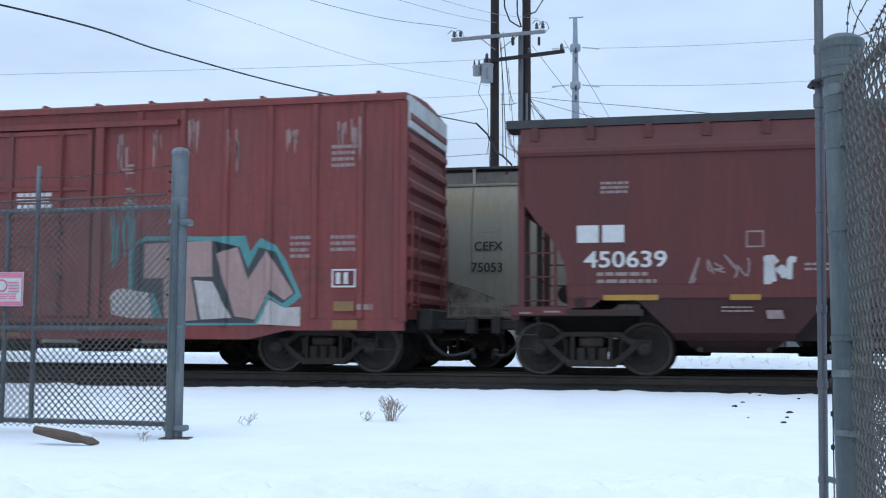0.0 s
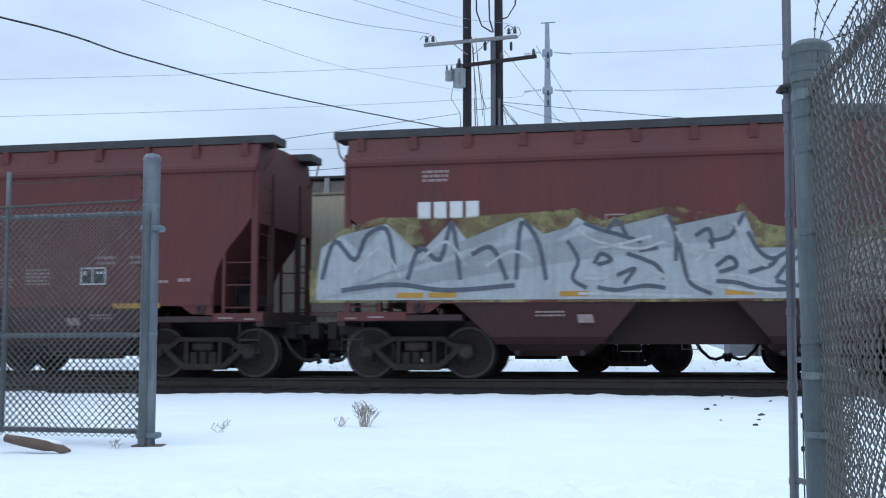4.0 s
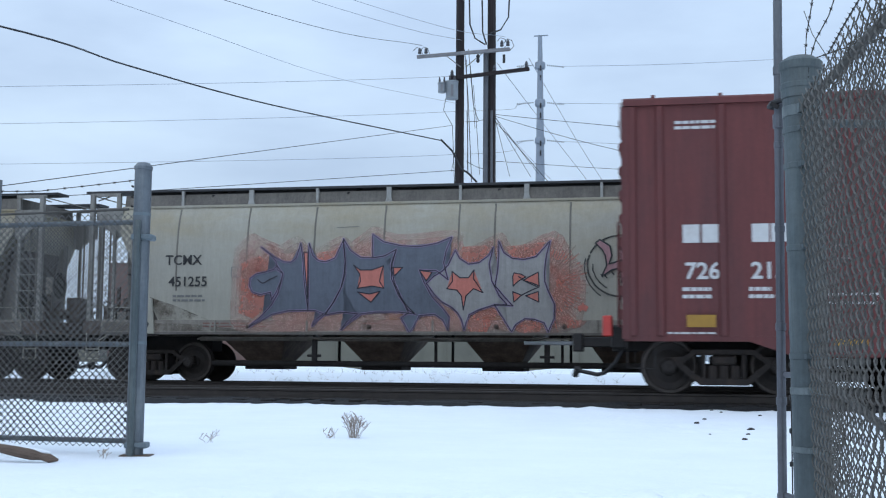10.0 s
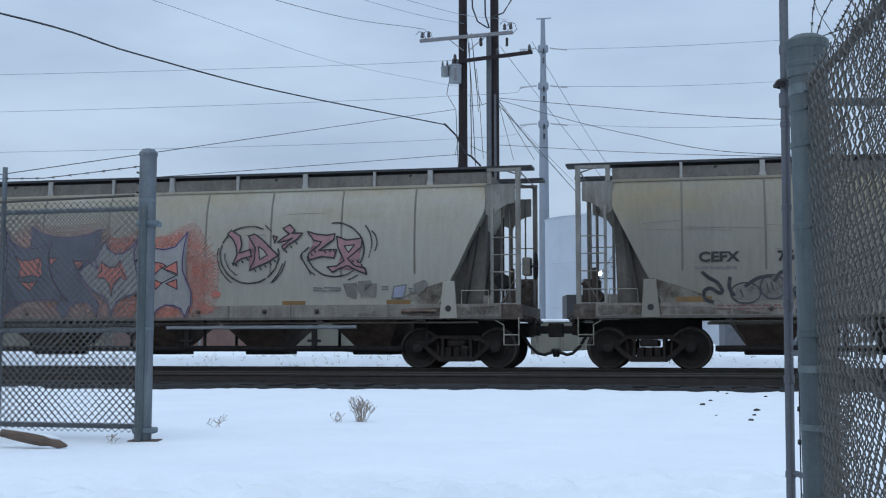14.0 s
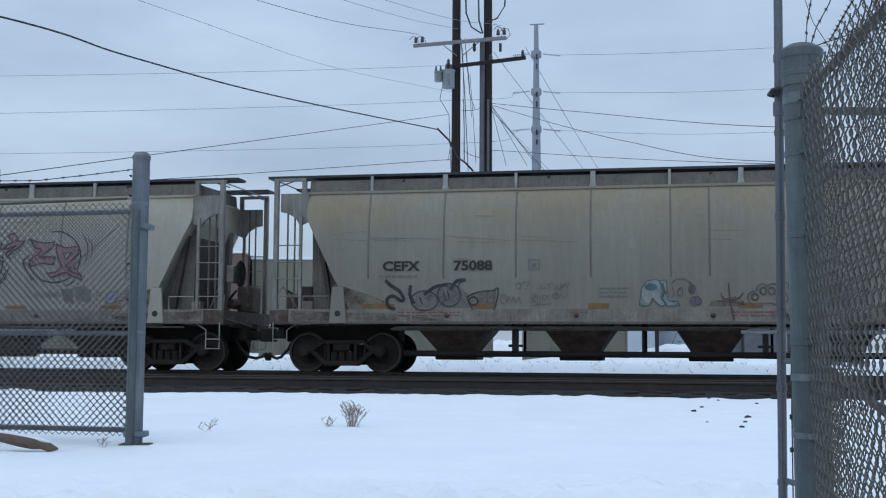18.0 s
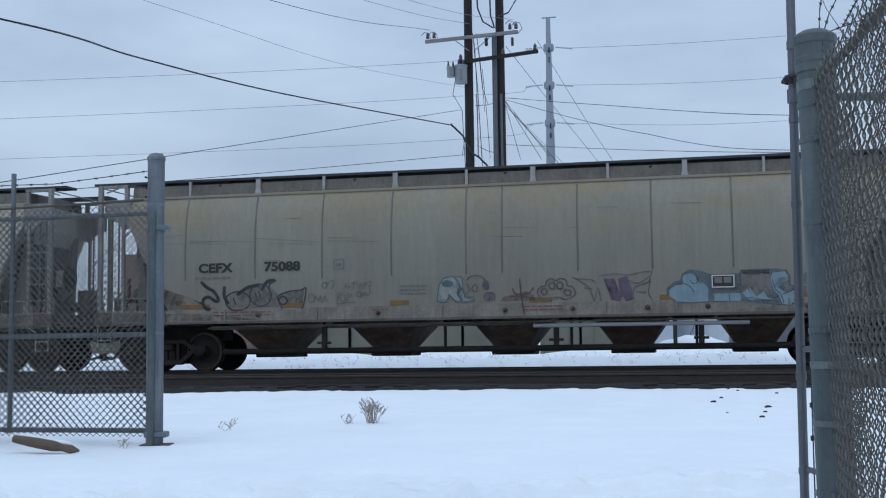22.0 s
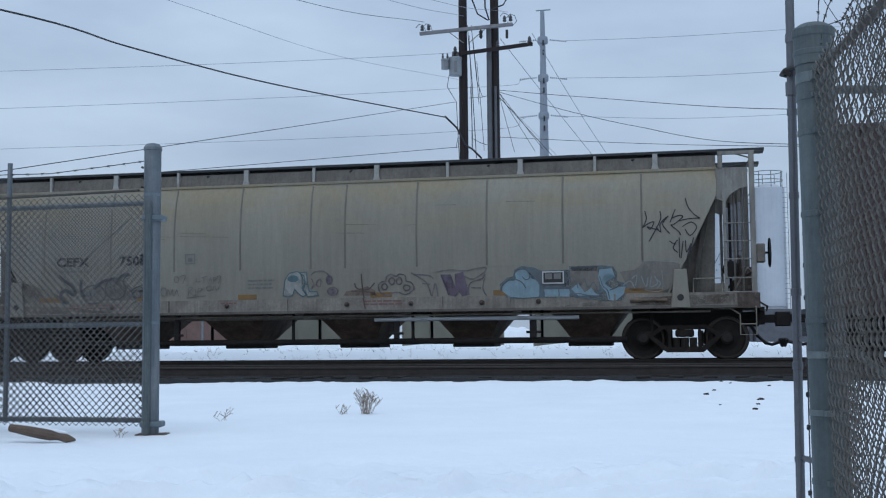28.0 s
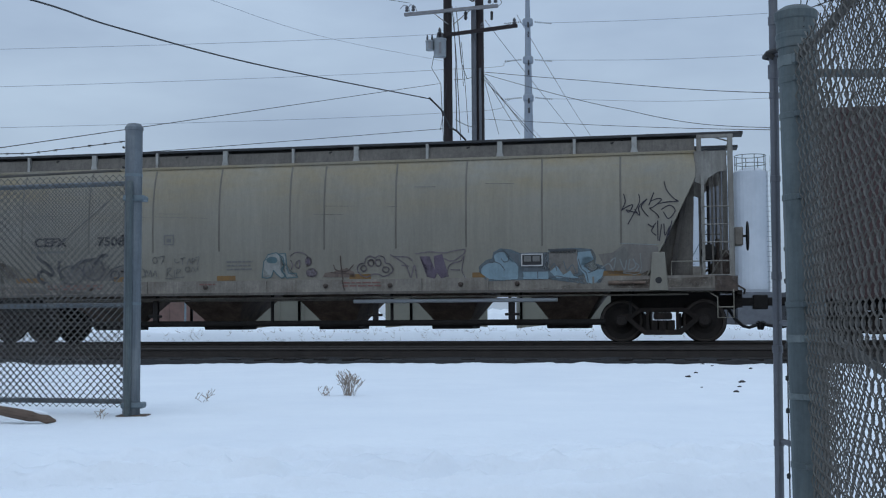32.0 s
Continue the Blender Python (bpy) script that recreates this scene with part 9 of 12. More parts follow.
strokes(h4, "cream_gray", YH - 0.018, (), 5, 0.045, [(1.67, 1.91), (2.15, 1.98)], [(1.67, 1.81), (2.17, 1.88)], [(1.69, 1.71), (2.18, 1.78)], [(1.72, 1.62), (2.19, 1.68)], [(1.30, 1.93), (1.65, 1.98)], [(1.32, 1.82), (1.65, 1.87)])
# brown cars
strokes(h4, "faded", YH, (), 6, 0.035, [(6.7, 2.5), (6.9, 2.8), (7.1, 2.45)], [(6.9, 2.9), (7.2, 3.1), (7.3, 2.7), (7.5, 2.95), (7.45, 2.6)], [(6.75, 2.4), (7.0, 2.7), (7.3, 2.4)])
place_on([blob(7.5, 3.5, 0.3, 0.3, 12, 0.3, 3)], "cream", "graffiti_shape", h4, YH)
rnd5 = random.Random(8)
for i in range(46):
    place_on([blob(rnd5.uniform(-4.6, -0.2), rnd5.uniform(1.35, 2.25), rnd5.uniform(0.05, 0.13), rnd5.uniform(0.05, 0.12), 8, 0.4, i)], ("rose", "spray_blue", "purple", "pale_blue")[i % 4], "graffiti_shape", h5, YH - 0.018, (), 0.017 + 0.0006 * (i % 9))
strokes(h6, "gray_scrawl", YH, (), 4, 0.075, [(-0.73, 2.12), (-0.57, 2.19), (-0.60, 2.04)], [(-0.60, 2.26), (-0.54, 2.06), (-0.60, 1.87)], [(-0.46, 2.11), (-0.20, 2.15), (-0.36, 1.91), (-0.51, 1.83)], [(-0.26, 2.26), (-0.30, 2.01), (-0.22, 1.83)], [(-0.12, 2.06), (-0.15, 1.83), (0.01, 1.90)], [(-0.31, 2.15), (0.11, 2.15), (0.47, 2.18)], [(0.06, 2.10), (0.11, 1.85)], [(0.16, 2.10), (0.32, 2.00), (0.30, 1.82), (0.11, 1.80)], [(0.42, 2.14), (0.42, 1.85)], [(0.61, 2.19), (0.58, 1.89), (0.73, 1.79), (0.93, 1.81)], [(0.83, 2.09), (0.88, 1.89)], [(0.88, 2.16), (1.03, 2.23), (0.93, 2.03), (1.04, 1.98), (0.88, 1.84), (0.93, 1.71)])
strokes(h6, "gray_scrawl", YH, (), 4, 0.05, [(0.68, 1.87), (1.14, 1.88)], [(-0.09, 1.78), (0.32, 1.78), (0.68, 1.86)], [(-0.86, 1.71), (-0.51, 1.72)], [(-0.56, 1.77), (-0.36, 1.81), (-0.43, 1.68)], [(0.01, 1.95), (0.11, 1.98), (0.13, 1.88), (0.01, 1.85), (-0.01, 1.93)], [(0.01, 1.66), (0.22, 1.70), (0.34, 1.68), (0.17, 1.61)], [(0.06, 1.54), (0.22, 1.53), (0.12, 1.46), (0.25, 1.41), (0.12, 1.36)])
strokes(h5, "spray_white", YH - 0.018, (), 9, 0.03, [(-3.02, 1.89), (-2.81, 1.88)], [(-2.71, 1.81), (-2.26, 1.84)], [(-2.61, 1.55), (-2.36, 1.58)], [(-1.91, 1.79), (-1.68, 1.81)], [(-1.96, 1.54), (-1.74, 1.58)])
for car_, y_, args in ((h6, YH, (-4.9, -3.8, 1.62, 2.2, 5, 0.05, 31)), (h6, YH, (-3.8, -2.6, 1.85, 2.22, 5, 0.045, 32)), (h6, YH, (-3.45, -2.0, 1.53, 1.72, 7, 0.035, 33))):
    tagged(place_on(scrawl(*args), "gray_scrawl", "graffiti_line", car_, y_, (), 0.004), kind="stuff")
strokes(h6, "faded", YH, (), 2, 0.06, [(2.49, 2.23), (2.73, 2.05), (2.87, 1.89), (2.92, 1.82)], [(2.78, 2.27), (2.92, 2.20), (3.04, 2.23), (3.21, 2.31)], [(2.83, 2.20), (2.85, 1.89)], [(3.03, 2.29), (2.99, 1.93)], [(3.22, 2.28), (3.11, 1.98)], [(2.72, 1.82), (3.16, 1.91), (3.58, 1.84)], [(3.11, 2.05), (3.44, 2.20), (3.68, 2.20)], [(3.39, 1.92), (3.63, 2.09), (3.85, 2.14), (3.91, 2.04), (3.68, 1.95)])
tagged(place_on(scrawl(-5.05, -4.1, 1.52, 1.98, 5, 0.03, 36), "faded", "graffiti_line", h1, YH, (), 0.004), kind="stuff")
tagged(place_on(scrawl(-3.9, -3.38, 1.42, 1.95, 5, 0.09, 37), "white", "graffiti_line", h1, YH, (), 0.004), kind="stuff")
# boxcar details: reflectors, panels, streaks, scrawls
STRIPS_8 = ((6.03, 6.52, 1.08, 1.28), (4.51, 5.01, 0.66, 0.86), (-6.59, -6.13, 1.09, 1.29), (-4.91, -4.43, 0.66, 0.85), (-4.3, -3.8, 0.80, 0.90), (-2.2, -1.75, 0.78, 0.88), (1.75, 2.2, 0.78, 0.88), (3.9, 4.4, 0.78, 0.88), (-0.4, 0.15, 0.62, 0.72))
for b_, rb, items in ((b2, ribs2, ((6.34, 6.71, 1.08, 1.25), (6.3, 6.76, 0.76, 0.92), (-6.81, -6.4, 1.10, 1.27), (-6.82, -6.35, 0.76, 0.94), (-4.6, -4.1, 0.80, 0.90), (1.6, 2.1, 0.78, 0.88), (-0.5, 0.2, 0.62, 0.69))),
                      (b7, ribs7, ((-4.05, -3.6, 1.08, 1.17), (-2.6, -2.1, 0.98, 1.06), (2.5, 2.95, 0.98, 1.06), (3.6, 4.05, 1.16, 1.25), (5.9, 6.55, 1.12, 1.32), (-6.6, -6.1, 1.10, 1.30))),
                      (b8, ribs8, STRIPS_8)):
    for x0, x1, z0, z1 in items:
        place_on([quad(x0, x1, z0, z1)], "orange" if b_ is b2 else "yellow", "reflector_strip", b_, YB - 0.047 if z0 > 0.96 else YB, (), 0.018)
place_on([quad(-6.85, -6.1, 1.36, 1.40), quad(5.8, 6.7, 1.36, 1.42)], "yellow", "reflector_strip", b7, YB - 0.047, (), 0.018)
for b_, x0, z0, x1, z1 in ((b2, 6.3, 1.49, 6.74, 1.81), (b8, 6.08, 1.37, 6.56, 1.65)):
    place_on(frame_polys(x0, x1, z0, z1, 0.03) + [quad(x0 + 0.08, x0 + 0.16, z0 + 0.06, z1 - 0.06), quad(x0 + 0.22, x0 + 0.3, z0 + 0.06, z1 - 0.06)], "white", "data_panel", b_, YB - 0.047, (), 0.02)
for b_, x0, z0, x1, z1 in ((b2, -4.68, 1.67, -4.38, 1.94), (b7, -4.67, 2.37, -4.35, 2.61), (b8, -4.27, 2.18, -3.97, 2.42)):
    place_on(frame_polys(x0, x1, z0, z1, 0.025), "faded", "plate_square", b_, YB)
for b_, x0, x1, z0, z1 in ((b2, -2.74, -2.16, 1.41, 1.82), (b8, -3.32, -2.7, 1.12, 1.50)):
    bm = bevel(box(B(), x0, x1, -1.535, -1.47, z0, z1), 0.008)
    part("steel_plate", bm, "roofwalk" if b_ is b8 else "gray_low", b_)
random.seed(31)
for b_, rb, rows_t in ((b2, ribs2, bar_rows(6.5, 2.35, 0.5, 0.06, 3, 0.05) + bar_rows(5.7, 2.35, 0.4, 0.06, 4, 0.05) + bar_rows(-6.6, 1.58, 0.5, 0.06, 2, 0.05) + bar_rows(-5.95, 1.58, 0.4, 0.06, 2, 0.05) + bar_rows(6.5, 3.95, 0.5, 0.06, 4, 0.05) + bar_rows(6.9, 1.1, 0.3, 0.1, 1, 0.05)),
                       (b7, ribs7, bar_rows(4.9, 2.5, 0.18, 0.05, 5, 0.06) + bar_rows(5.5, 2.5, 0.18, 0.05, 5, 0.06) + bar_rows(6.4, 2.5, 0.5, 0.05, 4, 0.08) + bar_rows(4.2, 2.12, 0.8, 0.04, 2, 0.05) + bar_rows(-6.5, 1.8, 0.7, 0.05, 2, 0.06) + bar_rows(-6.5, 4.45, 0.6, 0.05, 2, 0.04)),
                       (b8, ribs8, bar_rows(-6.4, 1.68, 0.5, 0.06, 2, 0.06) + bar_rows(-5.4, 1.68, 0.4, 0.06, 2, 0.06) + bar_rows(-4.0, 1.6, 0.8, 0.04, 2, 0.1) + bar_rows(-6.4, 4.45, 0.7, 0.05, 2, 0.04) + bar_rows(-6.5, 0.98, 0.8, 0.03, 1, 0.1) + bar_rows(6.3, 1.0, 0.8, 0.03, 1, 0.1))):
    tagged(place_on(rows_t, "faded" if b_ is b2 else "white", "data_stencil", b_, YB, rb), kind="stuff")
for b_, dd, z0 in ((b2, 0.45, 3.22), (b7, -0.95, 4.12), (b8, -0.23, 4.2)):
    tagged(place_on(bar_rows(dd, z0, 1.35 if b_ is not b2 else 0.75, 0.07, 2 if b_ is not b2 else 3, 0.04), "white", "door_stencil", b_, YB - 0.068, (), 0.004), kind="stuff")
# letters of the dark boxcar, turquoise and pink
spray("b7", "green", 0, [(1.50, 0.63), (1.66, 1.22), (1.78, 1.75), (1.88, 2.01), (2.99, 2.03), (4.03, 2.03), (4.13, 2.06), (5.51, 2.05), (5.64, 1.89), (5.91, 1.68), (5.96, 2.02), (6.50, 2.02), (6.89, 1.75), (6.78, 1.23), (6.72, 0.75), (5.56, 0.74), (5.47, 0.59)])
spray("b7", "pale_blue", 2, [(1.89, 1.72), (1.95, 1.95), (2.85, 1.96), (2.82, 1.70)])
spray("b7", "sky_blue", 2, [(1.89, 1.72), (2.82, 1.70), (2.79, 1.41), (2.26, 1.39), (2.67, 0.99), (2.03, 1.00), (2.03, 1.00), (1.77, 1.22), (1.86, 1.60)])
spray("b7", "deep_blue", 2, [(2.67, 0.99), (2.73, 0.92), (2.76, 0.64), (1.50, 0.65), (1.65, 0.96), (2.03, 1.00), (2.03, 1.00)])
strokes(b7, "green", YB, ribs7, 5, 0.04, [(1.95, 1.95), (2.85, 1.96), (2.79, 1.41), (2.26, 1.39), (2.73, 0.92), (2.76, 0.64), (1.50, 0.65), (1.65, 0.96), (2.03, 1.00), (1.77, 1.22), (1.86, 1.60), (1.95, 1.95)])
spray("b7", "pale_blue", 2, [(2.96, 1.69), (3.01, 1.93), (3.35, 1.95), (3.30, 1.69), (3.47, 1.68), (3.51, 1.97), (3.92, 1.97), (3.87, 1.67)])
spray("b7", "sky_blue", 2, [(2.96, 1.69), (3.30, 1.69), (3.27, 1.48), (3.44, 1.46), (3.47, 1.68), (3.87, 1.67), (3.83, 1.37), (3.77, 0.97), (3.30, 0.98), (3.31, 1.01), (3.17, 1.06), (3.16, 0.98), (2.82, 0.99), (2.83, 1.11), (2.94, 1.58)])
spray("b7", "deep_blue", 2, [(3.77, 0.97), (3.72, 0.63), (3.27, 0.63), (3.30, 0.98), (3.16, 0.98), (3.11, 0.63), (2.78, 0.64), (2.82, 0.99)])
strokes(b7, "green", YB, ribs7, 5, 0.04, [(3.01, 1.93), (3.35, 1.95), (3.27, 1.48), (3.44, 1.46), (3.51, 1.97), (3.92, 1.97), (3.83, 1.37), (3.72, 0.63), (3.27, 0.63), (3.31, 1.01), (3.17, 1.06), (3.11, 0.63), (2.78, 0.64), (2.83, 1.11), (2.94, 1.58), (3.01, 1.93)])
spray("b7", "pale_blue", 2, [(4.07, 1.67), (4.14, 1.97), (4.96, 1.97), (4.90, 1.65)])
spray("b7", "sky_blue", 2, [(4.07, 1.67), (4.90, 1.65), (4.83, 1.31), (4.78, 0.96), (3.91, 0.97), (3.94, 1.18), (4.07, 1.65)])
spray("b7", "deep_blue", 2, [(4.78, 0.96), (4.72, 0.62), (3.86, 0.63), (3.91, 0.97)])
strokes(b7, "green", YB, ribs7, 5, 0.04, [(4.14, 1.97), (4.96, 1.97), (4.83, 1.31), (4.72, 0.62), (3.86, 0.63), (3.94, 1.18), (4.07, 1.65), (4.14, 1.97)])
spray("b7", "pale_blue", 2, [(5.07, 1.65), (5.14, 1.93), (5.49, 1.97), (5.45, 1.64)])
spray("b7", "sky_blue", 2, [(5.07, 1.65), (5.45, 1.64), (5.44, 1.53), (5.58, 1.51), (5.85, 1.43), (5.80, 1.06), (5.59, 0.95), (4.92, 0.96), (4.96, 1.17), (5.04, 1.54)])
spray("b7", "deep_blue", 2, [(5.59, 0.95), (5.48, 0.88), (5.36, 0.61), (4.85, 0.61), (4.92, 0.96)])
strokes(b7, "green", YB, ribs7, 5, 0.04, [(5.14, 1.93), (5.49, 1.97), (5.44, 1.53), (5.58, 1.51), (5.85, 1.43), (5.80, 1.06), (5.48, 0.88), (5.36, 0.61), (4.85, 0.61), (4.96, 1.17), (5.04, 1.54), (5.14, 1.93)])
spray("b7", "pale_blue", 2, [(5.91, 1.63), (5.98, 1.96), (6.46, 1.97), (6.39, 1.62)])
spray("b7", "sky_blue", 2, [(5.91, 1.63), (6.39, 1.62), (6.34, 1.42), (6.26, 0.94), (5.65, 0.94), (5.80, 1.02), (5.87, 1.43)])
spray("b7", "deep_blue", 2, [(6.26, 0.94), (6.24, 0.78), (5.56, 0.76), (5.52, 0.88), (5.65, 0.94)])
strokes(b7, "green", YB, ribs7, 5, 0.04, [(5.98, 1.96), (6.46, 1.97), (6.34, 1.42), (6.24, 0.78), (5.56, 0.76), (5.52, 0.88), (5.80, 1.02), (5.87, 1.43), (5.98, 1.96)])
spray("b7", "green", 4, [(4.38, 1.63), (4.58, 1.62), (4.53, 1.01), (4.27, 1.03)])
spray("b7", "charcoal", 6, [(5.50, 1.88), (5.90, 1.61), (5.87, 1.52), (5.50, 1.64)])
spray("b7", "charcoal", 6, [(6.49, 1.89), (6.75, 1.70), (6.73, 1.52), (6.45, 1.62)])
spray("b7", "charcoal", 6, [(6.36, 1.07), (6.60, 1.03), (6.57, 0.85), (6.43, 0.89)])
spray("b7", "charcoal", 6, [(2.87, 1.77), (2.95, 1.75), (2.91, 1.58), (2.84, 1.60)])
spray("b7", "charcoal", 6, [(3.37, 1.74), (3.46, 1.76), (3.42, 1.59), (3.35, 1.59)])
spray("b7", "charcoal", 6, [(3.95, 1.84), (4.05, 1.84), (4.00, 1.56), (3.89, 1.58)])
spray("b7", "charcoal", 6, [(4.95, 1.72), (5.06, 1.72), (5.00, 1.49), (4.93, 1.50)])
spray("b7", "charcoal", 6, [(4.35, 1.41), (4.56, 1.47), (4.52, 1.17), (4.35, 1.18)])
spray("b7", "charcoal", 6, [(3.84, 1.09), (3.92, 1.09), (3.88, 0.90), (3.82, 0.92)])
strokes(b7, "charcoal", YB, ribs7, 6, 0.03, [(1.95, 1.94), (2.41, 1.95), (2.85, 1.96)], [(3.01, 1.93), (3.35, 1.95)], [(3.51, 1.97), (3.92, 1.97)], [(4.14, 1.96), (4.96, 1.97)], [(5.14, 1.93), (5.49, 1.96)], [(5.98, 1.96), (6.46, 1.97)], [(2.26, 1.39), (2.50, 1.21), (2.73, 0.92)], [(4.27, 1.03), (4.53, 1.03)], [(4.84, 1.49), (5.40, 1.49)])
spray("b7", "spray_white", 3, [(6.81, 1.39), (7.00, 1.27), (7.01, 0.86), (6.77, 0.85)])
strokes(b7, "spray_white", YB, ribs7, 9, 0.05, [(2.27, 1.98), (2.37, 2.15), (2.69, 2.25), (2.61, 2.02)])
spray("b7", "green", 0, [(-6.68, 1.14), (-6.42, 1.29), (-6.11, 1.33), (-5.90, 1.13), (-6.05, 0.89), (-6.11, 0.77), (-6.73, 0.78)])
spray("b7", "green", 0, [(-1.60, 1.44), (-1.32, 1.27), (-0.99, 1.38), (-0.71, 1.46), (-0.61, 1.18), (-0.40, 0.95), (-0.27, 0.69), (-0.36, 0.60), (-1.34, 0.61), (-1.52, 1.06)])
spray("b7", "magenta_solid", 1, [(-6.08, 1.40), (-5.90, 1.67), (-5.64, 1.86), (-5.29, 1.95), (-4.98, 2.09), (-4.68, 2.05), (-4.53, 1.93), (-4.08, 1.94), (-3.73, 2.01), (-3.38, 2.12), (-3.09, 2.04), (-2.79, 2.06), (-2.60, 2.08), (-2.31, 1.99), (-2.07, 2.11), (-1.64, 2.10), (-1.50, 1.95), (-1.17, 1.96), (-0.94, 1.85), (-0.85, 1.65), (-1.04, 1.38), (-1.33, 1.20), (-1.34, 0.63), (-5.64, 0.65), (-6.00, 0.84)])
spray("b7", "green", 2, [(-4.53, 1.89), (-4.45, 2.11), (-4.31, 2.19), (-4.19, 2.07), (-4.16, 1.92)])
spray("b7", "green", 2, [(-3.86, 1.99), (-3.78, 2.11), (-3.68, 2.06), (-3.72, 1.97)])
spray("b7", "gray_blue", 3, [(-5.53, 1.41), (-5.51, 1.47), (-5.39, 1.74), (-5.23, 1.93), (-5.08, 1.95), (-5.08, 1.65), (-5.17, 1.40)])
spray("b7", "lilac", 3, [(-5.95, 0.77), (-5.64, 1.08), (-5.53, 1.41), (-5.17, 1.40), (-5.21, 1.28), (-4.96, 1.16), (-4.68, 0.91), (-4.56, 0.67), (-4.96, 0.81), (-5.19, 1.04), (-5.39, 0.88), (-5.57, 0.67), (-5.80, 0.69)])
strokes(b7, "pink_rim", YB, ribs7, 6, 0.045, [(-5.95, 0.77), (-5.64, 1.08), (-5.51, 1.47), (-5.39, 1.74), (-5.23, 1.93), (-5.08, 1.95), (-5.08, 1.65), (-5.21, 1.28), (-4.96, 1.16), (-4.68, 0.91), (-4.56, 0.67), (-4.96, 0.81), (-5.19, 1.04), (-5.39, 0.88), (-5.57, 0.67), (-5.80, 0.69), (-5.95, 0.77)])
spray("b7", "gray_blue", 3, [(-6.06, 1.42), (-6.08, 1.43), (-5.96, 1.69), (-5.84, 1.67), (-5.76, 1.41)])
spray("b7", "lilac", 3, [(-6.06, 1.42), (-5.76, 1.41), (-5.76, 1.39), (-5.90, 1.32)])
strokes(b7, "pink_rim", YB, ribs7, 6, 0.045, [(-6.08, 1.43), (-5.96, 1.69), (-5.84, 1.67), (-5.76, 1.39), (-5.90, 1.32), (-6.08, 1.43)])
spray("b7", "gray_blue", 3, [(-5.05, 1.40), (-5.01, 1.95), (-4.88, 2.04), (-4.72, 2.02), (-4.74, 1.39)])
spray("b7", "lilac", 3, [(-5.05, 1.40), (-4.74, 1.39), (-4.74, 1.26), (-4.83, 1.20), (-5.05, 1.38)])
strokes(b7, "pink_rim", YB, ribs7, 6, 0.045, [(-5.01, 1.95), (-4.88, 2.04), (-4.72, 2.02), (-4.74, 1.26), (-4.83, 1.20), (-5.05, 1.38), (-5.01, 1.95)])
spray("b7", "gray_blue", 3, [(-4.68, 1.74), (-4.48, 1.84), (-4.18, 1.89), (-3.94, 1.76), (-3.90, 1.51), (-3.98, 1.38), (-4.60, 1.39), (-4.58, 1.56)])
spray("b7", "lilac", 3, [(-3.98, 1.38), (-4.04, 1.28), (-4.14, 1.23), (-4.00, 0.95), (-3.79, 0.82), (-3.61, 0.66), (-3.89, 0.66), (-4.14, 0.94), (-4.32, 1.15), (-4.40, 0.86), (-4.52, 0.65), (-4.68, 0.67), (-4.62, 1.25), (-4.60, 1.39)])
strokes(b7, "pink_rim", YB, ribs7, 6, 0.045, [(-4.68, 1.74), (-4.48, 1.84), (-4.18, 1.89), (-3.94, 1.76), (-3.90, 1.51), (-4.04, 1.28), (-4.14, 1.23), (-4.00, 0.95), (-3.79, 0.82), (-3.61, 0.66), (-3.89, 0.66), (-4.14, 0.94), (-4.32, 1.15), (-4.40, 0.86), (-4.52, 0.65), (-4.68, 0.67), (-4.62, 1.25), (-4.58, 1.56), (-4.68, 1.74)])
spray("b7", "gray_blue", 3, [(-3.80, 1.77), (-3.63, 1.91), (-3.38, 1.98), (-3.14, 1.92), (-2.97, 1.70), (-2.90, 1.37), (-2.91, 1.36), (-3.74, 1.37), (-3.78, 1.43)])
spray("b7", "lilac", 3, [(-2.91, 1.36), (-3.02, 1.17), (-3.20, 1.11), (-3.18, 1.02), (-3.00, 0.88), (-2.95, 0.67), (-3.69, 0.70), (-3.41, 0.81), (-3.33, 0.94), (-3.49, 1.00), (-3.64, 1.24), (-3.74, 1.37)])
strokes(b7, "pink_rim", YB, ribs7, 6, 0.045, [(-3.80, 1.77), (-3.63, 1.91), (-3.38, 1.98), (-3.14, 1.92), (-2.97, 1.70), (-2.90, 1.37), (-3.02, 1.17), (-3.20, 1.11), (-3.18, 1.02), (-3.00, 0.88), (-2.95, 0.67), (-3.69, 0.70), (-3.41, 0.81), (-3.33, 0.94), (-3.49, 1.00), (-3.64, 1.24), (-3.78, 1.43), (-3.80, 1.77)])
spray("b7", "gray_blue", 3, [(-2.85, 1.89), (-2.58, 1.94), (-2.49, 1.60), (-2.46, 1.35), (-2.27, 1.34), (-2.26, 1.38), (-2.22, 1.34), (-2.07, 1.34), (-2.04, 1.92), (-1.74, 1.98), (-1.73, 1.39), (-1.71, 1.33), (-2.66, 1.35), (-2.65, 1.41)])
spray("b7", "lilac", 3, [(-2.46, 1.35), (-2.44, 1.22), (-2.31, 1.08), (-2.27, 1.34), (-2.22, 1.34), (-2.07, 1.21), (-2.07, 1.34), (-1.71, 1.33), (-1.67, 1.20), (-1.57, 0.69), (-2.09, 0.70), (-2.18, 0.93), (-2.41, 0.72), (-2.83, 0.73), (-2.71, 1.03), (-2.66, 1.35)])
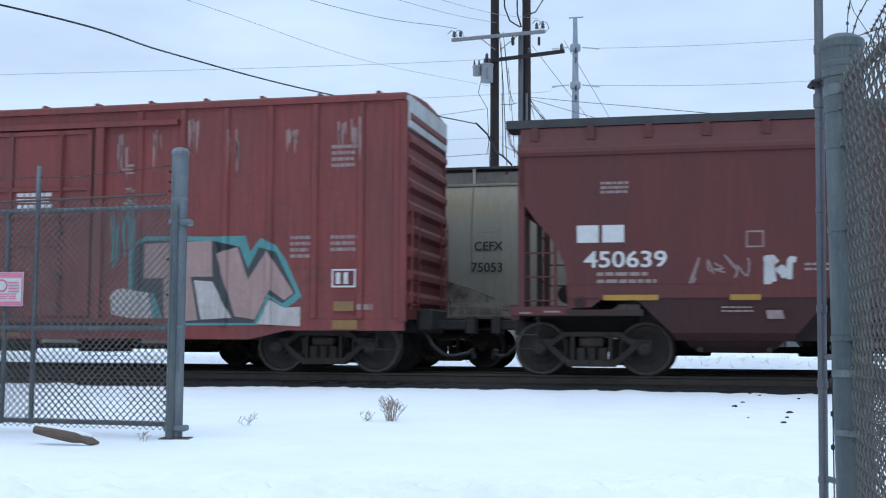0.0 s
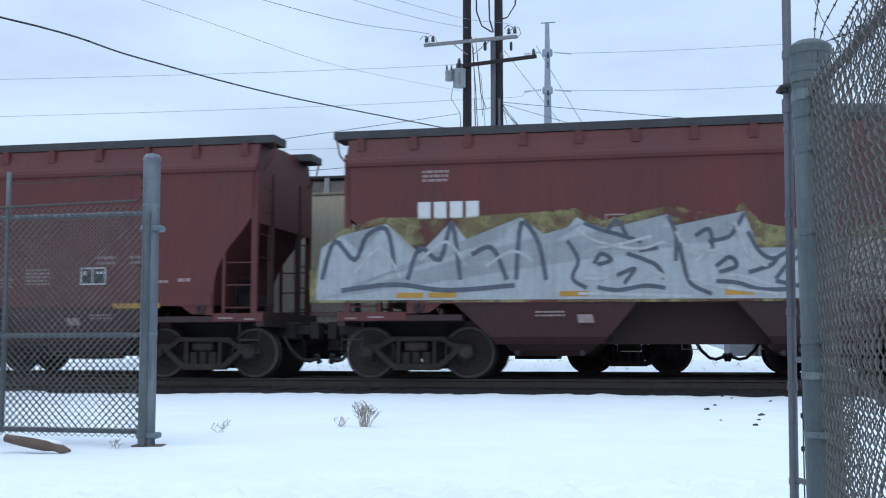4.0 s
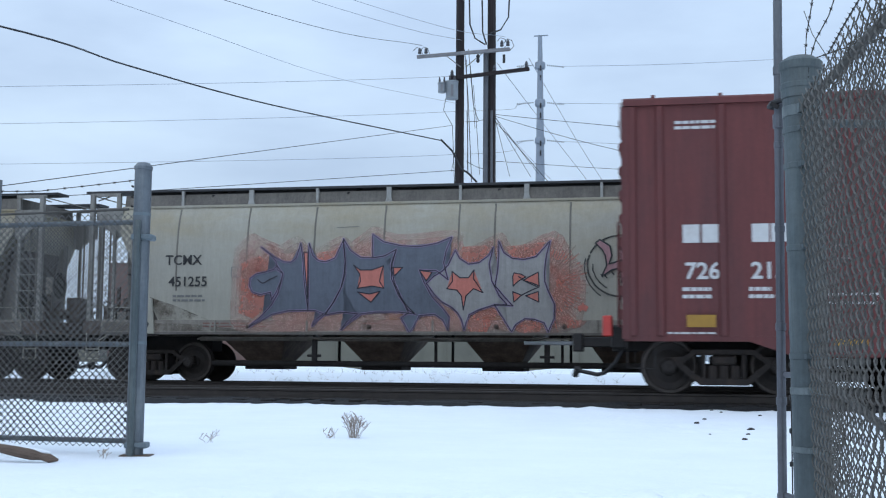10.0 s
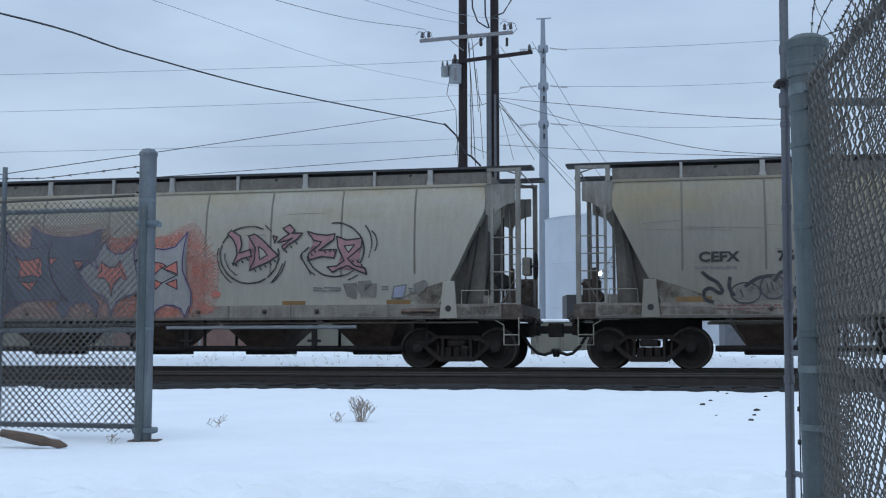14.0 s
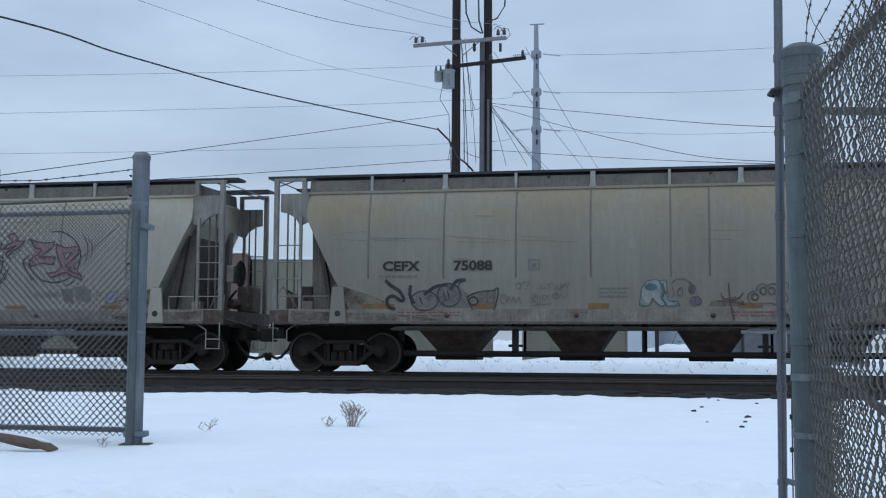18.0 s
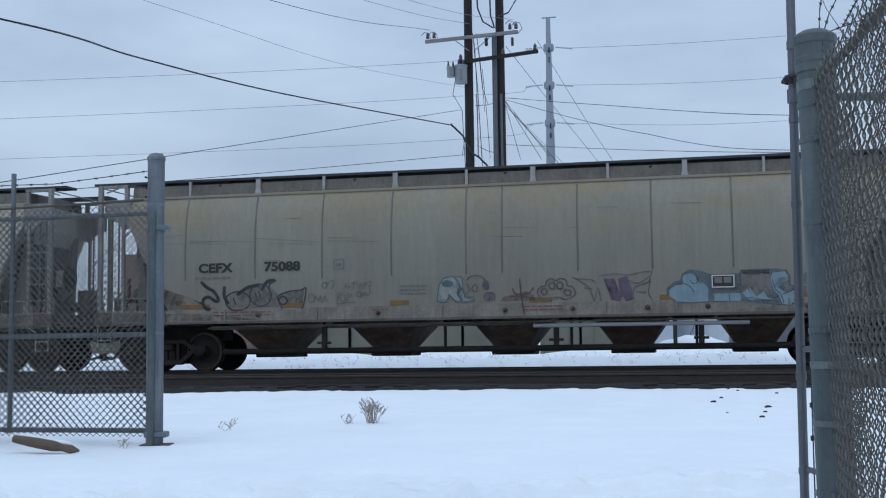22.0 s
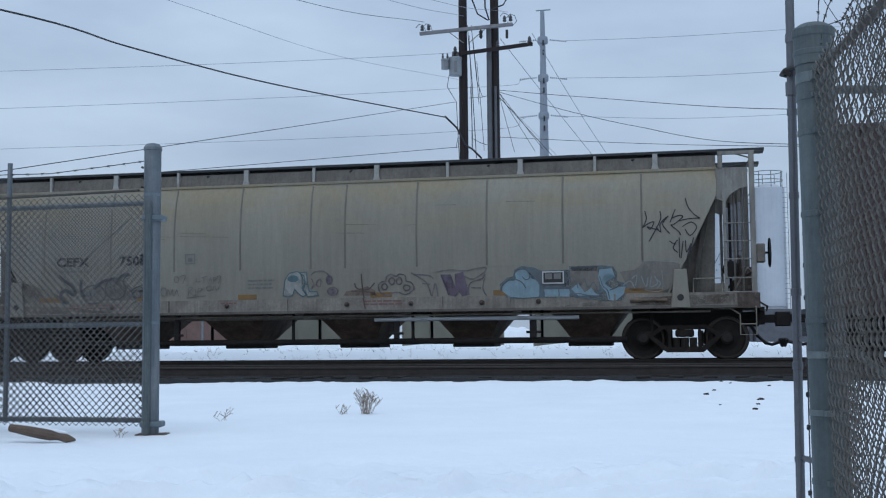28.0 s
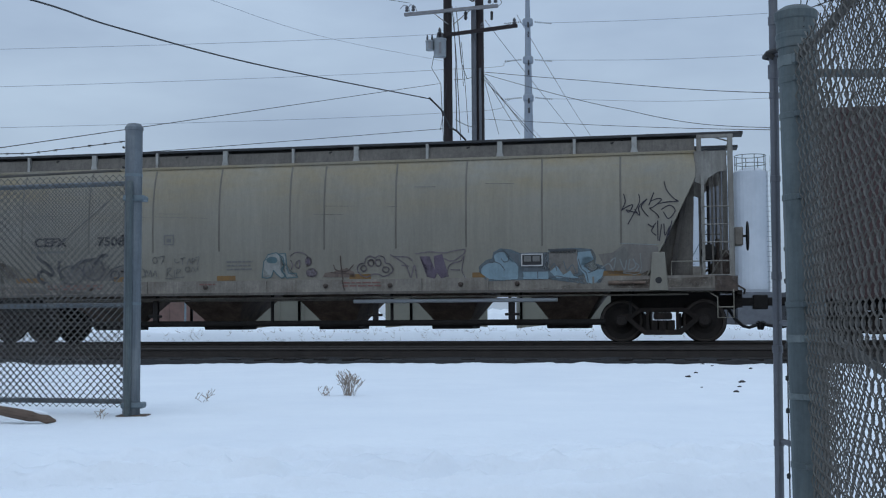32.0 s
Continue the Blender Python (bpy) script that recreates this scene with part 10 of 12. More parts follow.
strokes(b7, "pink_rim", YB, ribs7, 6, 0.045, [(-2.85, 1.89), (-2.58, 1.94), (-2.49, 1.60), (-2.44, 1.22), (-2.31, 1.08), (-2.26, 1.38), (-2.07, 1.21), (-2.04, 1.92), (-1.74, 1.98), (-1.73, 1.39), (-1.67, 1.20), (-1.57, 0.69), (-2.09, 0.70), (-2.18, 0.93), (-2.41, 0.72), (-2.83, 0.73), (-2.71, 1.03), (-2.65, 1.41), (-2.85, 1.89)])
spray("b7", "gray_blue", 3, [(-1.41, 1.65), (-1.27, 1.70), (-1.15, 1.64), (-1.18, 1.43), (-1.32, 1.38), (-1.41, 1.43)])
strokes(b7, "pink_rim", YB, ribs7, 6, 0.045, [(-1.41, 1.65), (-1.27, 1.70), (-1.15, 1.64), (-1.18, 1.43), (-1.32, 1.38), (-1.41, 1.43), (-1.41, 1.65)])
spray("b7", "dark_patch", 7, [(-3.78, 1.61), (-3.23, 1.61), (-3.21, 1.23), (-3.76, 1.22)])
strokes(b7, "magenta_solid", YB, ribs7, 5, 0.06, [(-5.29, 1.85), (-5.34, 1.56), (-5.49, 1.27)], [(-4.08, 1.39), (-4.38, 1.30)], [(-2.60, 1.79), (-2.59, 1.41)], [(-1.88, 1.77), (-1.89, 1.35)], [(-3.19, 1.52), (-3.10, 1.27), (-3.24, 1.18)])
strokes(b7, "spray_white", YB, ribs7, 8, 0.035, [(-5.49, 1.42), (-5.23, 1.85)], [(-4.96, 1.94), (-4.80, 1.98)], [(-4.53, 1.76), (-4.18, 1.83), (-4.00, 1.71)], [(-3.73, 1.77), (-3.38, 1.91), (-3.09, 1.80), (-2.98, 1.51)], [(-2.80, 1.87), (-2.60, 1.91)], [(-2.01, 1.89), (-1.78, 1.94)], [(-4.58, 1.25), (-4.60, 0.77)], [(-5.80, 0.79), (-5.54, 1.08)], [(-1.99, 1.11), (-1.85, 0.78)])
strokes(b7, "charcoal", YB, ribs7, 8, 0.02, [(-3.48, 1.99), (-3.33, 2.04), (-3.19, 2.00)], [(-6.42, 1.09), (-6.21, 1.14)], [(-6.31, 0.89), (-6.00, 0.91)], [(-2.28, 0.86), (-2.04, 0.87)])
spray("b7", "green", 3, [(-0.34, 1.60), (-0.20, 1.66), (-0.10, 1.59), (-0.14, 1.42), (-0.30, 1.41)])
spray("b7", "green", 3, [(-0.57, 1.51), (-0.38, 1.55), (-0.43, 1.41), (-0.55, 1.39)])
strokes(b7, "pink_rim", YB, ribs7, 9, 0.06, [(-1.57, 1.84), (-1.49, 1.84), (-1.52, 1.50), (-1.58, 1.52)], [(-1.17, 1.71), (-0.97, 1.64), (-1.07, 1.47), (-1.23, 1.38)])
strokes(b7, "spray_white", YB, ribs7, 9, 0.055, [(-1.17, 1.98), (-1.03, 2.06), (-0.81, 2.07)], [(-0.78, 1.94), (-0.70, 1.76), (-0.59, 1.70), (-0.47, 1.76), (-0.38, 1.93), (-0.28, 2.06)], [(-0.31, 1.98), (-0.14, 2.01), (-0.01, 1.95)], [(-0.29, 1.81), (-0.05, 1.82)], [(-0.62, 1.28), (-0.39, 1.32), (-0.16, 1.34)], [(-0.44, 1.18), (-0.26, 1.08)], [(-1.19, 1.05), (-0.63, 1.07)], [(-1.10, 0.78), (-0.36, 0.79)])
strokes(b7, "dark_patch", YB, ribs7, 9, 0.03, [(-1.33, 0.98), (-0.72, 0.98)], [(-1.19, 0.85), (-0.63, 0.83)], [(-0.53, 1.13), (-0.35, 1.04)])
strokes(b7, "spray_white", YB, ribs7, 9, 0.075, [(0.26, 1.79), (0.34, 1.88), (0.43, 1.80), (0.34, 1.72), (0.26, 1.79)], [(0.44, 1.73), (0.52, 1.63), (0.39, 1.58), (0.16, 1.62)], [(0.54, 1.57), (0.74, 1.55), (0.86, 1.67), (0.89, 1.80), (0.78, 1.86)], [(0.52, 1.60), (0.64, 1.51), (0.74, 1.36), (0.96, 1.40)], [(1.14, 1.62), (1.37, 1.61), (1.43, 1.52), (1.33, 1.42), (1.16, 1.44)], [(1.19, 1.53), (1.33, 1.53)], [(0.10, 1.14), (0.39, 1.09), (0.24, 0.88)], [(0.39, 1.10), (0.74, 1.14), (1.06, 1.18)], [(0.32, 0.78), (0.84, 0.79), (1.48, 0.78)], [(1.03, 0.93), (1.53, 1.05)], [(1.65, 1.22), (1.73, 1.46), (1.79, 1.72)], [(0.34, 1.28), (0.56, 1.29)], [(0.84, 1.29), (0.99, 1.31)])
strokes(b7, "faded", YB, ribs7, 8, 0.05, [(1.16, 1.81), (1.20, 2.05), (1.26, 2.15)], [(1.53, 1.23), (1.73, 1.34)], [(1.53, 1.34), (1.72, 1.17)], [(0.24, 1.44), (0.39, 1.48)])
strokes(b7, "dark_patch", YB, ribs7, 8, 0.06, [(0.49, 1.05), (0.74, 1.10), (1.04, 1.14)], [(0.34, 0.94), (0.84, 0.89), (1.28, 0.85)], [(1.19, 2.10), (1.24, 1.81)])
rdu = random.Random(5)
for b_, y_, rb, xa, xb in ((b7, YB - 0.068, (), -1.6, 1.5), (b8, YB - 0.068, (), -1.4, 1.2), (b2, YB - 0.068, (), -1.6, 1.5), (b8, YB, ribs8, -3.9, -1.8), (b2, YB, ribs2, -7.2, -2.4), (b2, YB, ribs2, 2.1, 7.2)):
    tagged(place_on([blob((xa + xb) / 2, 1.45, (xb - xa) / 2, 0.5, 18, 0.25, rdu.randint(1, 99))], "dust", "dust_film", b_, y_, rb, 0.0015), kind="stuff")
# ribs of the two dark boxcars
for key, y_, rb, x0, x1, z_ in ((b7, YB, ribs7, -7.0, -2.0, 2.90), (b7, YB, ribs7, 1.9, 6.9, 2.90), (b7, YB, ribs7, 4.72, 5.66, 4.47), (b8, YB, ribs8, 4.7, 5.8, 4.60), (b8, YB, ribs8, 4.7, 5.8, 3.62)):
    bm = bevel(box(B(), x0, x1, YB - 0.03, YB + 0.005, z_ - 0.03, z_ + 0.03), 0.008)
    part("side_rib", bm, "box_red", key)
part("vent_plug", lathe(B(), [(-1.47, 0.09), (-1.50, 0.09), (-1.505, 0.07), (-1.505, 0.01)], 12, at=(5.35, 0, 4.63)), "under", b7)
place_on([quad(-0.36, -0.12, 1.86, 2.05)], "eot", "warning_tag", b8, YB - 0.068)
place_on([quad(0.24, 0.54, 1.96, 2.15)], "yellow", "warning_tag", b8, YB - 0.068)
place_on([quad(-0.62, -0.42, 1.66, 1.84), quad(0.1, 0.5, 1.45, 1.58), quad(0.75, 1.1, 1.25, 1.32), quad(-1.2, -0.95, 2.4, 2.6, 0.05), blob(-0.1, 2.95, 0.09, 0.08, 12, 0, 1)], "white", "label_patch", b8, YB - 0.068)
tagged(place_on(scrawl(2.0, 4.6, 2.35, 2.6, 9, 0.03, 42), "faded", "graffiti_line", b7, YB, ribs7, 0.006), kind="stuff")
tagged(place_on(scrawl(1.98, 2.5, 1.85, 3.15, 9, 0.035, 43), "teal", "graffiti_line", b2, YB, ribs2, 0.004), kind="stuff")

strokes(b2, "spray_white", YB, ribs2, 1, 0.12, loop(-4.12, 1.36, 0.12, 0.15), [(-3.9, 1.15), (-3.86, 1.45), (-3.72, 1.52), (-3.6, 1.3), (-3.62, 1.15)], [(-3.2, 1.52), (-3.42, 1.42), (-3.38, 1.25), (-3.15, 1.22)])
strokes(b2, "spray_white", YB, ribs2, 2, 0.12, [(-3.72, 1.08), (-4.02, 1.04), (-3.78, 0.92), (-3.98, 0.80)], [(-3.3, 1.1), (-3.6, 1.02), (-3.36, 0.92), (-3.6, 0.80)], loop(-4.25, 0.94, 0.09, 0.12), [(-4.4, 1.2), (-3.2, 0.72)])
strokes(b2, "spray_white", YB, ribs2, 1, 0.04, loop(-7.1, 1.35, 0.18, 0.13), loop(-6.85, 1.3, 0.1, 0.1), [(-3.5, 1.9), (-3.4, 1.75), (-3.3, 1.92), (-3.25, 1.75)])
tagged(place_on(scrawl(-1.1, -0.2, 1.15, 1.7, 6, 0.05, 45), "spray_white", "graffiti_line", b2, YB - 0.068, (), 0.004), kind="stuff")
rs_ = random.Random(3)
for x in (-7.2, -6.35, -5.6, -4.9, -3.7, -3.3, -3.1, 2.2, 2.9, 3.6, 4.4, 5.5, 6.45, 6.7):
    z1 = rs_.uniform(4.2, 4.5)
    l = rs_.uniform(0.3, 1.0)
    runs = []
    for k in range(7):
        xa = x + rs_.uniform(-0.11, 0.11)
        za, ll, ww = z1 + rs_.uniform(-0.12, 0.16), l * rs_.uniform(0.25, 1.0), rs_.uniform(0.008, 0.03)
        runs.append([(xa - ww, za), (xa + ww * 0.6, za + 0.03), (xa + ww, za - ll * 0.4), (xa + ww * 0.3, za - ll), (xa - ww * 0.5, za - ll * 0.7)])
    tagged(place_on(runs, "bleach", "bleached_streak", b2, YB, ribs2, 0.0025), kind="stuff")
for x, za, zb in ((-7.35, 2.0, 4.5), (-6.9, 3.2, 4.5), (-3.15, 2.6, 4.4), (-2.4, 2.9, 4.5), (2.3, 3.0, 4.5)):
    runs = [quad(x + rs_.uniform(-0.1, 0.1), x + rs_.uniform(0.11, 0.14), z_, z_ + rs_.uniform(0.03, 0.1), rs_.uniform(-0.03, 0.03)) for z_ in [rs_.uniform(za, zb) for _ in range(9)]]
    tagged(place_on(runs, "bleach", "bleached_streak", b2, YB, ribs2, 0.0025), kind="stuff")
bm = bevel(box(B(), -7.98, -7.82, -1.05, -0.85, 0.95, 1.30), 0.02)
part("rear_marker", bm, "eot", b8, "red rear marker box on the coupler")


# ---- chain link ----
def chain_link(bm, p, q, z0, z1, pitch=0.072, r=0.002, jitter=0.0):
    """Woven zigzag wires from p to q (x, y), between the heights z0 and z1; neighbours hook at their bends."""
    p, q = Vector((*p, 0)), Vector((*q, 0))
    u = (q - p).normalized()
    w = Vector((-u.y, u.x, 0))
    h = pitch / 2
    n = int((q - p).length / h)
    m = int((z1 - z0) / h)
    k3 = [(math.cos(a), math.sin(a)) for a in (0.5, 2.594, 4.689)]
    for i in range(n):
        prev = None
        for j in range(m):
            side = (i + j) % 2
            c = p + u * (h * (i + side)) + w * (r * 1.3 * (1 if side else -1)) + Vector((0, 0, z0 + j * h))
            c += u * (jitter * noise.noise((i * 0.7, j * 0.4, 0))) + w * (jitter * 2 * noise.noise((i * 0.15, j * 0.1, 8.0)))
            rng_ = [bm.verts.new(c + u * (r * a) + w * (r * b)) for a, b in k3]
            if prev:
                for t in range(3):
                    bm.faces.new((prev[t], prev[(t + 1) % 3], rng_[(t + 1) % 3], rng_[t]))
            prev = rng_
    return bm


def barbed(bm, pts, r=0.0022, step=0.11, barb=0.018):
    """Two twisted strands with short four-point barbs."""
    pipe(bm, pts, r, 5)
    for a, b in zip(pts, pts[1:]):
        a, b = Vector(a), Vector(b)
        d = (b - a).normalized()
        n = max(1, int((b - a).length / step))
        for k in range(n):
            c = a.lerp(b, (k + 0.5) / n)
            rod(bm, c - d * (barb * 0.3), c + d * (barb * 0.3), r * 1.9, 6)
            for dx, dz in ((1, 0.8), (-1, 0.7), (0.8, -1), (-0.8, -0.9)):
                rod(bm, c, c + Vector((dx * barb * 0.8, 0.3 * barb, dz * barb * 0.8)), r * 0.7, 4, r * 0.3)
    return bm


# left gate leaf on its hinge post
POST = (-2.46, 10.0)
GU = Vector((-math.cos(TH + 0.05), math.sin(TH + 0.05), 0))


def gl(s, z, off=0.0):
    return (POST[0] + GU.x * s - GU.y * off, POST[1] + GU.y * s + GU.x * off, z)


gate = tagged(empty("gate_left"), "open galvanised chain-link gate leaf on a steel post", "gate")
bm = lathe(B(), [(-0.36, 0.072), (2.10, 0.072), (2.105, 0.078), (2.13, 0.078), (2.16, 0.055), (2.17, 0.01)], 20, at=(POST[0], POST[1], 0), axis="z")
part("hinge_post", bm, "galv", gate)
bm = rod(B(), gl(-0.02, -0.30, 0.105), gl(-0.02, 1.66, 0.105), 0.028, 12)
part("gate_stile", bm, "galv_corner", gate)
for z in (-0.19, 0.618, 1.655):
    bm = rod(B(), gl(0.0, z), gl(3.2, z), 0.022, 10)
    part("gate_rail", bm, "galv", gate)
bm = rod(B(), gl(0.1, 1.76, 0.05), gl(3.2, 1.72, 0.05), 0.011, 10)
part("back_rail", bm, "rail_weathered", gate)
for s, top in ((1.40, 2.06), (1.70, 1.66)):
    bm = rod(B(), gl(s, -0.22), gl(s, top), 0.022, 10)
    part("gate_upright", bm, "galv", gate)
bm = rod(B(), gl(0.17, 1.53, 0.045), gl(0.66, 1.15, 0.045), 0.0045, 6)
part("truss_rod", bm, "wire", gate)
bm = chain_link(B(), gl(0.05, 0, 0.03)[:2], gl(3.2, 0, 0.03)[:2], -0.24, 1.79, 0.0635, 0.0052, 0.002)
tagged(part("chain_link", bm, "wire", gate), kind="stuff")
bm = chain_link(B(), gl(0.05, 0, -0.05)[:2], gl(3.2, 0, -0.05)[:2], -0.22, 1.70, 0.0655, 0.0047, 0.004)
tagged(part("back_chain_link", bm, "wire", gate), kind="stuff")
for z in (1.52, -0.22):
    bm = bevel(box(B(), POST[0] - 0.07, POST[0] + 0.115, POST[1] - 0.09, POST[1] + 0.06, z - 0.024, z + 0.024), 0.01)
    part("hinge", bm, "galv_dull", gate)
for z in (1.72, 0.63):
    bm = lathe(B(), [(z - 0.012, 0.072), (z - 0.012, 0.0745), (z + 0.012, 0.0745), (z + 0.012, 0.072)], 20, at=(POST[0], POST[1], 0), axis="z")
    part("tension_band", bm, "galv_dull", gate)
for z in (1.95, 1.86, 1.78, 1.2, 0.9, 0.3, 0.0):
    bm = rod(B(), (POST[0] - 0.07, POST[1] - 0.05, z), (POST[0] - 0.07, POST[1] - 0.085, z), 0.009, 6)
    part("bolt", bm, "under", gate)
bm = bevel(box(B(), POST[0] - 0.11, POST[0] + 0.15, POST[1] - 0.10, POST[1] + 0.10, -0.35, -0.30), 0.01)
part("base_plate", bm, "log", gate)
bm = barbed(B(), [gl(0.05, 2.02), gl(0.5, 1.985), gl(1.0, 1.95), gl(1.45, 1.96), gl(3.2, 1.94)], 0.004, 0.14)
part("barbed_wire", bm, "barb", gate)
bm = bevel(box(B(), -0.15, 0.15, -0.004, 0.004, -0.15, 0.15), 0.0015)
sg = tagged(part("notice_sign", bm, "white"), "small white notice with a pink border wired to the gate", "sign")
place_on(frame_polys(-0.145, 0.145, -0.145, 0.145, 0.012) + [quad(-0.13, 0.13, 0.10, 0.13), quad(-0.13, 0.13, -0.13, -0.11)] + stroke([(-0.06 + 0.05 * math.cos(k * 0.5236), 0.03 + 0.05 * math.sin(k * 0.5236)) for k in range(13)], 0.014), "pink_sign", "printed_band", sg, -0.004)
tagged(place_on(bar_rows(0.06, 0.05, 0.11, 0.012, 4, 0.014) + bar_rows(0, -0.05, 0.2, 0.01, 3, 0.01), "pink_sign", "printed_text", sg, -0.004), kind="stuff")
sg.matrix_basis = Matrix.Translation(gl(1.62, 0.96, 0.08)) @ pose(0, 0, 0, 0, 0, -12)

# right: corner post with its cap, a leaning gate pipe and the chain link that runs from the post past the camera
RP = (1.099, 3.42)
FB = (0.62, 0.55)
fence = tagged(empty("fence_right"), "galvanised chain-link corner fence with a capped post", "fence")


def lean(bm, k=0.0095, top=1.39):
    """The old post leans a little: its foot stands farther out than its head."""
    for v in bm.verts:
        v.co.x += (top - v.co.z) * k
    return bm


def along(y, z, off=0.0):
    """A point of the fence line at that y; off is towards the gate."""
    return (RP[0] + (y - RP[1]) * (FB[0] - RP[0]) / (FB[1] - RP[1]) - off, y, z)


def spiral_link(bm, p, q, z0, z1, half, thick, r, seed=0, shear=0.0):
    """Woven fabric whose wires are flattened spirals, each hooked through its neighbour at the bends."""
    p, q = Vector((*p, 0)), Vector((*q, 0))
    u = (q - p).normalized()
    w = Vector((-u.y, u.x, 0))
    n, m = int((q - p).length / half), int((z1 - z0) / half)
    k3 = [(math.cos(a), math.sin(a)) for a in (0.5, 2.594, 4.689)]
    ph = [math.pi * k / 4 for k in range(4)]
    for i in range(n):
        prev = None
        for j in range(m):
            for f in ph:
                up = (j + i) % 2
                side = 0.5 - 0.52 * math.cos(f)
                side = side if up else 1 - side
                out = thick / 2 * math.sin(f) ** 0.8 * (1 if up else -1) if f else 0.0
                zz = z0 + (j + f / math.pi) * half
                wob = 0.0035 * noise.noise((i * 0.16, j * 0.12, seed))
                c = p + u * (half * (i + side)) + w * (out + wob) + Vector((shear * (z1 - zz) * max(0.0, 1 - i * half / 0.5), 0, zz + 0.003 * noise.noise((i * 0.3, j * 0.2, seed + 5.0))))
                ring_ = [bm.verts.new(c + u * (r * a) + w * (r * b)) for a, b in k3]
                if prev:
                    for t in range(3):
                        bm.faces.new((prev[t], prev[(t + 1) % 3], ring_[(t + 1) % 3], ring_[t]))
                prev = ring_
    return bm


bm = lean(lathe(B(), [(-0.40, 0.0545), (0.2, 0.0545), (0.8, 0.0545), (1.27, 0.0545)], 28, at=(*RP, 0), axis="z"))
part("corner_post", bm, "galv_corner", fence)
bm = lean(lathe(B(), [(1.265, 0.0555), (1.265, 0.0585), (1.290, 0.0588), (1.294, 0.0615), (1.306, 0.0615), (1.310, 0.0588), (1.346, 0.0592), (1.350, 0.0632), (1.372, 0.0632), (1.379, 0.056), (1.390, 0.038), (1.397, 0.012)], 28, at=(*RP, 0), axis="z"))
part("post_cap", bm, "galv_corner", fence)
for z, h_, pale in ((1.225, 0.016, 1), (1.168, 0.009, 0), (1.063, 0.009, 0), (0.822, 0.009, 0), (0.509, 0.009, 0), (0.410, 0.011, 1), (0.243, 0.009, 1), (0.045, 0.009, 0)):
    bm = lathe(B(), [(z - h_, 0.0545), (z - h_ + 0.001, 0.0572), (z + h_ - 0.001, 0.0572), (z + h_, 0.0545)], 28, at=(*RP, 0), axis="z")
    bx = RP[0] - 0.02
    box(bm, bx - 0.012, bx + 0.012, RP[1] - 0.075, RP[1] - 0.05, z - h_ * 0.8, z + h_ * 0.8)
    part("tension_band", lean(bm), "galv_band" if pale else "galv_corner", fence)
PIPE = ((1.0695, 3.60, -0.40), (1.0895, 3.60, 1.75))


def pipe_x(z):
    return PIPE[0][0] + (PIPE[1][0] - PIPE[0][0]) * (z + 0.40) / 2.15


bm = rod(B(), *PIPE, 0.0138, 14)
part("gate_pipe", bm, "galv_pipe", fence)
for z, h_, r_ in ((1.395, 0.014, 0.0162), (1.235, 0.022, 0.0185), (1.16, 0.010, 0.0158), (0.90, 0.010, 0.0158), (0.60, 0.012, 0.0162), (0.375, 0.012, 0.0165), (0.09, 0.010, 0.016)):
    bm = lathe(B(), [(z - h_, 0.0138), (z - h_ + 0.001, r_), (z + h_ - 0.001, r_), (z + h_, 0.0138)], 14, at=(pipe_x(z), 3.60, 0), axis="z")
    part("pipe_collar", bm, "galv_pipe", fence)
# dark strap hinge round the pipe, and the rods that tie the pipe to the post
bm = pipe(B(), [(RP[0] + 0.02, 3.50, 1.297), (pipe_x(1.28) + 0.005, 3.57, 1.297), (pipe_x(1.28) - 0.022, 3.588, 1.291), (pipe_x(1.28) - 0.026, 3.612, 1.284), (pipe_x(1.28) + 0.01, 3.625, 1.280), (RP[0] + 0.03, 3.53, 1.280)], 0.0085, 8)
part("hinge_strap", bm, "black", fence)
bm = rod(B(), (pipe_x(1.25) - 0.028, 3.585, 1.288), (pipe_x(1.25) - 0.006, 3.578, 1.275), 0.008, 8)
part("strap_bolt", bm, "under", fence)
for z in (0.455, 0.095):
    bm = rod(B(), (pipe_x(z) + 0.008, 3.59, z), (RP[0] - 0.02 + (1.39 - z) * 0.0095, 3.47, z), 0.009, 8)
    part("hinge_pin", bm, "galv_pipe", fence)
bm = rod(B(), (pipe_x(1.395), 3.595, 1.395), (pipe_x(1.395) + 0.045, 3.56, 1.397), 0.0075, 8)
part("barb_arm", bm, "galv_pipe", fence)
# tie wire hanging between pipe and post, knotted every hand's width
bm = pipe(B(), [(pipe_x(1.2) + 0.015, 3.56, 1.22), (pipe_x(0.7) + 0.0165, 3.56, 0.7), (pipe_x(0.2) + 0.018, 3.56, 0.2), (pipe_x(-0.3) + 0.02, 3.56, -0.38)], 0.0022, 5)
for k in range(16):
    z = 1.17 - k * 0.098
    lathe(bm, [(z - 0.009, 0.001), (z - 0.006, 0.0062), (z + 0.006, 0.0062), (z + 0.009, 0.001)], 6, at=(pipe_x(z) + 0.0165, 3.56, 0), axis="z")
part("tie_wire", bm, "barb", fence)
bm = spiral_link(B(), along(3.365, 0, 0.013)[:2], along(0.60, 0, 0.013)[:2], -0.36, 1.262, 0.0345, 0.0105, 0.0024, 0.0, 0.017)
tagged(part("chain_link", bm, "wire_near", fence), kind="stuff")
bm = spiral_link(B(), along(3.380, 0, -0.021)[:2], along(0.60, 0, -0.021)[:2], -0.36, 1.262, 0.0345, 0.0105, 0.0024, 3.0, 0.017)
tagged(part("back_chain_link", bm, "wire_near", fence), kind="stuff")
bm = rod(B(), along(3.39, 1.235, -0.004), along(0.56, 1.075, -0.004), 0.0115, 12)
part("top_rail", bm, "rail_weathered", fence)
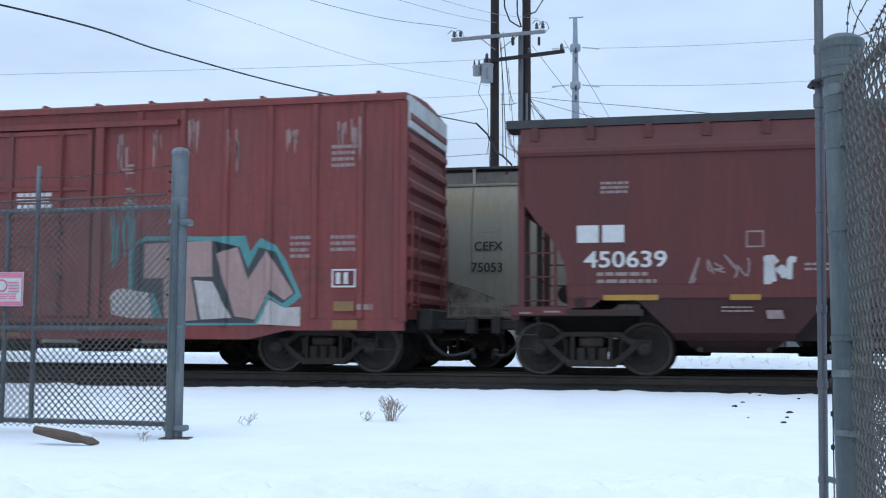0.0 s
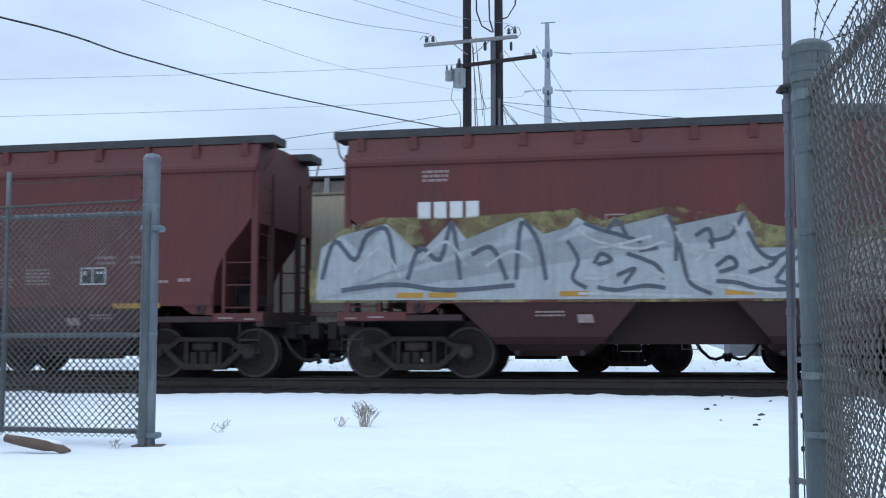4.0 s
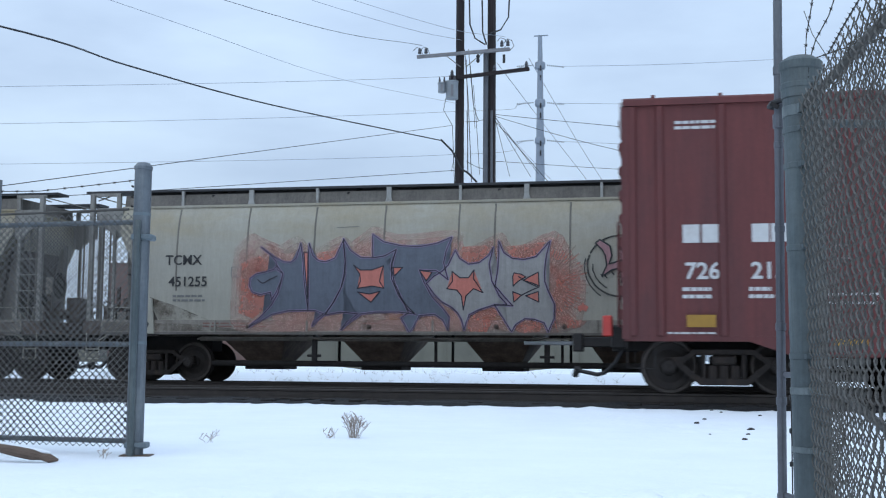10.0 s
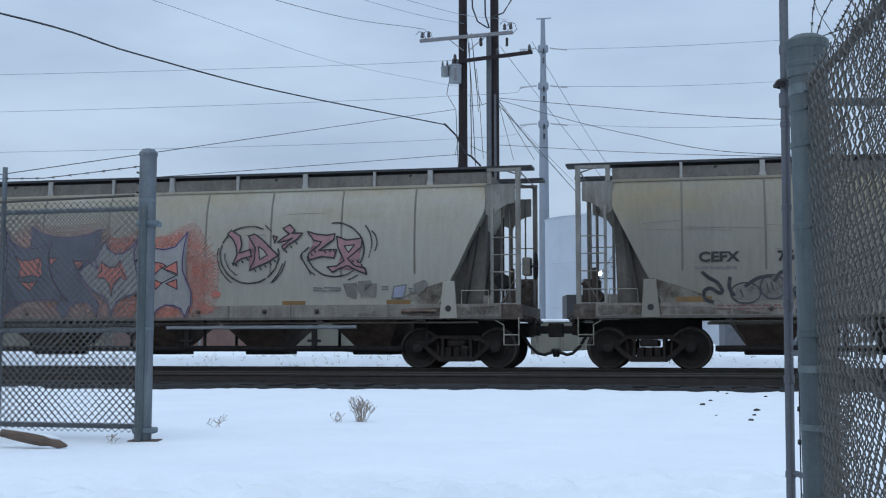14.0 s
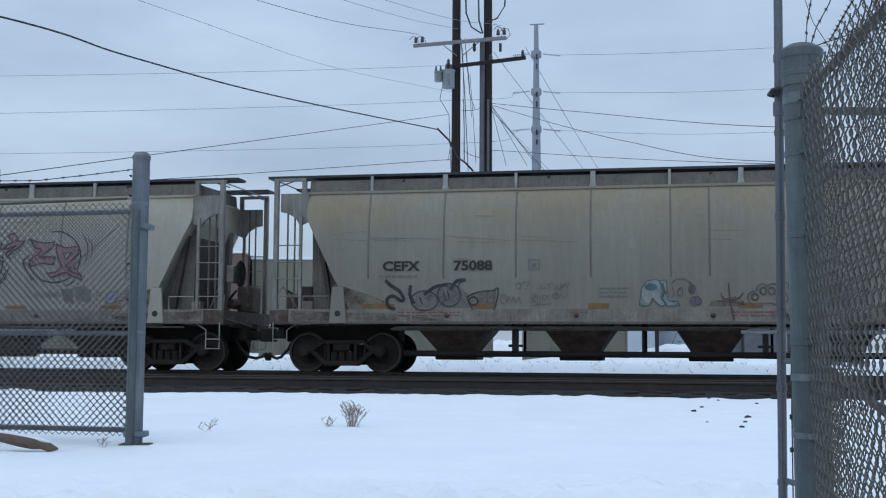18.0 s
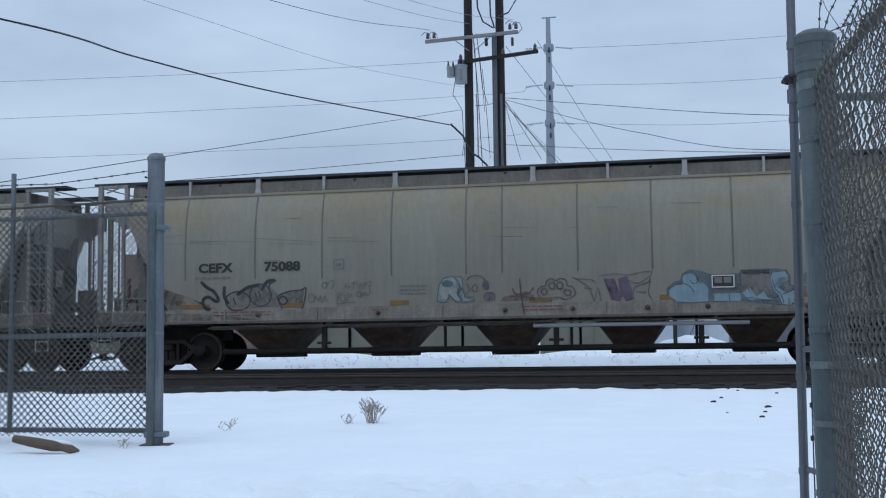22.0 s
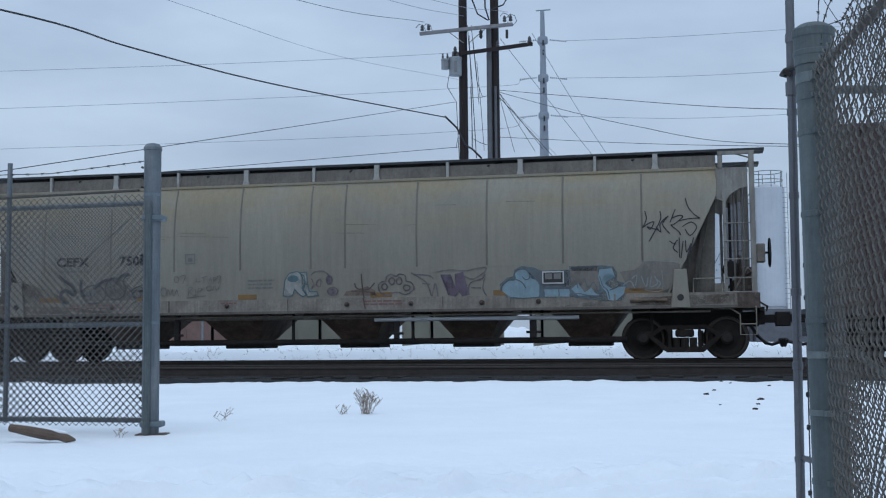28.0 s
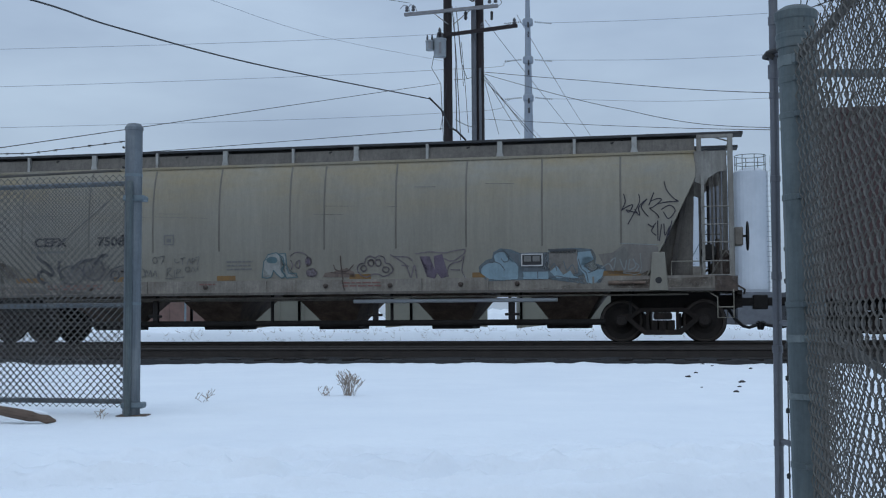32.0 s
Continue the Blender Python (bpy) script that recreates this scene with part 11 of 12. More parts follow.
bm = rod(B(), along(3.39, 0.474, -0.006), along(0.56, 0.130, -0.006), 0.0095, 12)
part("brace_rail", bm, "rail_weathered", fence)
bm = rod(B(), (RP[0] + 0.05, RP[1], 1.193), (3.6, 3.42, 1.193), 0.0125, 12)
part("side_rail", bm, "galv_corner", fence)
for k in range(9):
    y_ = 3.2 - k * 0.3
    zt = 1.235 - (3.39 - y_) * 0.0565
    c = Vector(along(y_, zt, 0.0))
    pts = [c + Vector((0.0205 * math.cos(a), 0.004 * math.sin(a * 0.5), 0.0205 * math.sin(a))) for a in [2 * math.pi * i / 10 for i in range(11)]]
    part("rail_tie", pipe(B(), pts, 0.0018, 5), "wire_near", fence)
# strands of barbed wire over the post
for pts, r_ in (([(pipe_x(1.395) + 0.04, 3.56, 1.397), (1.135, 3.46, 1.392), (1.20, 3.36, 1.400), (1.34, 3.2, 1.41)], 0.0017),
                ([(1.102, 3.365, 1.29), (1.104, 3.362, 1.345), (1.105, 3.39, 1.392), (1.112, 3.40, 1.45), (1.120, 3.38, 1.52), (1.135, 3.3, 1.75)], 0.0019),
                ([(1.122, 3.40, 1.385), (1.14, 3.40, 1.44), (1.166, 3.36, 1.50), (1.215, 3.25, 1.72)], 0.0019),
                ([along(2.95, 1.275), along(2.7, 1.285), along(2.4, 1.29), along(0.6, 1.29)], 0.0018)):
    part("barbed_wire", barbed(B(), pts, r_, 0.036, 0.0075), "barb", fence)
part("slack_wire", pipe(B(), [(1.10, 3.38, 1.52), (1.13, 3.4, 1.455), (1.175, 3.42, 1.40), (1.24, 3.42, 1.30)], 0.0011, 5), "barb", fence)

# ---- log and dry weeds ----
bm = B()
rings = []
for k in range(9):
    t = k / 8
    r = 0.03 + 0.012 * math.sin(t * 3.1) - (0.012 if k == 6 else 0) - (0.02 if k == 8 else 0)
    rings.append(ring((-3.40 + 0.53 * t, 9.34 - 0.06 * t, -0.195 - 0.095 * t), (1, -0.2, -0.15), r, 10))
loft(bm, rings)
tagged(part("log", bm, "log"), "weathered brown log half buried in snow", "log")


bm = B()
loft(bm, [ring((-3.38 + 0.44 * t, 9.37 - 0.05 * t, -0.172 - 0.075 * t + 0.006 * math.sin(t * 9)), (1, -0.2, -0.15), 0.006 + 0.022 * math.sin(0.2 + t * 2.7), 10) for t in [k / 8 for k in range(9)]])
tagged(part("snow_ridge", bm, "snow"), "thin ridge of snow lying on the log", "snow")


def weed(x, y, n, h, spread, seed, label):
    rnd = random.Random(seed)
    bm = B()
    for i in range(n):
        a = rnd.uniform(0, 6.28)
        l = h * rnd.uniform(0.45, 1.0)
        lean = spread * rnd.uniform(0.2, 1.0)
        p0 = Vector((x + rnd.uniform(-0.05, 0.05), y + rnd.uniform(-0.05, 0.05), ground_z(x, y) - 0.02))
        p1 = p0 + Vector((math.cos(a) * lean * 0.4, math.sin(a) * lean * 0.4, l * 0.6))
        p2 = p0 + Vector((math.cos(a) * lean, math.sin(a) * lean, l))
        pipe(bm, [p0, p1, p2], 0.0024, 4)
        for k in range(4):
            c = p1.lerp(p2, rnd.uniform(0.2, 1))
            rod(bm, c, c + Vector((rnd.uniform(-0.05, 0.05), rnd.uniform(-0.05, 0.05), rnd.uniform(0.01, 0.07))), 0.0018, 4, 0.0032)
    return tagged(part("dry_weed", bm, "twig"), label, "weed", "dry weeds in the snow")


weed(-0.79, 12.5, 34, 0.26, 0.12, 1, "tuft of dry weed standing in the snow")
weed(-1.03, 12.5, 6, 0.08, 0.1, 2, "few dry stalks in the snow")
weed(-2.15, 11.65, 4, 0.11, 0.16, 3, "few dry stalks in the snow")
weed(-2.66, 9.75, 3, 0.08, 0.06, 8, "few dry stalks in the snow by the gate post")


def clod(x, y, r, seed):
    """A dark lump added in place of the shade inside a footprint."""
    bm = B()
    r *= 0.6
    bmesh.ops.create_icosphere(bm, subdivisions=2, radius=r)
    for v in bm.verts:
        v.co *= 1 + 0.45 * noise.noise(v.co * (1.6 / r) + Vector((seed, 0, 0)))
        v.co.z *= 0.62
        v.co.x *= 1.35
    bmesh.ops.translate(bm, verts=bm.verts[:], vec=(x, y, ground_z(x, y) + r * 0.25))
    tagged(part("clod", bm, "print_shade"), "small dark lump standing in for the shade in a footprint", "clod", "clods in the snow")


for k_, (x_, y_, r_) in enumerate(((3.6, 16.01, 0.05), (3.86, 16.68, 0.035), (4.42, 18.62, 0.03), (4.47, 18.22, 0.03), (4.03, 14.91, 0.055), (3.34, 12.59, 0.04), (4.87, 17.51, 0.035), (5.28, 20.57, 0.04), (3.21, 13.61, 0.02), (3.63, 13.54, 0.03))):
    clod(x_, y_, r_, k_ * 3.7)

# ---- poles and lines ----
pole = tagged(empty("utility_pole"), "dark timber utility pole with a transformer", "pole")
bm = lathe(B(), [(-0.5, 0.19), (7, 0.175), (20, 0.15)], 14, at=(1.03, 45, 0), axis="z")
part("pole_shaft", bm, "wood", pole)
bm = bevel(box(B(), -1.87, 1.85, -0.06, 0.06, -0.065, 0.065), 0.01)
o = part("crossarm", bm, "arm_gray", pole)
o.matrix_basis = pose(1.15, 44.78, 12.45, 0, -1.2, -16)
bm = bevel(box(B(), -0.40, 2.72, -0.07, 0.07, -0.065, 0.065), 0.01)
o = part("crossarm", bm, "wood", pole)
o.matrix_basis = pose(1.03, 44.8, 11.50, 0, -4.0, -14)
for x, z, r_, h_ in ((0.72, 10.93, 0.24, 0.36), (0.33, 11.02, 0.15, 0.20)):
    bm = lathe(B(), [(-h_, 0.05), (-h_ + 0.02, r_), (h_ - 0.06, r_), (h_ - 0.05, r_ + 0.02), (h_, r_ + 0.02), (h_ + 0.05, 0.05)], 16, at=(x, 44.62, z), axis="z")
    tr = part("transformer", bm, "transf", pole)
    for dx in (-0.09, 0.09):
        bm = lathe(B(), [(h_ + 0.02, 0.035), (h_ + 0.12, 0.045), (h_ + 0.16, 0.03), (h_ + 0.22, 0.03), (h_ + 0.24, 0.01)], 8, at=(x + dx, 44.62, z), axis="z")
        part("bushing", bm, "insul", tr)
    bm = box(B(), x - 0.05, x + 0.05, 44.36, 44.42, z - h_ * 0.7, z + h_ * 0.5)
    part("bracket", bm, "arm_gray", tr)
pole2 = tagged(empty("utility_pole"), "dark timber pole with a gray conduit on its side", "pole")
bm = lathe(B(), [(-0.5, 0.19), (7, 0.175), (20, 0.15)], 14, at=(2.26, 45.0, 0), axis="z")
part("pole_shaft", bm, "wood", pole2)
bm = lathe(B(), [(-0.4, 0.10), (12.55, 0.10), (12.6, 0.05)], 12, at=(2.03, 44.82, 0), axis="z")
part("conduit", bm, "wood_gray", pole2)
bm = lathe(B(), [(-0.4, 0.05), (10.2, 0.05)], 8, at=(2.26, 44.8, 0), axis="z")
part("conduit", bm, "wood_gray", pole2)


def insulator(parent, p):
    bm = lathe(B(), [(0, 0.03), (0.02, 0.07), (0.08, 0.075), (0.1, 0.04), (0.13, 0.07), (0.18, 0.06), (0.24, 0.03), (0.26, 0.01)], 10, at=p, axis="z")
    part("insulator", bm, "insul", parent)


for p in ((-0.55, 45.2, 12.50), (-0.30, 45.15, 12.51), (2.62, 44.35, 12.60), (2.85, 44.3, 12.61), (0.72, 44.9, 11.55), (2.35, 44.5, 11.66), (3.55, 44.15, 11.74)):
    insulator(pole, p)
for k_ in range(2):
    # dead-end shoes, jumpers and a dark cutout at the crossarm's ends
    part("cutout", bevel(box(B(), 2.70 - 0.05, 2.70 + 0.05, 44.25, 44.35, 11.95, 12.28), 0.02) if k_ else lathe(B(), [(12.05, 0.03), (12.12, 0.07), (12.24, 0.05), (12.32, 0.08), (12.4, 0.02)], 10, at=(1.72, 44.7, 0), axis="z"), "black", pole)
for px_, py_, pz_ in ((-0.62, 45.25, 12.62), (-0.35, 45.18, 12.62), (2.62, 44.3, 12.78), (2.88, 44.25, 12.72)):
    part("jumper", pipe(B(), [(px_ - 0.18, py_, pz_ + 0.02), (px_ - 0.05, py_, pz_ + 0.16), (px_ + 0.12, py_, pz_ + 0.10), (px_ + 0.2, py_, pz_ - 0.12), (px_ + 0.05, py_, pz_ - 0.28)], 0.014, 5), "cable", pole)
for bx_ in (-1, 1):
    part("arm_brace", rod(B(), (1.15 + bx_ * 0.75, 44.72, 12.42 + bx_ * 0.03), (1.15 + bx_ * 0.1, 44.78, 11.9), 0.018, 6), "arm_gray", pole)
part("drop_cable", pipe(B(), [(1.35, 44.8, 15.5), (1.4, 44.8, 13.6), (1.6, 44.8, 13.05), (2.0, 44.8, 12.8)], 0.03), "cable", pole)
part("drop_cable", pipe(B(), [(1.85, 44.8, 15.5), (1.9, 44.8, 13.3), (2.05, 44.8, 12.8)], 0.03), "cable", pole)
part("drop_cable", pipe(B(), [(2.95, 44.8, 15.0), (2.9, 44.8, 13.9), (2.6, 44.8, 13.4), (2.2, 44.8, 13.25)], 0.03), "cable", pole)
part("drop_cable", pipe(B(), [(1.2, 44.78, 12.6), (1.35, 44.78, 10.6), (1.5, 44.78, 7.4)], 0.015), "cable", pole)
part("drop_cable", pipe(B(), [(1.35, 44.78, 12.6), (1.55, 44.78, 10.4), (1.75, 44.78, 9.8)], 0.012), "cable", pole)
part("drop_cable", pipe(B(), [(0.62, 44.8, 11.4), (0.4, 44.8, 10.2), (0.75, 44.8, 9.6), (0.85, 44.9, 7.2)], 0.012), "cable", pole)
part("drop_cable", pipe(B(), [(0.3, 44.8, 9.05), (0.75, 44.8, 8.6), (1.1, 44.75, 7.9), (1.35, 44.75, 7.75), (1.7, 44.8, 7.4)], 0.04), "cable", pole)
for px_, pz_, qx_, qz_ in ((1.27, 12.2, 1.36, 7.7), (1.42, 12.0, 1.62, 9.5), (1.55, 11.2, 1.80, 7.7), (1.30, 10.2, 1.33, 7.7), (0.98, 9.6, 0.72, 7.8), (1.25, 9.75, 2.15, 9.9), (1.3, 8.2, 2.0, 7.9)):
    part("drop_cable", pipe(B(), [(px_, 44.8, pz_), ((px_ + qx_) / 2 + 0.02, 44.8, (pz_ + qz_) / 2 - 0.05), (qx_, 44.8, qz_)], 0.011, 5), "cable", pole)
for qx_, qz_ in ((2.95, 7.6), (3.75, 7.6), (4.05, 7.7)):
    part("drop_cable", pipe(B(), [(2.36, 44.8, 10.0), ((2.36 + qx_) / 2, 44.7, (10.0 + qz_) / 2), (qx_, 44.6, qz_)], 0.010, 5), "cable", pole)

steel = tagged(empty("transmission_pole"), "tall tapered steel transmission pole", "pole")
bm = lathe(B(), [(-1, 0.62), (20, 0.47), (34.4, 0.22)], 12, at=(11.05, 120, 0), axis="z")
part("pole_shaft", bm, "steel_pole", steel)
bm = rod(B(), (10.4, 120, 34.45), (11.9, 120, 34.55), 0.07, 8)
part("top_bracket", bm, "steel_pole", steel)
for z in (31.3, 27.35, 23.4):
    bm = lathe(B(), [(z - 0.35, 0.32), (z - 0.35, 0.5), (z - 0.2, 0.55), (z + 0.2, 0.55), (z + 0.35, 0.5), (z + 0.35, 0.32)], 12, at=(11.05, 120, 0), axis="z")
    part("collar", bm, "steel_pole", steel)
    for dz in (-0.2, -1.2):
        part("slot", bevel(box(B(), 10.97, 11.13, 119.40, 119.56, z + dz - 0.45, z + dz + 0.1), 0.03), "black", steel)
    for sgn in (-1, 1):
        bm = B()
        for k in range(9):
            lathe(bm, [(sgn * (0.7 + k * 0.2), 0.05), (sgn * (0.75 + k * 0.2), 0.10), (sgn * (0.84 + k * 0.2), 0.05)], 8, at=(11.05, 119.8, z - 0.02 * k), axis="x")
        part("insulator_string", bm, "transf", steel)


def line(pts, r, mat, label, sag=0.0):
    p = [Vector(v) for v in pts]
    p = [p[0] * 2 - p[1]] + p + [p[-1] * 2 - p[-2]]
    out = []
    for i in range(1, len(p) - 2):
        for k in range(8):
            t = k / 8
            v = 0.5 * (2 * p[i] + (p[i + 1] - p[i - 1]) * t + (2 * p[i - 1] - 5 * p[i] + 4 * p[i + 1] - p[i + 2]) * t * t + (3 * p[i] - p[i - 1] - 3 * p[i + 1] + p[i + 2]) * t ** 3)
            out.append(v - Vector((0, 0, sag * 4 * t * (1 - t))))
    out.append(p[-2])
    return tagged(part("overhead_line", pipe(B(), out, r, 6), mat), label, "cable", "overhead lines")


line([(-16, 12, 6.4), (-9.23, 24, 7.42), (-7.84, 30, 8.06), (-5.0, 36, 8.40), (0.3, 45, 9.05)], 0.022, "cable", "thick black overhead cable to a timber pole")
line([(-12, 18, 8.4), (-6.9, 30, 9.3), (-3.44, 38, 9.83), (1.0, 45, 10.49)], 0.006, "cable_gray", "thin overhead wire from the timber poles")
line([(-14, 20, 10.0), (-4.62, 38, 11.67), (-0.45, 45.2, 12.85)], 0.009, "cable", "thin overhead wire from the timber poles")
line([(-14, 22, 11), (-2.28, 40, 12.4), (1.18, 45, 13.0)], 0.008, "cable_gray", "thin overhead wire from the timber poles")
line([(-14, 24, 12), (-0.85, 42, 13.0), (2.75, 44.4, 13.0)], 0.008, "cable_gray", "thin overhead wire from the timber poles")
for a, b, c, d in (((-120, 120, 26.5), (-45.9, 120, 28.5), (2, 120, 30.1), (9.2, 119.8, 31.1)), ((-120, 120, 22.3), (-45.8, 120, 24.6), (2.6, 120, 26.4), (9.2, 119.8, 27.2)), ((-120, 120, 18.3), (-45.6, 120, 20.4), (2.6, 120, 21.9), (9.2, 119.8, 23.2))):
    line([a, b, c, d], 0.022, "cable_gray", "thin gray transmission wire between steel poles", 0.1)
for b in (32.24, 27.9, 23.35):
    z0 = {32.24: 31.2, 27.9: 27.3, 23.35: 23.3}[b]
    line([(12.9, 119.8, z0), (35.9, 120, b), (90, 120, b + 3)], 0.022, "cable_gray", "thin gray transmission wire between steel poles", 0.1)
line([(-12.78, 15, 1.63), (-8.28, 25, 4.3), (0.71, 45, 9.64)], 0.010, "cable", "thin black cable from the timber poles")
line([(-16, 28, 3.9), (-8.44, 36, 5.7), (0.81, 45, 7.88)], 0.011, "cable", "thin black cable from the timber poles")
line([(2.3, 45, 10.1), (5.18, 40, 8.75), (8.95, 30, 6.33), (12, 18, 4.2)], 0.011, "cable", "thin black cable from the timber poles")
line([(2.3, 45, 10.05), (6.37, 36, 6.96), (8.94, 30, 5.42), (12, 18, 3.4)], 0.010, "cable", "thin black cable from the timber poles", 0.04)
line([(2.3, 45, 8.26), (6.49, 40, 7.15), (8.94, 30, 5.36), (13, 16, 3)], 0.010, "cable", "thin black cable from the timber poles")
line([(2.24, 44.9, 9.99), (5.2, 43.4, 6.2)], 0.013, "cable", "steel guy wire staying a timber pole")
line([(2.3, 44.9, 9.9), (6.0, 44.0, 5.8)], 0.009, "cable_gray", "steel guy wire staying a timber pole")
line([(2.45, 44.5, 12.0), (6.42, 50, 8.61), (9, 54, 6.5)], 0.012, "cable_gray", "slack thin wire below the crossarm", 0.03)
line([(3.65, 44.15, 12.1), (7.02, 50, 8.74), (9.6, 54, 6.6)], 0.012, "cable_gray", "slack thin wire below the crossarm", 0.03)

# ---- far side ----


def railing(parent, cx, cy, r, z, n=14):
    bm = B()
    for k in range(n):
        a = 2 * math.pi * k / n
        rod(bm, (cx + r * math.cos(a), cy + r * math.sin(a), z), (cx + r * math.cos(a), cy + r * math.sin(a), z + 1.0), 0.025, 5)
    for h in (0.5, 1.0):
        pipe(bm, [(cx + r * math.cos(2 * math.pi * k / 24), cy + r * math.sin(2 * math.pi * k / 24), z + h) for k in range(25)], 0.025, 5)
    part("railing", bm, "galv_dull", parent)


for x, r, top, lab in ((17.7, 0.62, 9.7, "slim gray steel silo beside the white one"), (19.73, 1.02, 9.3, "white steel silo with a railed top and ladder"), (22.6, 0.80, 9.4, "slim white steel silo beside the others")):
    silo = tagged(empty("silo"), lab, "silo", "white silos")
    bm = lathe(B(), [(-0.3, r * 0.97), (2.2, r * 0.97), (2.25, r), (top, r), (top + 0.25, r * 0.5), (top + 0.3, 0.02)], 28, at=(x, 70, 0), axis="z")
    part("silo_shell", bm, "tank_white" if x > 18 else "wood_gray", silo)
    railing(silo, x, 70, r * 0.9, top, 8)
    bm = B()
    for dx in (-0.18, 0.18):
        rod(bm, (x + r * 0.8 + dx, 70 - r * 0.6 - 0.1, 0.1), (x + r * 0.8 + dx, 70 - r * 0.6 - 0.1, top + 0.9), 0.016, 5)
    for k in range(int(top / 0.3)):
        rod(bm, (x + r * 0.8 - 0.18, 70 - r * 0.6 - 0.1, 0.3 + k * 0.3), (x + r * 0.8 + 0.18, 70 - r * 0.6 - 0.1, 0.3 + k * 0.3), 0.012, 4)
    part("ladder", bm, "galv_dull", silo)
    bm = box(B(), x - r * 1.2, x + r * 1.2, 70 - r * 1.2, 70 + r * 1.2, -0.3, 2.1)
    part("base_skirt", bm, "wood_gray", silo)
for x, y, r, top, lab in ((16.0, 112, 5.6, 12.5, "broad pale storage tank with a shallow roof"), (27.2, 116, 5.0, 13.6, "broad pale gray storage tank")):
    tank = tagged(empty("storage_tank"), lab, "tank", "storage tanks")
    bm = lathe(B(), [(-0.3, r), (top * 0.33, r), (top * 0.335, r + 0.03), (top * 0.34, r), (top * 0.66, r), (top * 0.665, r + 0.03), (top * 0.67, r), (top, r), (top + 0.05, r + 0.1), (top + 0.9, 1.0), (top + 1.0, 0.05)], 64, at=(x, y, 0), axis="z")
    part("tank_shell", bm, "tank_gray", tank)
    bm = B()
    for k in range(26):
        a = -2.4 + k * 0.05
        zz = top * k / 26
        rod(bm, (x + (r + 0.05) * math.cos(a), y + (r + 0.05) * math.sin(a), zz), (x + (r + 0.7) * math.cos(a), y + (r + 0.7) * math.sin(a), zz), 0.05, 4)
    pipe(bm, [(x + (r + 0.7) * math.cos(-2.4 + k * 0.05), y + (r + 0.7) * math.sin(-2.4 + k * 0.05), top * k / 26 + 0.9) for k in range(27)], 0.04, 5)
    part("stair", bm, "galv_dull", tank)


plat = tagged(empty("loading_platform"), "dark steel walled platform before the storage tanks", "platform")
part("deck_wall", bevel(box(B(), 9.4, 17.4, 85, 88, 2.45, 4.25), 0.03), "black", plat)
for x in (9.7, 12.0, 14.3, 16.6):
    part("leg", box(B(), x - 0.12, x + 0.12, 85.3, 85.6, -0.2, 2.45), "under", plat)


def shed(x0, x1, y, h, mat, lab, roof_snow=True):
    b_ = tagged(empty("building"), lab, "building")
    bm = box(B(), x0, x1, y, y + 8, -0.2, h)
    part("wall", bm, mat, b_)
    bm = bevel(box(B(), x0 - 0.15, x1 + 0.15, y - 0.2, y + 8.2, h, h + 0.18), 0.04)
    part("roof", bm, "snow", b_, "flat snow-covered roof")
    n = max(1, int((x1 - x0) / 2.6))
    for k in range(n + 1):
        xx = x0 + (x1 - x0) * k / n
        bm = box(B(), xx - 0.06, xx + 0.06, y - 0.05, y, -0.2, h)
        part("wall_rib", bm, mat, b_)
    return b_


shed(-24.5, -14.0, 90, 7.9, "brick", "brown brick building with a snowy flat roof")
for x0_, x1_ in ((-5.95, -2.45), (-1.30, 2.30), (3.48, 7.05)):
    bin_ = tagged(empty("storage_bin"), "low beige steel storage bin with snow on its lid", "bin", "beige bins beyond the tracks")
    part("bin_wall", bevel(box(B(), x0_, x1_, 41.6, 43.6, -0.15, 1.36), 0.03), "beige", bin_)
    part("bin_lid", bevel(box(B(), x0_ - 0.06, x1_ + 0.06, 41.5, 43.7, 1.36, 1.46), 0.035), "snow", bin_, "lid under snow")
    for k in range(5):
        xx = x0_ + 0.05 + (x1_ - x0_ - 0.1) * k / 4
        part("bin_rib", box(B(), xx - 0.03, xx + 0.03, 41.55, 41.6, -0.15, 1.36), "beige", bin_)
shed(-13.7, -7.6, 92, 7.6, "beige", "tall beige metal shed beside the brick building")
shed(-46, -27, 96, 3.4, "beige", "long low beige shed far off")
def mound(x0, x1, y, h, seed):
    bm = B()
    n = 14
    rings_ = []
    for k in range(n + 1):
        t = k / n
        xx = x0 + (x1 - x0) * t
        hh = h * (0.25 + 0.75 * math.sin(math.pi * t)) * (1 + 0.25 * noise.noise((t * 5, seed, 0)))
        rings_.append([(xx, y - 1.6, 0.0), (xx, y - 0.7, hh * 0.75), (xx, y, hh), (xx, y + 1.2, hh * 0.5), (xx, y + 2, 0.0)])
    loft(bm, rings_)
    tagged(part("snow_mound", bm, "snow"), "low ploughed heap of snow beyond the tracks", "snow", "snow heaps")


for x0_, x1_, sd in ((-7.6, -1.2, 4.0), (-3.0, 4.0, 5.0), (2.2, 8.6, 6.0)):
    mound(x0_, x1_, 40.4, 0.36, sd)
mound(-5.9, -2.6, 92, 1.7, 1.0)
mound(3.9, 8.2, 91, 1.5, 2.0)
mound(15.4, 22, 90, 1.2, 3.0)
lamp_mat = glow("white_lamp", (1.0, 0.97, 0.9), 14)
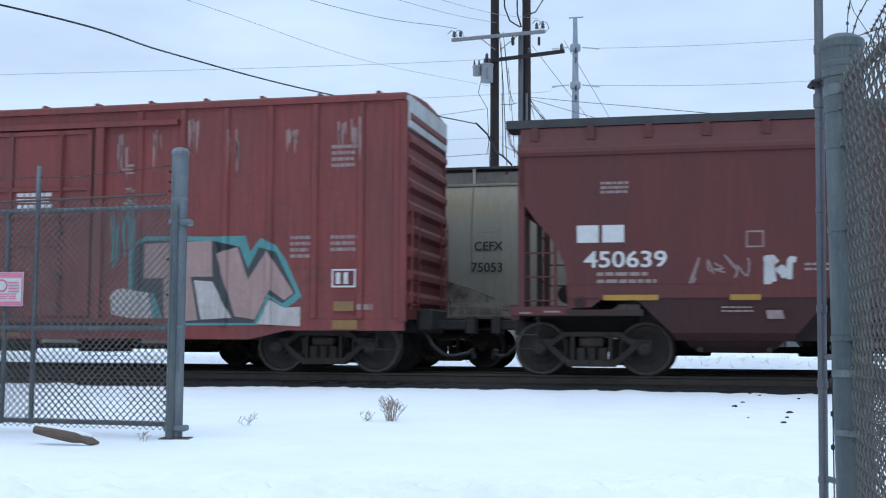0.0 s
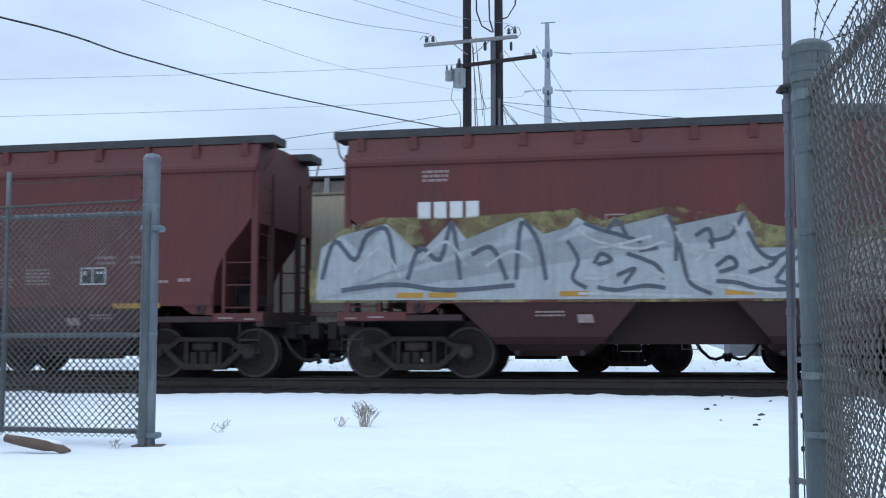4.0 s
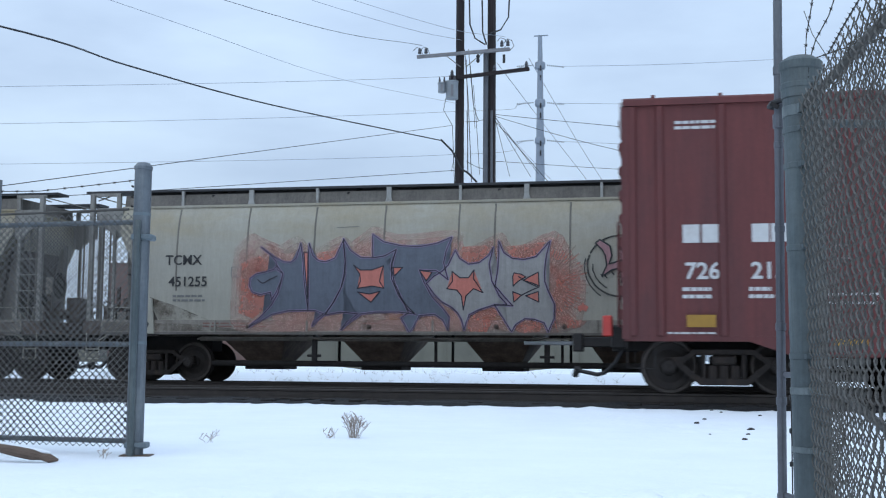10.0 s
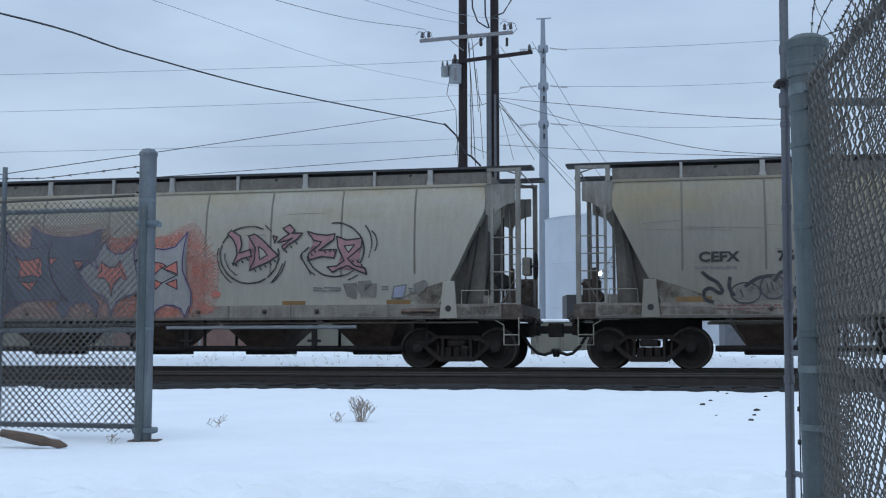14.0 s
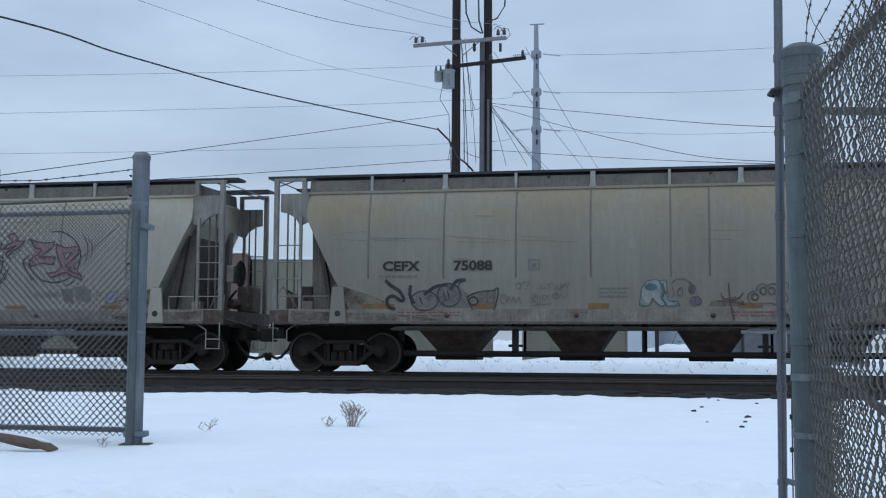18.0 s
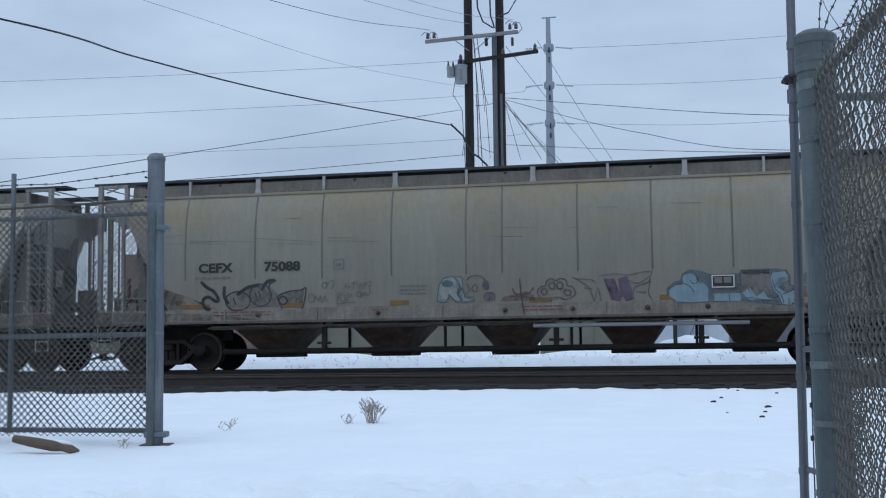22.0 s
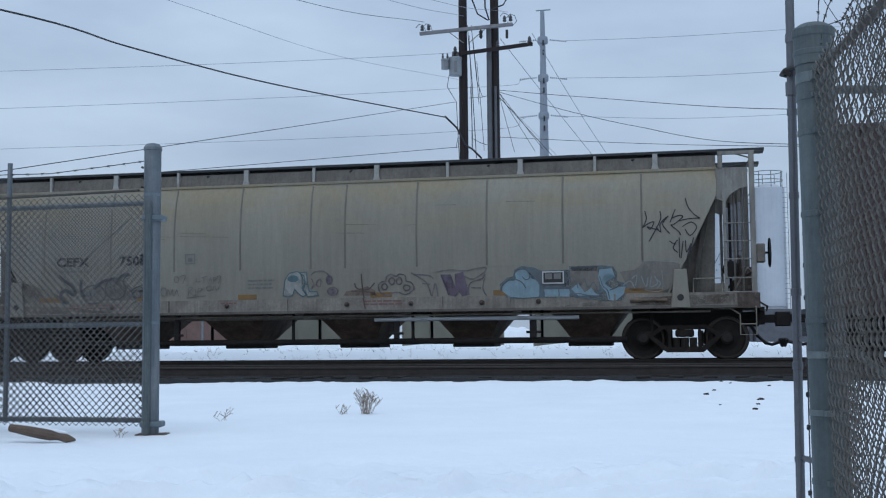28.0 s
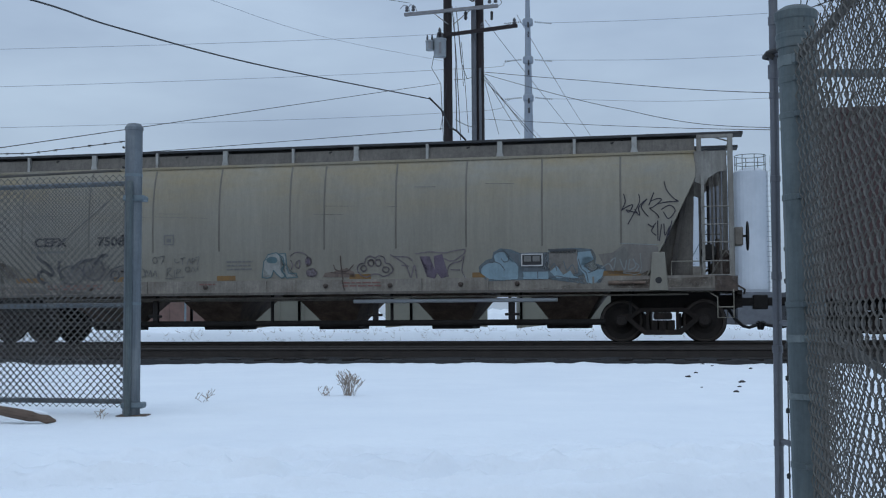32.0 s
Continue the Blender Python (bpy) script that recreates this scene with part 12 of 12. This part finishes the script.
for x, y, z in ((11.9, 86, 5.7), (-15.2, 76, 3.6)):
    yl = tagged(empty("yard_lamp"), "lit white yard lamp on a thin pole", "lamp", "yard lamps")
    part("lamp_pole", lathe(B(), [(-0.3, 0.07), (z, 0.06)], 8, at=(x, y, 0), axis="z"), "galv_dull", yl)
    part("lamp_head", lathe(B(), [(z - 0.02, 0.05), (z + 0.05, 0.2), (z + 0.28, 0.2), (z + 0.34, 0.05)], 12, at=(x, y, 0), axis="z"), lamp_mat, yl)

# dry grass beyond the tracks
rg = random.Random(77)
bm = B()
for i in range(700):
    s = rg.uniform(-26, 26)
    lat = -9.2 - abs(rg.gauss(0, 1.6))
    p = on_track(s, lat, 0)
    p.z = ground_z(p.x, p.y) - 0.01
    for k in range(3):
        q = p + Vector((rg.uniform(-0.14, 0.14), rg.uniform(-0.1, 0.1), rg.uniform(0.03, 0.15)))
        rod(bm, p, q, 0.0035, 3, 0.0015)
tagged(part("dry_grass", bm, "twig"), "dry grass stalks standing in the snow beyond the tracks", "grass", kind="stuff")

# ---- motion ----
S_GRAY = [(0, 54.4), (1.2, 51.1), (2.4, 47.75), (4.1, 43.15), (5.8, 38.6), (7.1, 35.25), (8.3, 32.27), (9.5, 29.43), (10.5, 27.170), (11, 26.050), (11.5, 24.925), (12, 23.817), (12.5, 22.731), (13, 21.705), (13.5, 20.711), (14, 19.753), (14.5, 18.813), (16.5, 15.362), (17, 14.553), (17.5, 13.755), (18, 13.020), (18.5, 12.319), (19, 11.653), (19.5, 11.029), (20, 10.425), (20.5, 9.825), (21, 9.250), (21.5, 8.723), (22, 8.219), (22.5, 7.741), (23, 7.313), (23.5, 6.910), (24, 6.541), (24.5, 6.219), (25, 5.918), (25.5, 5.629), (27.5, 4.865), (28, 4.763), (28.5, 4.697), (29, 4.669), (29.5, 4.663), (30, 4.663), (30.5, 4.666), (31, 4.660), (31.5, 4.666), (32, 4.665)]


def s_red(t):
    return 12.305 * t + 0.00149 * t * t


def s_gray(t):
    for (t0, a), (t1, b) in zip(S_GRAY, S_GRAY[1:]):
        if t <= t1:
            return a + (b - a) * (t - t0) / (t1 - t0)
    return S_GRAY[-1][1]


def motions():
    red_times = [i * 1.0 for i in range(33)]
    gray_times = [t for t, _ in S_GRAY]
    for cars, times, s_of, d in ((RED_CARS, red_times, s_red, RED_D), (GRAY_CARS, gray_times, s_gray, GRAY_D)):
        for car, centre in cars:
            walk(car, [(t, Matrix.Translation(on_track(s_of(t) + centre, 0, 0, d)) @ pose(0, 0, 0, 0, 0, -12.114)) for t in times])
    # wheels roll without slip
    for w, train, x in ROLLING:
        s_of = s_red if train == "red" else s_gray
        step = 0.05 if train == "red" else 0.2
        n = round(32 / step)
        times = [i * step for i in range(n + 1)]
        times = [t for t in times if train == "gray" or t < 11] + ([32.0] if train == "red" else [])
        walk(w, [(t, pose(x, 0, 0.457, 0, math.degrees((s_of(t) - s_of(0)) / 0.457) if t < 11 or train == "gray" else math.degrees((s_of(times[-2]) - s_of(0)) / 0.457), 0)) for t in times])


motions()
